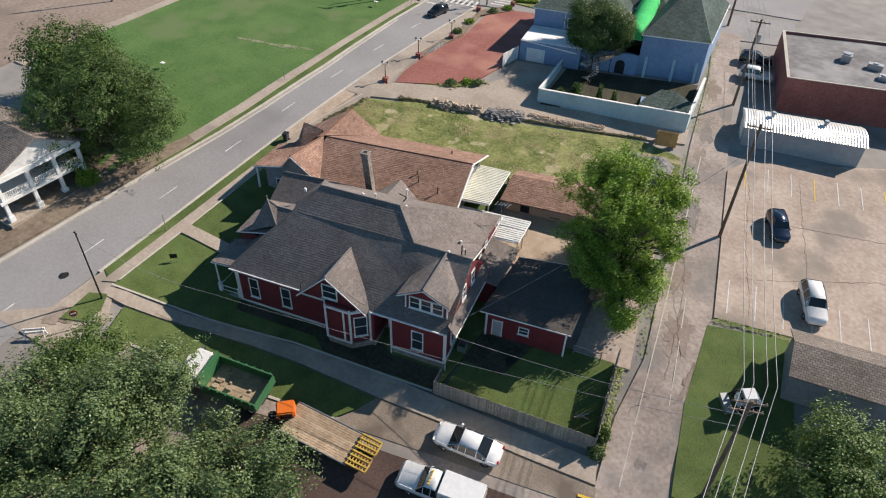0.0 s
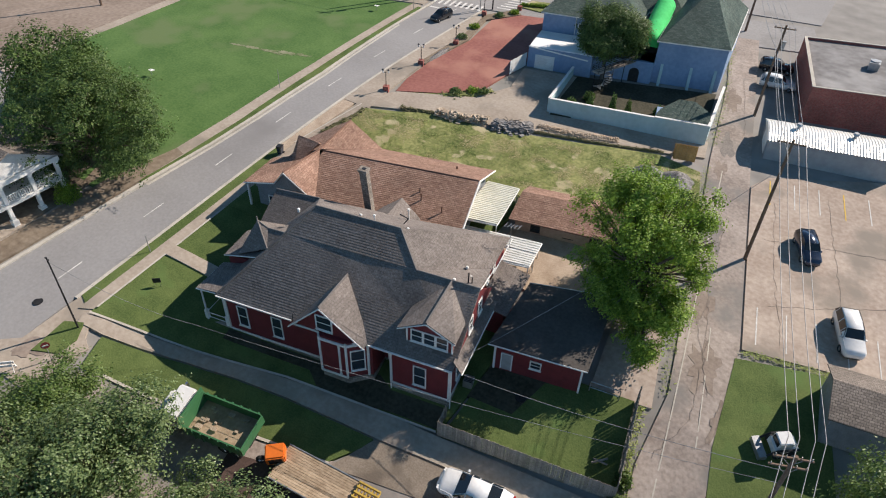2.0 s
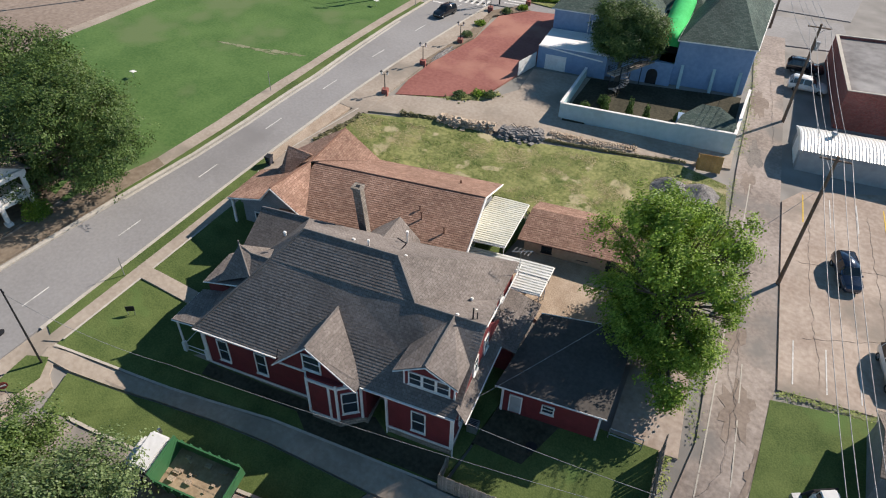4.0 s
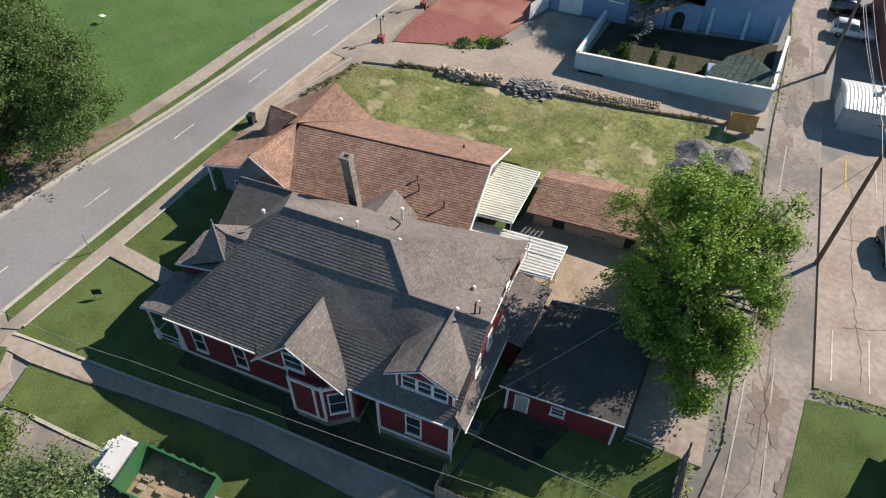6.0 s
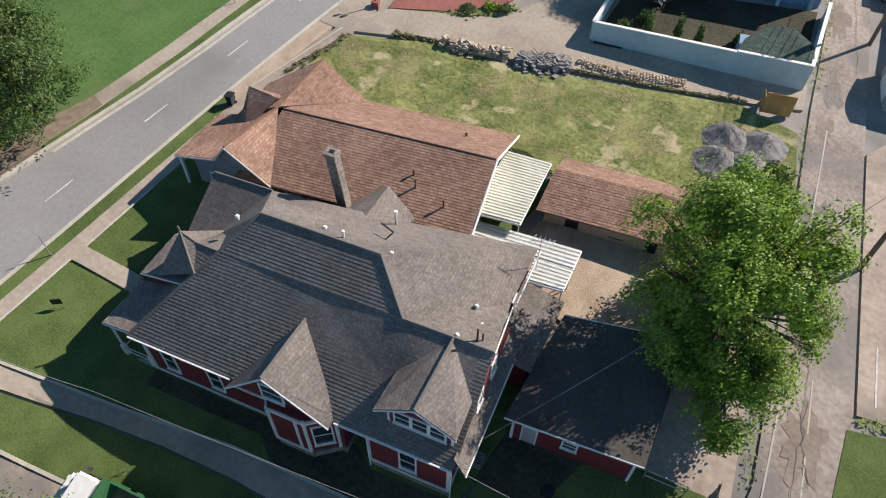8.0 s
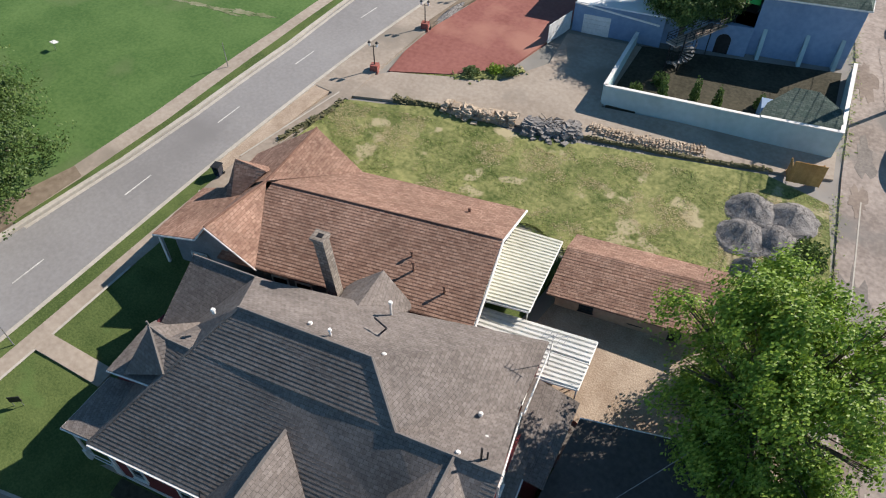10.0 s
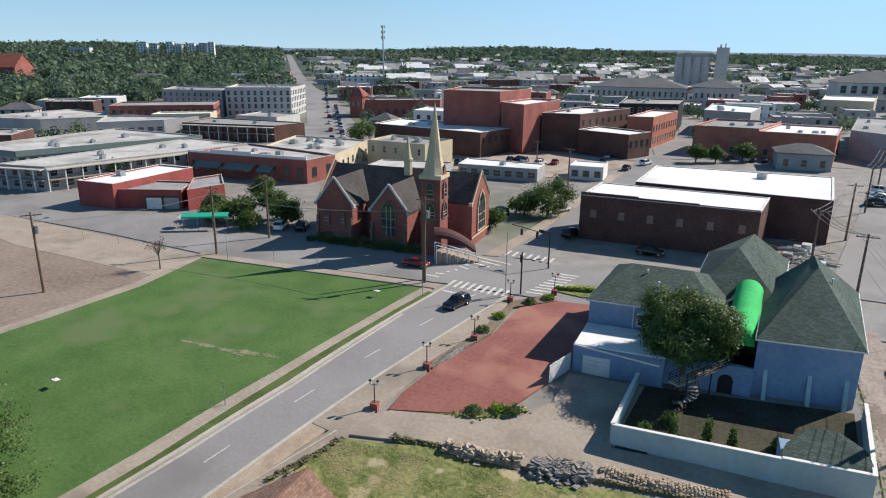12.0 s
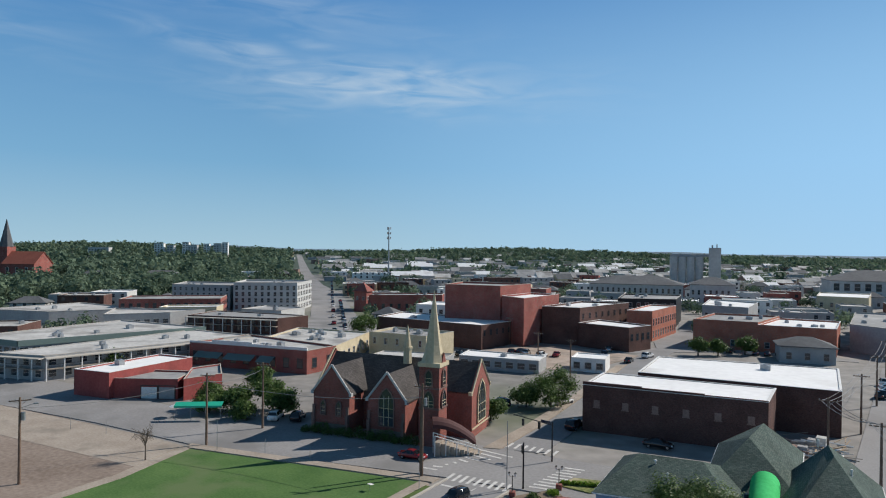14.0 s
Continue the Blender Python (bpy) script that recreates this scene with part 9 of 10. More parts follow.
block("store", [(-33.3, 274.0), (-24.6, 276.6), (-24.6, 309.0), (-34.2, 306.9)], 11.0, ORANGE_BRICK, WHITEROOF, "orange-tan brick corner store with tall windows", (1.2, 5.6), (1.1, 2.4), (1,), 3.2, 0.5)
block("store", [(-9.2, 272.5), (11.0, 275.0), (13.7, 305.5), (-8.1, 301.1)], 9.6, ORANGE_BRICK, GREYROOF, "faded red brick store with painted sign panels", (1.2,), (1.2, 2.0), (0,), 4.5, 0.6, 3)
block("store", [(11.0, 275.0), (33.7, 277.5), (33.1, 307.1), (13.7, 305.5)], 8.8, ORANGE_BRICK, WHITEROOF, "orange-red brick store behind parked cars", (1.2,), (1.4, 1.8), (0,), 5.0, 0.5, 4)
block("store", [(36.4, 296.2), (52.0, 284.9), (54.4, 354.0), (35.9, 352.1)], 9.0, GREYWALL, GREYROOF, "grey concrete store with flat roof", (4.0,), (1.4, 1.6), (3,), 6.0, 0.5, 3)
block("store", [(15.6, 430.1), (38.7, 431.0), (38.9, 473.3), (14.1, 470.1)], 10.5, BUFF, WHITEROOF, "pale brick two-storey store", (1.2, 5.0), (1.4, 2.2), (0,), 4.0, 0.5)
block("store", [(-19.8, 333.0), (-1.1, 331.0), (-2.6, 365.2), (-25.0, 372.9)], 10.0, GREYWALL, WHITEROOF, "grey two-storey store with white roof", (1.2, 5.0), (1.1, 1.8), (0,), 3.5, 0.5, 5)
block("store", [(-52.0, 318.0), (-30.0, 330.0), (-36, 362), (-60, 350)], 12.0, BLACK, GREYROOF, "long dark glass-fronted store", (1.2, 5.0, 8.2), (1.4, 2.0), (0,), 3.5, 0.5, 3)
block("office", [(-69.0, 167.5), (-50.0, 176.5), (-53.0, 187.0), (-72.0, 179.0)], 3.8, GREYWALL, DULLROOF, "low office with a white canopy", (0.9,), (1.6, 1.5), (0,), 4.0, 0.2)


# ---- town trees and garden details ----
def town_tree(x, y, r, h, leaf, label, seed, count=6500, size=0.25):
    return tree(x, y, h, lobed(r, h * 0.36, h * 0.58, 12, seed), leaf, count, size, label, seed, 0.22)


for k, (x, y, r, h) in enumerate(((-60.7, 119.0, 3.4, 6.0), (-55.0, 115.6, 2.2, 3.4), (-64.4, 115.0, 2.4, 4.4), (-50.8, 121.6, 2.8, 6.2), (-67.0, 117.0, 2.6, 5.4), (-56.0, 124.0, 3.2, 7.0), (-70.5, 133.0, 3.0, 6.0))):
    town_tree(x, y, r * 0.82, h * 0.9, LEAF_DARK, "leafy green tree in a shaded garden beside the church", 60 + k)
for k, (x, y, r, h) in enumerate(((-11.7, 160.8, 4.2, 8.0), (-16.0, 158.0, 2.8, 5.0), (-16.4, 143.5, 2.2, 4.5))):
    town_tree(x, y, r, h, LEAF_DARK, "round green street tree behind the church", 70 + k)
for k, (x, y, r, h) in enumerate(((-3.0, 253.0, 1.9, 5.5), (2.2, 257.0, 1.5, 5.0), (9.0, 264.0, 2.0, 6.0), (-107.8, 211.5, 4.4, 10.5), (-121.0, 128.0, 3.0, 5.0))):
    town_tree(x, y, r, h, LEAF_DARK, "young green street tree before a brick store", 80 + k, 4500, 0.3)


def bare_tree(x, y):
    rnd = random.Random(4)
    t = thing("tree", x, y, None, 0, "small bare-branched tree at the lawn's corner", "tree")
    bm = bmesh.new()
    rod(bm, (0, 0, -0.3), (0, 0, 2.6), 0.13, 0.09, 8)
    part("trunk", bm, BARK, t)
    for k in range(34):
        a, s = rnd.uniform(0, math.tau), rnd.uniform(0.5, 2.3)
        bm = bmesh.new()
        p, m, q = Vector((0, 0, rnd.uniform(1.9, 2.6))), Vector((math.cos(a) * s * 0.5, math.sin(a) * s * 0.5, rnd.uniform(3.6, 4.8))), Vector((math.cos(a) * s, math.sin(a) * s, rnd.uniform(3.0, 5.4)))
        tube(bm, [p, m, q], 0.022, 4)
        for _ in range(5):
            j = m.lerp(q, rnd.random())
            tube(bm, [j, j + Vector((rnd.uniform(-0.6, 0.6), rnd.uniform(-0.6, 0.6), rnd.uniform(-0.7, 0.5)))], 0.012, 3)
        part("branch", bm, BARK, t)
    return t


bare_tree(-47.3, 90.7)


def awning_shop():
    a = thing("awning", -61.5, 110.6, 0, 40, "long bright green fabric awning over a terrace", "awning")
    planes("canvas", a, [[(-4.4, -0.9, 2.8), (4.4, -0.9, 2.8), (4.4, 0.6, 3.25), (-4.4, 0.6, 3.25)]], TEAL, 0.06)
    boxes("valance", a, [(-4.4, 4.4, -0.96, -0.91, 2.45, 2.8)], TEAL)
    for x in (-4.2, -1.4, 1.4, 4.2):
        bars("awning_post", a, [((x, -0.8, -0.2), (x, -0.8, 2.8))], STEEL, 0.05)
    u = thing("umbrella", -66.5, 109.2, 0, 0, "white garden umbrella on the terrace", "umbrella")
    bm = bmesh.new()
    rod(bm, (0, 0, 2.1), (0, 0, 2.7), 1.4, 0.05, 8)
    part("canopy", bm, WHITE, u)
    bars("pole", u, [((0, 0, -0.1), (0, 0, 2.2))], STEEL, 0.04)


TEAL = paint("bright_teal_canvas", (0.02, 0.42, 0.27), 0.6)
awning_shop()


def scrap_yard():
    rnd = random.Random(9)
    y = thing("scrap_heap", 37.5, 158.0, None, 0, "heap of timber, pipes and scrap beside the warehouse", "scrap")
    for k in range(46):
        p = Vector((rnd.uniform(-4, 5), rnd.uniform(-6, 7), rnd.uniform(0.2, 1.4)))
        a = rnd.uniform(-0.5, 0.5) + (1.2 if k % 4 == 0 else 0)
        d = Vector((math.cos(a), math.sin(a), rnd.uniform(-0.15, 0.15))) * rnd.uniform(1.0, 2.8)
        bars("timber" if k % 3 else "pipe", y, [(p - d, p + d)], (DECKWOOD, STEEL, FENCEWOOD, WHITE)[k % 4], rnd.uniform(0.06, 0.16))
    for k in range(7):
        x0, y0 = rnd.uniform(-4, 4), rnd.uniform(-6, 6)
        boxes("crate", y, [(x0, x0 + rnd.uniform(0.8, 1.8), y0, y0 + rnd.uniform(0.8, 2.0), -0.2, rnd.uniform(0.7, 1.5))], (GREYWALL, TIN, BRICK)[k % 3])


scrap_yard()
for x, y, h in ((43.5, 176.0, 11.0), (45.5, 204.0, 11.0), (47.0, 236.0, 11.0), (40.2, 146.0, 11.5), (-21.0, 193.0, 10.0), (-62.0, 236.0, 9.5), (-36.0, 205.0, 9.5)):
    utility_pole(x, y, h, 10, "wooden utility pole beside a far street", 1)
for dx in (-1.0, 0.0, 1.0):
    wire([(47.0 + dx, 131.0, 11.8), (40.2 + dx, 146.0, 11.0), (43.5 + dx, 176.0, 10.6), (45.5 + dx, 204.0, 10.6), (47.0 + dx, 236.0, 10.6)], 0.8, 0.035)
COLOURS = (CAR_WHITE, CAR_BLACK, CAR_NAVY, CAR_RED, CHROME)
LOOKS = ("white", "black", "dark blue", "dark red", "silver grey")
far_cars = [(10 + 5.2 * k, 266 + 0.9 * k, 95) for k in range(5)] + [(-52 + 4.6 * k, 219 + 1.2 * k, 104) for k in range(4)] + [(48 + (k % 2) * 4.6, 214 + 6 * (k // 2), 8) for k in range(8)]
far_cars += [(-24 - 2.6 * k, 222 + 11 * k, 110) for k in range(5)] + [(-262 + 5 * k, 158 + 3.2 * k, 20) for k in range(5)] + [(-122 - 9.5 * k, 219 + 10 * k, 134) for k in range(12)] + [(-131 - 19 * k, 222 + 20 * k, 134) for k in range(14)]
for k, (x, y, a) in enumerate(far_cars):
    c = (k * 7 + k // 3) % 5
    vehicle("suv" if k % 3 == 0 else "sedan", x, y, a, 4.9, COLOURS[c], LOOKS[c] + " car parked in the town streets")

# far streets
drape("far_road", [(-66, 214), (-92, 208), (-140, 250), (-208, 316), (-276, 384), (-358, 450), (-511, 590), (-800, 861), (-1332, 1360), (-1340, 1354), (-808, 853), (-520, 581), (-370, 440), (-292, 368), (-239, 318), (-180, 258), (-146, 216), (-124, 204), (-80, 190)], -0.02, OLDASPHALT, "long straight asphalt street running to the horizon", cell=40)
drape("car_park", [(-60, 196), (-22, 203), (-18, 240), (-40, 244), (-62, 238)], -0.02, LOTSLAB, "sunlit car park between brick stores", category="parking")
drape("car_park", [(43, 140), (58, 142), (62, 260), (46, 262)], -0.02, ASPHALT, "grey asphalt car park and street beyond the alley", category="parking")
drape("town_street", [(-5.5, 128), (-6.5, 145), (-9, 168), (-12, 195), (-15.5, 222), (-18.5, 243), (-17.5, 258), (-23.5, 275), (-23.5, 310), (-34, 350), (-26, 350), (-9.5, 305), (-10.5, 272), (-11, 250), (-9, 225), (-5, 195), (-2, 165), (0, 145), (1, 131)], -0.01, STREETGREY, "sunlit grey street running between church and warehouses", cell=20)
drape("pavement", [(-8.4, 127), (-9.2, 145), (-11.6, 168), (-14.6, 195), (-17.6, 218), (-15.7, 222), (-12.2, 195), (-9.2, 168), (-6.7, 145), (-5.7, 128)], 0.08, CONCRETE, "pale concrete pavement along the town street", cell=20)
drape("far_street", [(-2, 262), (40, 270), (40, 276), (-12, 268), (-40, 236), (-36, 232)], -0.03, ASPHALT, "grey street with parked cars before brick stores")


# ---- landmark buildings farther off ----
def cell_tower(x, y, h):
    t = thing("cell_tower", x, y, 0, 0, "tall slender steel mast with aerial panels", "tower")
    bm = bmesh.new()
    rod(bm, (0, 0, -1), (0, 0, h), 0.9, 0.45, 10)
    part("mast", bm, STEEL, t)
    for z in (h - 1.0, h - 5.5, h - 10):
        for k in range(3):
            a = k * math.tau / 3 + 0.4
            bars("bracket", t, [((0, 0, z), (1.6 * math.cos(a), 1.6 * math.sin(a), z))], STEEL, 0.12)
            boxes("aerial_panel", t, [(1.7 * math.cos(a) - 0.3, 1.7 * math.cos(a) + 0.3, 1.7 * math.sin(a) - 0.3, 1.7 * math.sin(a) + 0.3, z - 1.2, z + 1.2)], GREYWALL)


cell_tower(-342, 520, 52)


def grain_elevator():
    g = thing("grain_elevator", -85, 600, 0, 14, "pale concrete grain elevator with tall round silos", "silo")
    for k in range(4):
        bm = bmesh.new()
        rod(bm, (-17 + 6.6 * k, 0, -1), (-17 + 6.6 * k, 0, 28.5), 3.2, 3.2, 16)
        part("silo", bm, PALESTONE, g)
    boxes("head_house", g, [(10, 19, -5, 5, -1, 36)], PALESTONE)
    boxes("gallery", g, [(-20, 10, -1.5, 1.5, 28.5, 30.6)], GREYWALL)
    boxes("head_vent", g, [(12, 13.2, -1, 1, 36, 38.2), (15.6, 16.4, -1, 1, 36, 39)], STEEL)


SLATEGREY = surf("grey_slate_roof", (0.10, 0.105, 0.11), (0.16, 0.165, 0.17), grain=0.8, patch=0.1, bump=0.1)
ROOFTONES = (GREYROOF, WHITEROOF, SLATEGREY, GREYROOF)
grain_elevator()


def hipped(name, x, y, turn, w, d, h, rise, wall, roof, label, rows=(), step=4.0, win=(1.4, 2.0)):
    """A long building with a hipped roof, window rows and eaves."""
    b = thing(name, x, y, 0, turn, label, "building")
    solid("wall", b, [(-w / 2, -d / 2), (w / 2, -d / 2), (w / 2, d / 2), (-w / 2, d / 2)], -1.0, h, wall, uv=True)
    o, k = 0.7, min(w, d) / 2
    q = [(-w / 2 - o, -d / 2 - o, h), (w / 2 + o, -d / 2 - o, h), (w / 2 + o, d / 2 + o, h), (-w / 2 - o, d / 2 + o, h)]
    r0, r1 = (-w / 2 + k, 0, h + rise), (w / 2 - k, 0, h + rise)
    for f in ([q[0], q[1], r1, r0], [q[1], q[2], r1], [q[2], q[3], r0, r1], [q[3], q[0], r0]):
        planes("roof", b, [f], roof, 0.3)
    for z in rows:
        for i in range(int(w / step)):
            far_window(b, pose(-w / 2 + (i + 0.5) * step, -d / 2 - 0.02, z), *win, GREYWALL)
        for i in range(int(d / step)):
            far_window(b, pose(w / 2 + 0.02, -d / 2 + (i + 0.5) * step, z, 0, 0, 90), *win, GREYWALL)
    return b


hipped("courthouse", -92, 470, 14, 58, 30, 11.5, 5.0, PALESTONE, SLATEGREY, "long pale stone hall with a grey hipped roof", (1.4, 6.2), 3.4, (1.2, 2.8))
hipped("courthouse", -46, 476, 14, 26, 22, 12.5, 4.5, PALESTONE, SLATEGREY, "square stone wing with a grey hipped roof", (1.4, 6.2), 3.4, (1.2, 2.8))
hipped("civic_hall", 52, 566, 14, 84, 34, 15.0, 6.5, PALESTONE, SLATEGREY, "broad stone civic hall with columns and grey roof", (2.0, 8.4), 6.0, (3.2, 4.6))
hipped("house", 26, 263, 14, 15, 11, 5.0, 2.4, GREYWALL, SLATEGREY, "small grey gabled hall behind parked cars", (1.0,), 5.0)
hipped("house", -500, 390, 40, 34, 16, 6.0, 4.0, WHITE, SLATEGREY, "white gabled house among the trees", (1.2,), 5.0)
hipped("house", -530, 345, 40, 22, 12, 6.0, 4.0, WHITE, SLATEGREY, "white gabled house on a wooded slope", (1.2,), 5.0)
hipped("house", -470, 420, 40, 26, 14, 5.0, 4.0, GREYWALL, SLATEGREY, "grey-roofed house among the trees", (1.2,), 5.0)
block("store", [(-182, 292), (-148, 322), (-156, 336), (-192, 306)], 8.5, BRICK, GREYROOF, "long low red-brown brick store with corner turret", (1.4,), (1.4, 2.4), (0,), 4.0, 0.6, 4)
hipped("turret", -180, 296, 14, 7, 7, 10.5, 4.5, BRICK, BRICK, "red brick corner turret with a pyramid roof", (6.0,), 3.5, (1.0, 1.6))
block("store", [(-264, 372), (-247, 388), (-258, 402), (-276, 386)], 8.0, BUFF, WHITEROOF, "cream store with a white roof by the long street", (1.4, 4.6), (1.4, 1.6), (0,), 4.0, 0.4, 3)
block("store", [(-366, 497), (-338, 522), (-356, 540), (-384, 516)], 9.0, WHITE, WHITEROOF, "long white three-storey building with window rows", (1.2, 4.6, 7.8), (1.6, 1.6), (0,), 5.0, 0.4, 5)
block("store", [(6, 378), (24, 390), (18, 402), (0, 392)], 6.5, GREYWALL, GREYROOF, "weathered stone store with dark upper windows", (1.2, 3.8), (1.2, 1.6), (0,), 3.6, 0.5)
block("store", [(17, 465), (38, 473), (34, 490), (12, 482)], 8.0, PALESTONE, WHITEROOF, "pale stone store with a light parapet", (1.4, 5.0), (1.6, 2.4), (0,), 4.5, 0.5)
block("shop", [(-52, 188), (-30, 193), (-32, 202), (-55, 198)], 3.4, GREYWALL, WHITEROOF, "low office with glass front and flat white roof", (0.8,), (2.0, 1.6), (0,), 3.0, 0.2, 1)
block("shop", [(-25, 203), (-16, 205), (-18, 214), (-27, 212)], 3.6, WHITE, WHITEROOF, "small white canopy building on the car park", (0.8,), (1.6, 1.6), (0,), 3.0, 0.2)


def red_church():
    c = thing("church", -566, 303, 4, 30, "red brick church with a tall dark spire", "church")
    solid("wall", c, [(-8, -9), (14, -9), (14, 9), (-8, 9)], -6, 9, BRICK, uv=True)
    planes("roof", c, [[(-8, -9.5, 9), (14.5, -9.5, 9), (14.5, 0, 17), (-8, 0, 17)], [(-8, 9.5, 9), (14.5, 9.5, 9), (14.5, 0, 17), (-8, 0, 17)]], ROOF_TILE, 0.3)
    sheet_wall("gable", c, [(14, -9, 9), (14, 9, 9), (14, 0, 16.8)], BRICK, 0.4)
    solid("tower", c, [(-15, -4), (-8, -4), (-8, 4), (-15, 4)], -6, 20, BRICK, uv=True)
    bm = bmesh.new()
    rod(bm, (-11.5, 0, 20), (-11.5, 0, 38), 4.2, 0.15, 8)
    part("spire", bm, SLATEGREY, c)
    for k in range(3):
        window(c, pose(-4 + 6.4 * k, -9.05, 2.2), 1.6, 4.6, WHITE)
    c.scale = (1.3, 1.3, 1.3)


ROOF_TILE = surf("red_tile_roof", (0.26, 0.08, 0.055), (0.36, 0.12, 0.08), grain=1.0, patch=0.2, bump=0.1)
red_church()
for x, y, w, d, h, tone in ((-1043, 742, 16, 12, 22, 0), (-1030, 756, 12, 12, 19, 1), (-1017, 778, 11, 11, 25, 0), (-1008, 786, 16, 12, 20, 1), (-995, 806, 10, 11, 23, 0), (-984, 822, 14, 14, 24, 1), (-976, 832, 10, 10, 26, 0), (-1092, 660, 34, 16, 15, 1)):
    b = thing("tower_block", x, y, gz(x, y), 40, "pale distant tower block above the trees", "building", "distant tower blocks")
    solid("wall", b, [(-w / 2, -d / 2), (w / 2, -d / 2), (w / 2, d / 2), (-w / 2, d / 2)], -4, h, (WHITE, PALESTONE)[tone])
    solid("roof", b, [(-w / 2 - 0.3, -d / 2 - 0.3), (w / 2 + 0.3, -d / 2 - 0.3), (w / 2 + 0.3, d / 2 + 0.3), (-w / 2 - 0.3, d / 2 + 0.3)], h, h + 0.5, GREYROOF)
    for z in range(2, int(h) - 2, 4):
        for k in range(int(w / 5)):
            far_window(b, pose(-w / 2 + (k + 0.5) * 5, -d / 2 - 0.02, z), 2.6, 2.0, GREYWALL)

# ---- far town: lesser roofs between the landmarks, on the town's street grid ----
TAKEN = [(-185, 300, 50), (-205, 310, 40), (-370, 505, 55), (-92, 470, 60), (-46, 476, 40), (52, 566, 70), (-85, 600, 45), (-500, 390, 40), (-530, 345, 40), (-342, 520, 15), (10, 390, 30), (25, 475, 30), (-222, 270, 55), (-255, 240, 45), (-24, 352, 45), (-45, 340, 45), (28, 450, 40), (45, 320, 45), (10, 290, 45), (-72, 250, 45), (-30, 290, 45), (-556, 303, 60), (-250, 180, 60), (-165, 205, 45), (-200, 200, 45), (-228, 219, 40)]


def on_far_road(x, y, m):
    for (ax, ay), (bx, by) in (((-92, 206), (-160, 254)), ((-160, 254), (-284, 376)), ((-284, 376), (-517, 585)), ((-517, 585), (-804, 857)), ((-804, 857), (-1336, 1357)), ((-10, 230), (-65, 330)), ((-12, 262), (40, 272))):
        dx, dy = bx - ax, by - ay
        t = min(1, max(0, ((x - ax) * dx + (y - ay) * dy) / (dx * dx + dy * dy)))
        if math.hypot(x - ax - t * dx, y - ay - t * dy) < m:
            return True
    return False


def clear(x, y, m):
    return not on_far_road(x, y, m + 12) and all(math.hypot(x - a, y - b) > r * 0.62 + m for a, b, r in TAKEN)


rnd = random.Random(21)
walls = (BUFF, GREYWALL, BRICK, WHITE, PALESTONE, DARK_BRICK)
looks = ("cream", "grey", "red brick", "white", "pale stone", "dark brick")
made = 0
while made < 150:
    d, a = 285 + 420 * rnd.random() ** 1.1, radians(rnd.uniform(-2, 68))
    x, y = 47 - d * math.sin(a), 31 + d * math.cos(a)
    w, l, h = rnd.uniform(12, 30), rnd.uniform(10, 20), rnd.choice((4.2, 5.0, 6.0, 7.5, 8.5))
    if a > radians(50) and d > 420 or not clear(x, y, max(w, l) * 0.55):
        continue
    TAKEN.append((x, y, max(w, l)))
    t = radians(14 if x > -200 else 44)
    c, s = math.cos(t), math.sin(t)
    pts = [(x + u * c - v * s, y + u * s + v * c) for u, v in ((-w / 2, -l / 2), (w / 2, -l / 2), (w / 2, l / 2), (-w / 2, l / 2))]
    k = rnd.randrange(6)
    if made % 4 == 3:
        hipped("house", x, y, math.degrees(t), w * 0.8, l * 0.8, h * 0.8, 3.0, walls[k], SLATEGREY, looks[k] + " hip-roofed town building among others", (1.2,), 4.5)
    else:
        block("store", pts, h, walls[k], ROOFTONES[rnd.randrange(4)] if made % 2 else (WHITEROOF, DULLROOF, DULLROOF)[made % 3], looks[k] + " flat-roofed town building among others", (1.3,) if h < 7 else (1.3, 4.8), (1.5, 1.7), (0,), 4.5, 0.4, rnd.randrange(3))
    made += 1


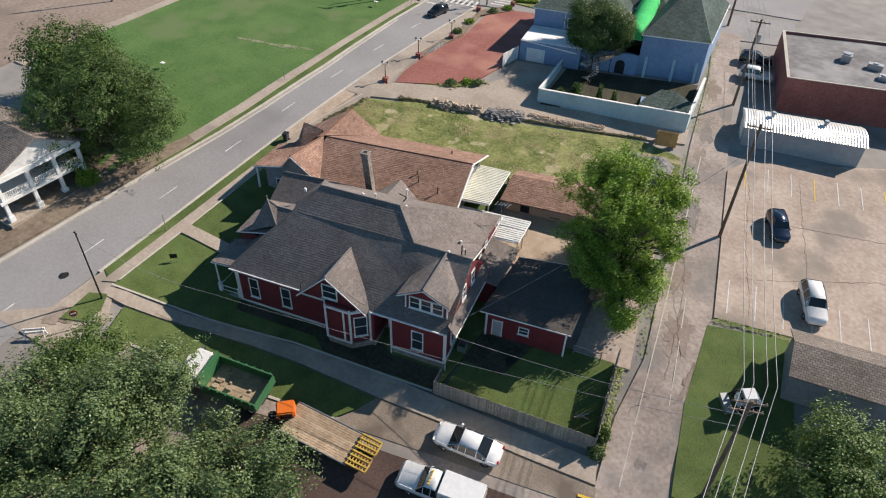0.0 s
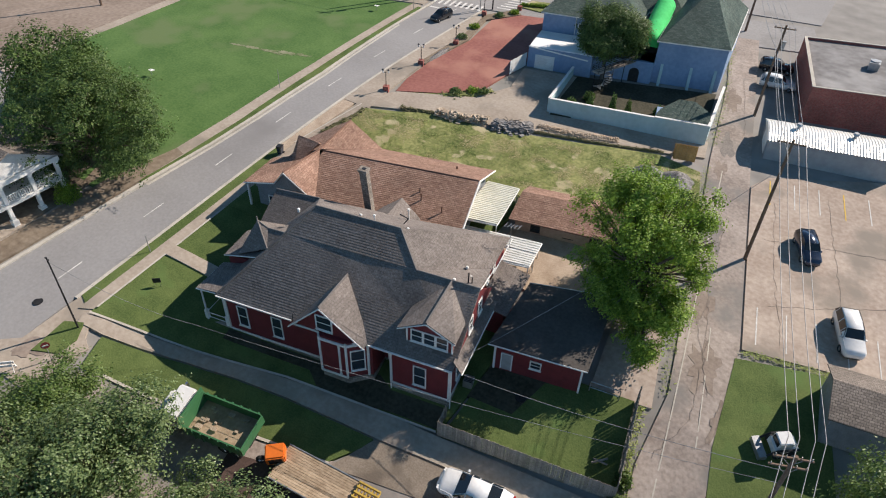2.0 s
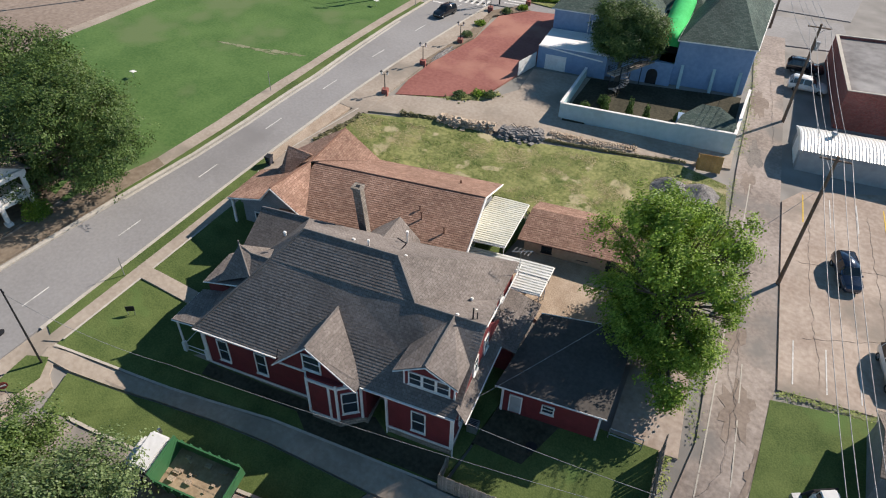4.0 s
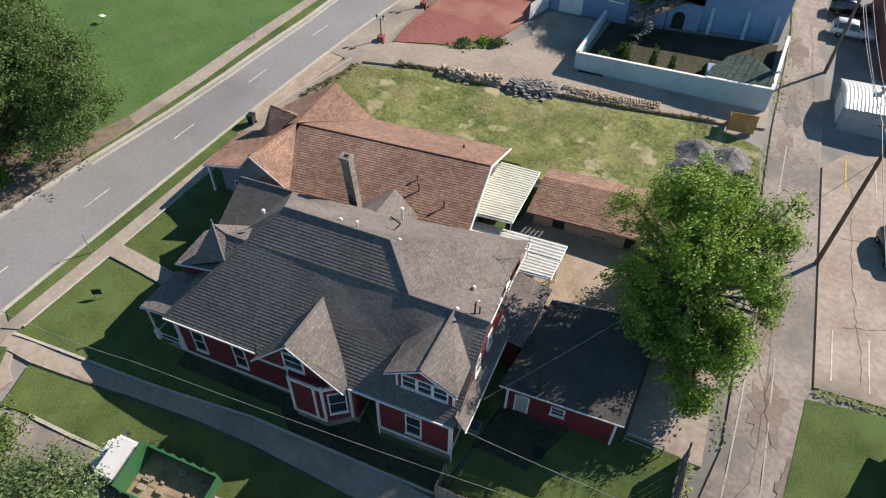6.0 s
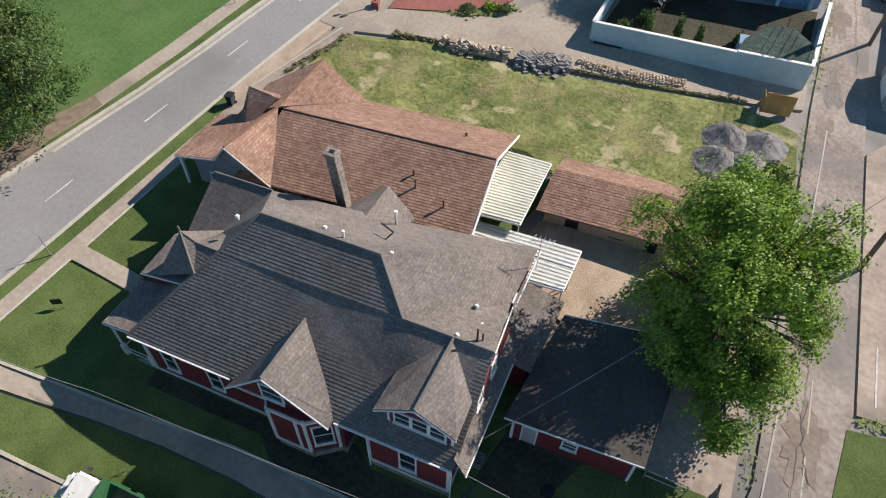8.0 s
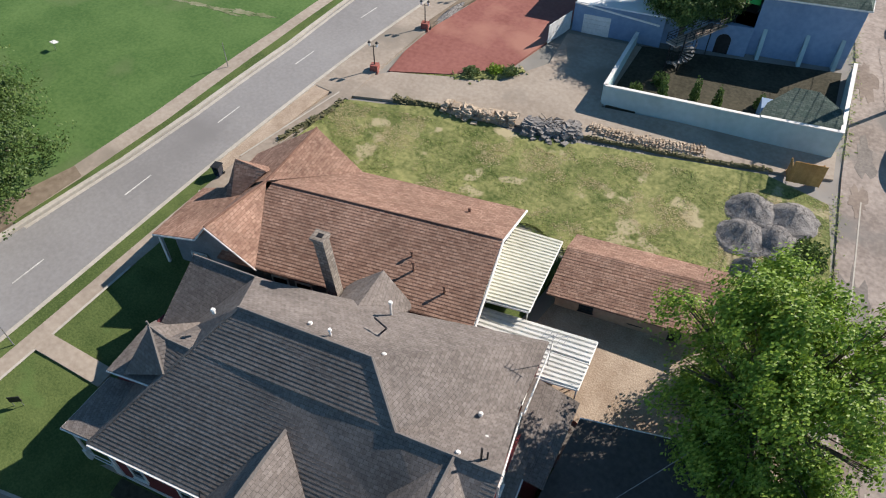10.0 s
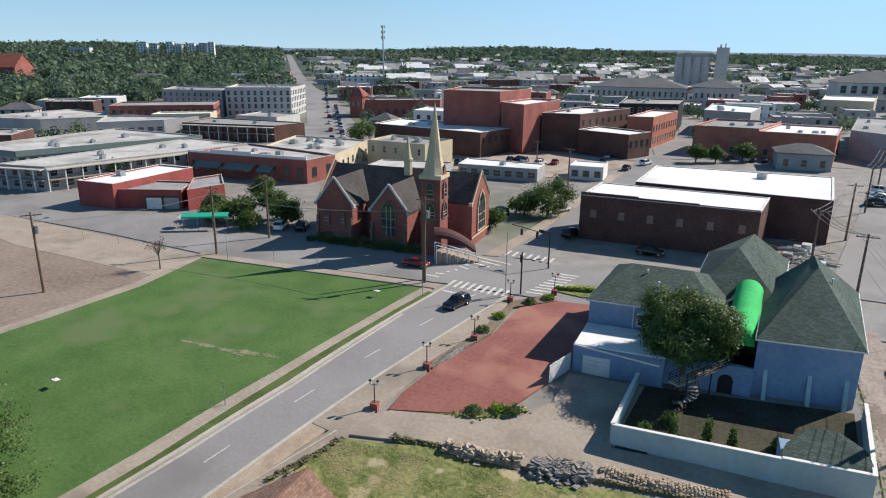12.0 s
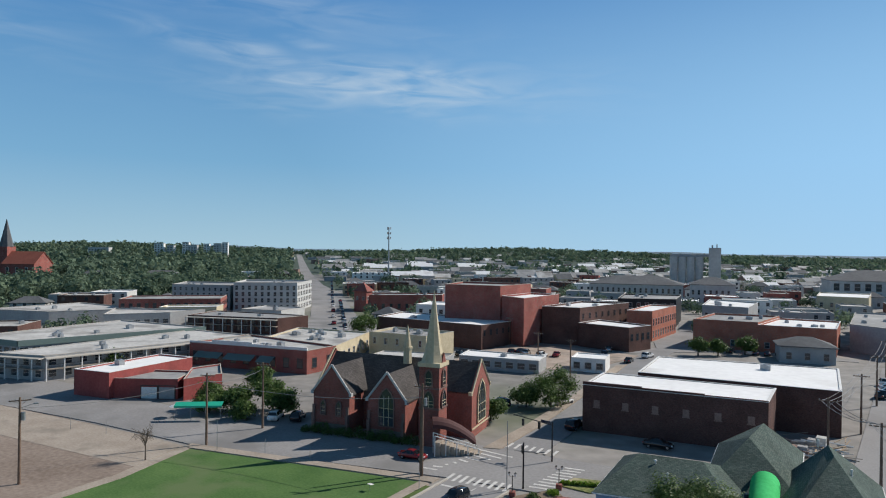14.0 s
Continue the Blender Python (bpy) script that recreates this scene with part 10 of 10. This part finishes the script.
# ---- the town's farthest roofs, past counting ----
def far_roofs(count, seed):
    """Low buildings on the far street grid in one object, flat or gabled, each wall and roof with thickness."""
    r = random.Random(seed)
    walls, roofs = (PALESTONE, BUFF, GREYWALL, BRICK), (WHITEROOF, DULLROOF, GREYROOF, SLATEGREY)
    bm = bmesh.new()
    made = 0
    while made < count:
        d, a = 620 + 900 * r.random() ** 1.3, radians(r.uniform(-3, 47))
        x, y = 47 - d * math.sin(a), 31 + d * math.cos(a)
        w, l, h = r.uniform(9, 30), r.uniform(8, 18), r.uniform(3.4, 7.5)
        if on_far_road(x, y, w * 0.6 + 6):
            continue
        z, c, s = gz(x, y) - 0.5, math.cos(radians(40)), math.sin(radians(40))
        at_ = lambda u, v, k: bm.verts.new((x + u * c - v * s, y + u * s + v * c, z + k))
        n0, mw, mr = len(bm.faces), r.randrange(4), 4 + r.randrange(4)
        q = [(-w / 2, -l / 2), (w / 2, -l / 2), (w / 2, l / 2), (-w / 2, l / 2)]
        lo, hi = [at_(*p, 0) for p in q], [at_(*p, h) for p in q]
        for i in range(4):
            bm.faces.new((lo[i], lo[(i + 1) % 4], hi[(i + 1) % 4], hi[i])).material_index = mw
        if made % 3:
            top = [at_(u * 1.03, v * 1.03, h + 0.25) for u, v in q]
            bm.faces.new(top).material_index = mr
            for i in range(4):
                bm.faces.new((hi[i], hi[(i + 1) % 4], top[(i + 1) % 4], top[i])).material_index = mw
        else:
            e0, e1 = at_(-w / 2, 0, h + l * 0.28), at_(w / 2, 0, h + l * 0.28)
            bm.faces.new((hi[0], hi[1], e1, e0)).material_index = mr
            bm.faces.new((hi[2], hi[3], e0, e1)).material_index = mr
            bm.faces.new((hi[1], hi[2], e1)).material_index = mw
            bm.faces.new((hi[3], hi[0], e0)).material_index = mw
        made += 1
    return tagged(part("distant_roofs", bm, walls + roofs), "low pale roofs of the town's far quarters", "buildings", kind="stuff")


far_roofs(620, 5)


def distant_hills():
    """A low ridge beyond the woods, coloured blue to stand for distance haze."""
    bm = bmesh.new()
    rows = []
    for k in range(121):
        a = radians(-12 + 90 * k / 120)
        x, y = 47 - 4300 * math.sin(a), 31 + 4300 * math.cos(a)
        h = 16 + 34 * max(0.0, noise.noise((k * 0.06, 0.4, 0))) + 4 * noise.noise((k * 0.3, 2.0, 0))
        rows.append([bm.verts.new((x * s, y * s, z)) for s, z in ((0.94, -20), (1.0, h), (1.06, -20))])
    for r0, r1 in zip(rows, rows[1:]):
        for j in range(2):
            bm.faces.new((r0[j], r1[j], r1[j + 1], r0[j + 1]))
    return tagged(part("backdrop", bm, HAZEHILL), "faint hills on the horizon, haze blue put into their colour", "hills", kind="structure")


# the blue is air haze put into the hills' base colour
HAZEHILL = surf("far_blue_hills", (0.14, 0.20, 0.26), (0.17, 0.235, 0.30), grain=0.01, patch=0.002, bump=0.0)
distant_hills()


# ---- woods and town trees, past counting ----
def woods(name, places, label, quads, size, seed):
    """Many small crowns of leaf clumps in one object: places are (x, y, z, radius, height)."""
    r = np.random.default_rng(seed)
    p = np.array(places)
    n = len(p)
    d = r.normal(size=(n, quads, 3))
    d /= np.linalg.norm(d, axis=2, keepdims=True)
    d *= r.random((n, quads, 1)) ** 0.3
    lump = 1 + 0.35 * np.sin(d[:, :, :1] * 5 + p[:, None, :1]) * np.cos(d[:, :, 1:2] * 6 + p[:, None, 1:2])
    c = np.empty((n, quads, 3))
    c[:, :, :2] = p[:, None, :2] + d[:, :, :2] * p[:, None, 3:4] * lump
    c[:, :, 2] = p[:, None, 2] + p[:, None, 4] * (0.52 + 0.46 * d[:, :, 2] * lump[:, :, 0])
    c = c.reshape(-1, 3)
    m = len(c)
    out = d.reshape(-1, 3) + r.normal(size=(m, 3)) * 0.38
    out /= np.linalg.norm(out, axis=1, keepdims=True)
    u = np.cross(out, r.normal(size=(m, 3)))
    u /= np.linalg.norm(u, axis=1, keepdims=True)
    v = np.cross(out, u)
    s = np.repeat(p[:, 3], quads)[:, None] * size * (0.7 + 0.6 * r.random((m, 1)))
    verts = np.stack((c + u * s, c + v * s * 0.7, c - u * s, c - v * s * 0.7), 1).reshape(-1, 3)
    me = bpy.data.meshes.new(name)
    me.from_pydata(verts.tolist(), [], np.arange(m * 4).reshape(-1, 4).tolist())
    tone = np.repeat(r.random(n), quads * 4)
    me.uv_layers.new(name="tone").data.foreach_set("uv", np.stack((tone, tone), 1).ravel())
    me.materials.append(LEAF_HAZY)
    return tagged(new(name, me), label, "trees", kind="stuff")


near_woods, mid_woods, far_woods = [], [], []
while len(near_woods) < 420:
    d, a = rnd.uniform(270, 720), radians(rnd.uniform(-3, 69))
    x, y = 47 - d * math.sin(a), 31 + d * math.cos(a)
    if clear(x, y, 3.5) and not (a < radians(50) and d < 330 and rnd.random() < 0.7):
        r = rnd.uniform(2.6, 5.2)
        near_woods.append((x, y, gz(x, y) - 0.5, r, r * rnd.uniform(1.7, 2.3)))
while len(mid_woods) < 900:
    d, a = rnd.uniform(430, 900), radians(rnd.uniform(46, 70))
    x, y = 47 - d * math.sin(a), 31 + d * math.cos(a)
    if clear(x, y, 3.0):
        r = rnd.uniform(4.0, 6.5)
        mid_woods.append((x, y, gz(x, y) - 0.5, r, r * rnd.uniform(1.8, 2.4)))
while len(far_woods) < 8200:
    d, a = 640 + 2300 * rnd.random() ** 1.2, radians(rnd.uniform(-4, 71))
    x, y = 47 - d * math.sin(a), 31 + d * math.cos(a)
    if clear(x, y, 4.0) and not (d < 1350 and a < radians(47) and rnd.random() < 0.9):
        r = rnd.uniform(5.5, 9.5)
        far_woods.append((x, y, gz(x, y) - 1.0, r, r * rnd.uniform(1.3, 1.9)))
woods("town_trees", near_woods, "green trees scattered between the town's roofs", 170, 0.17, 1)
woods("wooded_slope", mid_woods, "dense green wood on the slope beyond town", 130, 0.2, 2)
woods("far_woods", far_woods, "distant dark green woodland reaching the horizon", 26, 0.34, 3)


# ---- rough growth on the vacant lot and along kerbs ----
def tufts(name, spots, label, leaf, size, seed):
    """Blades of grass laid nearly flat to look right from above, past counting, in one object: spots are (x, y, z)."""
    r = np.random.default_rng(seed)
    p = np.array(spots)
    m = len(p)
    a = r.random(m) * math.tau
    w = size * (0.35 + 0.5 * r.random(m))
    h = size * (0.02 + 0.16 * r.random(m))
    side = np.stack((np.cos(a) * w, np.sin(a) * w, np.zeros(m)), 1)
    tip = np.stack((r.normal(size=m) * size * 1.1, r.normal(size=m) * size * 1.1, h), 1)
    verts = np.stack((p - side, p + side, p + tip + side * 0.4, p + tip - side * 0.4), 1).reshape(-1, 3)
    me = bpy.data.meshes.new(name)
    me.from_pydata(verts.tolist(), [], np.arange(m * 4).reshape(-1, 4).tolist())
    me.materials.append(leaf)
    return tagged(new(name, me), label, "grass", kind="stuff")


STRAW = leaves("dry_straw", (0.34, 0.28, 0.14), (0.58, 0.51, 0.32), 0.8)
WEED = leaves("weedy_green_blades", (0.12, 0.18, 0.042), (0.37, 0.42, 0.145), 0.7)
green, dry = [], []
while len(green) + len(dry) < 52000:
    x, y = rnd.uniform(8, 55), rnd.uniform(61, 84)
    if not (y > 60.6 + 0.17 * (x - 8) and y < 71.5 + 0.30 * (x - 8) and x < 63 - (y - 40) * 0.24 and y < 84.2 and (x > 30 or y < 76.4)):
        continue
    k = noise.noise((x * 0.22, y * 0.22, 1.0)) + 0.6 * noise.noise((x * 0.7, y * 0.7, 4.0))
    if rnd.random() < 0.55 or k > 0.0:
        (dry if k + rnd.uniform(-0.16, 0.16) > 0.2 else green).append((x, y, gz(x, y) + 0.135 + 0.10 * noise.noise((x * 0.35, y * 0.35, 3.0))))
tufts("rough_grass", green, "uneven green weeds and grass over the vacant lot", WEED, 0.075, 5)
tufts("dry_grass", dry, "dry straw patches over the vacant lot", STRAW, 0.075, 6)
weeds = []
for _ in range(2600):
    t, j = rnd.random(), rnd.gauss(0, 0.28)
    a, b = rnd.choice((((58.9, 50.0), (52.6, 86.0)), ((59.2, 39.0), (57.4, 48.0)), ((52.0, 91.0), (47.0, 122.0)), ((10.6, 78.4), (19.0, 83.4)), ((64.0, 58.8), (72.0, 60.6))))
    x, y = a[0] + (b[0] - a[0]) * t + j, a[1] + (b[1] - a[1]) * t + j
    weeds.append((x, y, gz(x, y) + 0.03))
tufts("kerb_weeds", weeds, "weeds growing along the alley edges and kerbs", WEED, 0.13, 7)


# ---- motel walkways: gallery slabs, posts and rails along the fronts ----
def gallery(p, q, z_levels, top, label):
    p, q = Vector(p), Vector(q)
    d = (q - p).normalized()
    n = Vector((d.y, -d.x))
    g = thing("gallery", p.x, p.y, 0, math.degrees(math.atan2(d.y, d.x)), label, "balcony")
    run = (q - p).length
    for z in z_levels:
        boxes("walkway", g, [(0, run, -1.5, -0.05, z - 0.2, z)], CONCRETE)
        bars("handrail", g, [((0, -1.42, z + 1.0), (run, -1.42, z + 1.0))], BLACK, 0.04)
        bars("mid_rail", g, [((0, -1.42, z + 0.5), (run, -1.42, z + 0.5))], BLACK, 0.03)
    for k in range(int(run / 4.0) + 1):
        x = min(run, k * 4.0)
        boxes("gallery_post", g, [(x - 0.12, x + 0.12, -1.5, -1.26, -0.5, top)], WHITE)
    planes("gallery_roof", g, [[(0, -1.8, top), (run, -1.8, top), (run, 0, top + 0.1), (0, 0, top + 0.1)]], KERB, 0.25)


gallery((-135.4, 106.2), (-121.9, 111.1), (2.9,), 5.5, "motel walkway with thin posts and dark railings")
gallery((-121.9, 111.1), (-113.8, 166.8), (2.9,), 5.5, "long motel walkway with posts and railings")
gallery((-179.6, 191.3), (-143.8, 204.8), (3.0,), 5.4, "balcony along a dark brick row")


# ---- wear on the paving: tar patches and cracks in the alley, the lot and the streets ----
TAR = surf("dark_tar_patch", (0.16, 0.142, 0.13), (0.27, 0.24, 0.215), grain=4.0, patch=0.5, bump=0.2)
BROWN = surf("brown_silt", (0.19, 0.15, 0.125), (0.30, 0.245, 0.205), grain=3.0, patch=0.4, bump=0.3)


def ragged(x, y, rx, ry, turn, seed, n=26):
    r, out = random.Random(seed), []
    for k in range(n):
        a = k * math.tau / n
        s = r.uniform(0.55, 1.2)
        u, v = math.cos(a) * rx * s, math.sin(a) * ry * s
        c, d = math.cos(radians(turn)), math.sin(radians(turn))
        out.append((round(x + u * c - v * d, 2), round(y + u * d + v * c, 2)))
    return out


for k, (x, y, rx, ry, turn, m) in enumerate(((62.6, 41.5, 0.7, 2.2, 8, TAR), (61.2, 55.0, 1.6, 3.2, 12, BROWN), (58.6, 63.0, 1.2, 3.6, 14, BROWN), (56.6, 74.0, 1.4, 4.4, 12, TAR), (53.6, 92.0, 1.0, 3.0, 14, TAR), (54.2, 86.0, 0.9, 2.0, 10, BROWN), (51.2, 104.0, 1.2, 3.6, 12, BROWN), (63.0, 80.0, 3.0, 2.0, 20, BROWN), (74.0, 72.0, 4.0, 1.6, 15, BROWN), (70.0, 83.0, 3.4, 1.4, 14, TAR), (4.8, 21.5, 2.0, 1.2, 30, BROWN), (64.0, 50.0, 0.6, 2.6, 2, BROWN))):
    drape("worn_patch", ragged(x, y, rx, ry, turn, k), 0.012 if x > 40 else 0.008, m, "dark worn patch in the old paving", depth=0.03, category="paving")


for k, (x, y, rx, ry) in enumerate(((-20.2, 76.0, 1.5, 0.25), (-17.6, 76.6, 1.7, 0.4), (-14.6, 77.2, 1.8, 0.5), (-11.8, 78.2, 1.7, 0.6), (-9.2, 79.0, 1.5, 0.45), (-12.4, 77.2, 1.2, 0.2))):
    drape("worn_patch", ragged(x, y, rx, ry, 12, 40 + k, 34), 0.045, WORNTURF, "pale worn track across the lawn", depth=0.05, category="earth")


def crack(points, label="thin dark crack wandering over the paving"):
    bm = bmesh.new()
    r = random.Random(int(points[0][0] * 10))
    line = []
    for (ax, ay), (bx, by) in zip(points, points[1:]):
        n = max(2, int(math.hypot(bx - ax, by - ay) / 0.6))
        for k in range(n):
            t = k / n
            x, y = ax + (bx - ax) * t + r.gauss(0, 0.09), ay + (by - ay) * t + r.gauss(0, 0.09)
            line.append(Vector((x, y, gz(x, y) + 0.045)))
    tube(bm, line, 0.014, 4)
    return tagged(part("crack", bm, TAR), label, "crack", kind="structure")


crack([(60.0, 44.0), (61.8, 49.0), (60.6, 58.0), (58.4, 66.0), (57.6, 76.0)])
crack([(62.4, 52.0), (59.0, 60.0), (59.4, 64.0)])
crack([(64.5, 66.0), (70.0, 69.0), (78.0, 74.0), (86.0, 76.0)])
crack([(62.0, 76.0), (70.0, 79.0), (80.0, 82.0)])
crack([(67.0, 61.5), (64.0, 72.0), (61.5, 84.0)])
crack([(73.0, 64.0), (70.0, 76.0), (67.0, 88.0)])
crack([(54.8, 96.0), (53.0, 104.0), (51.0, 112.0)])
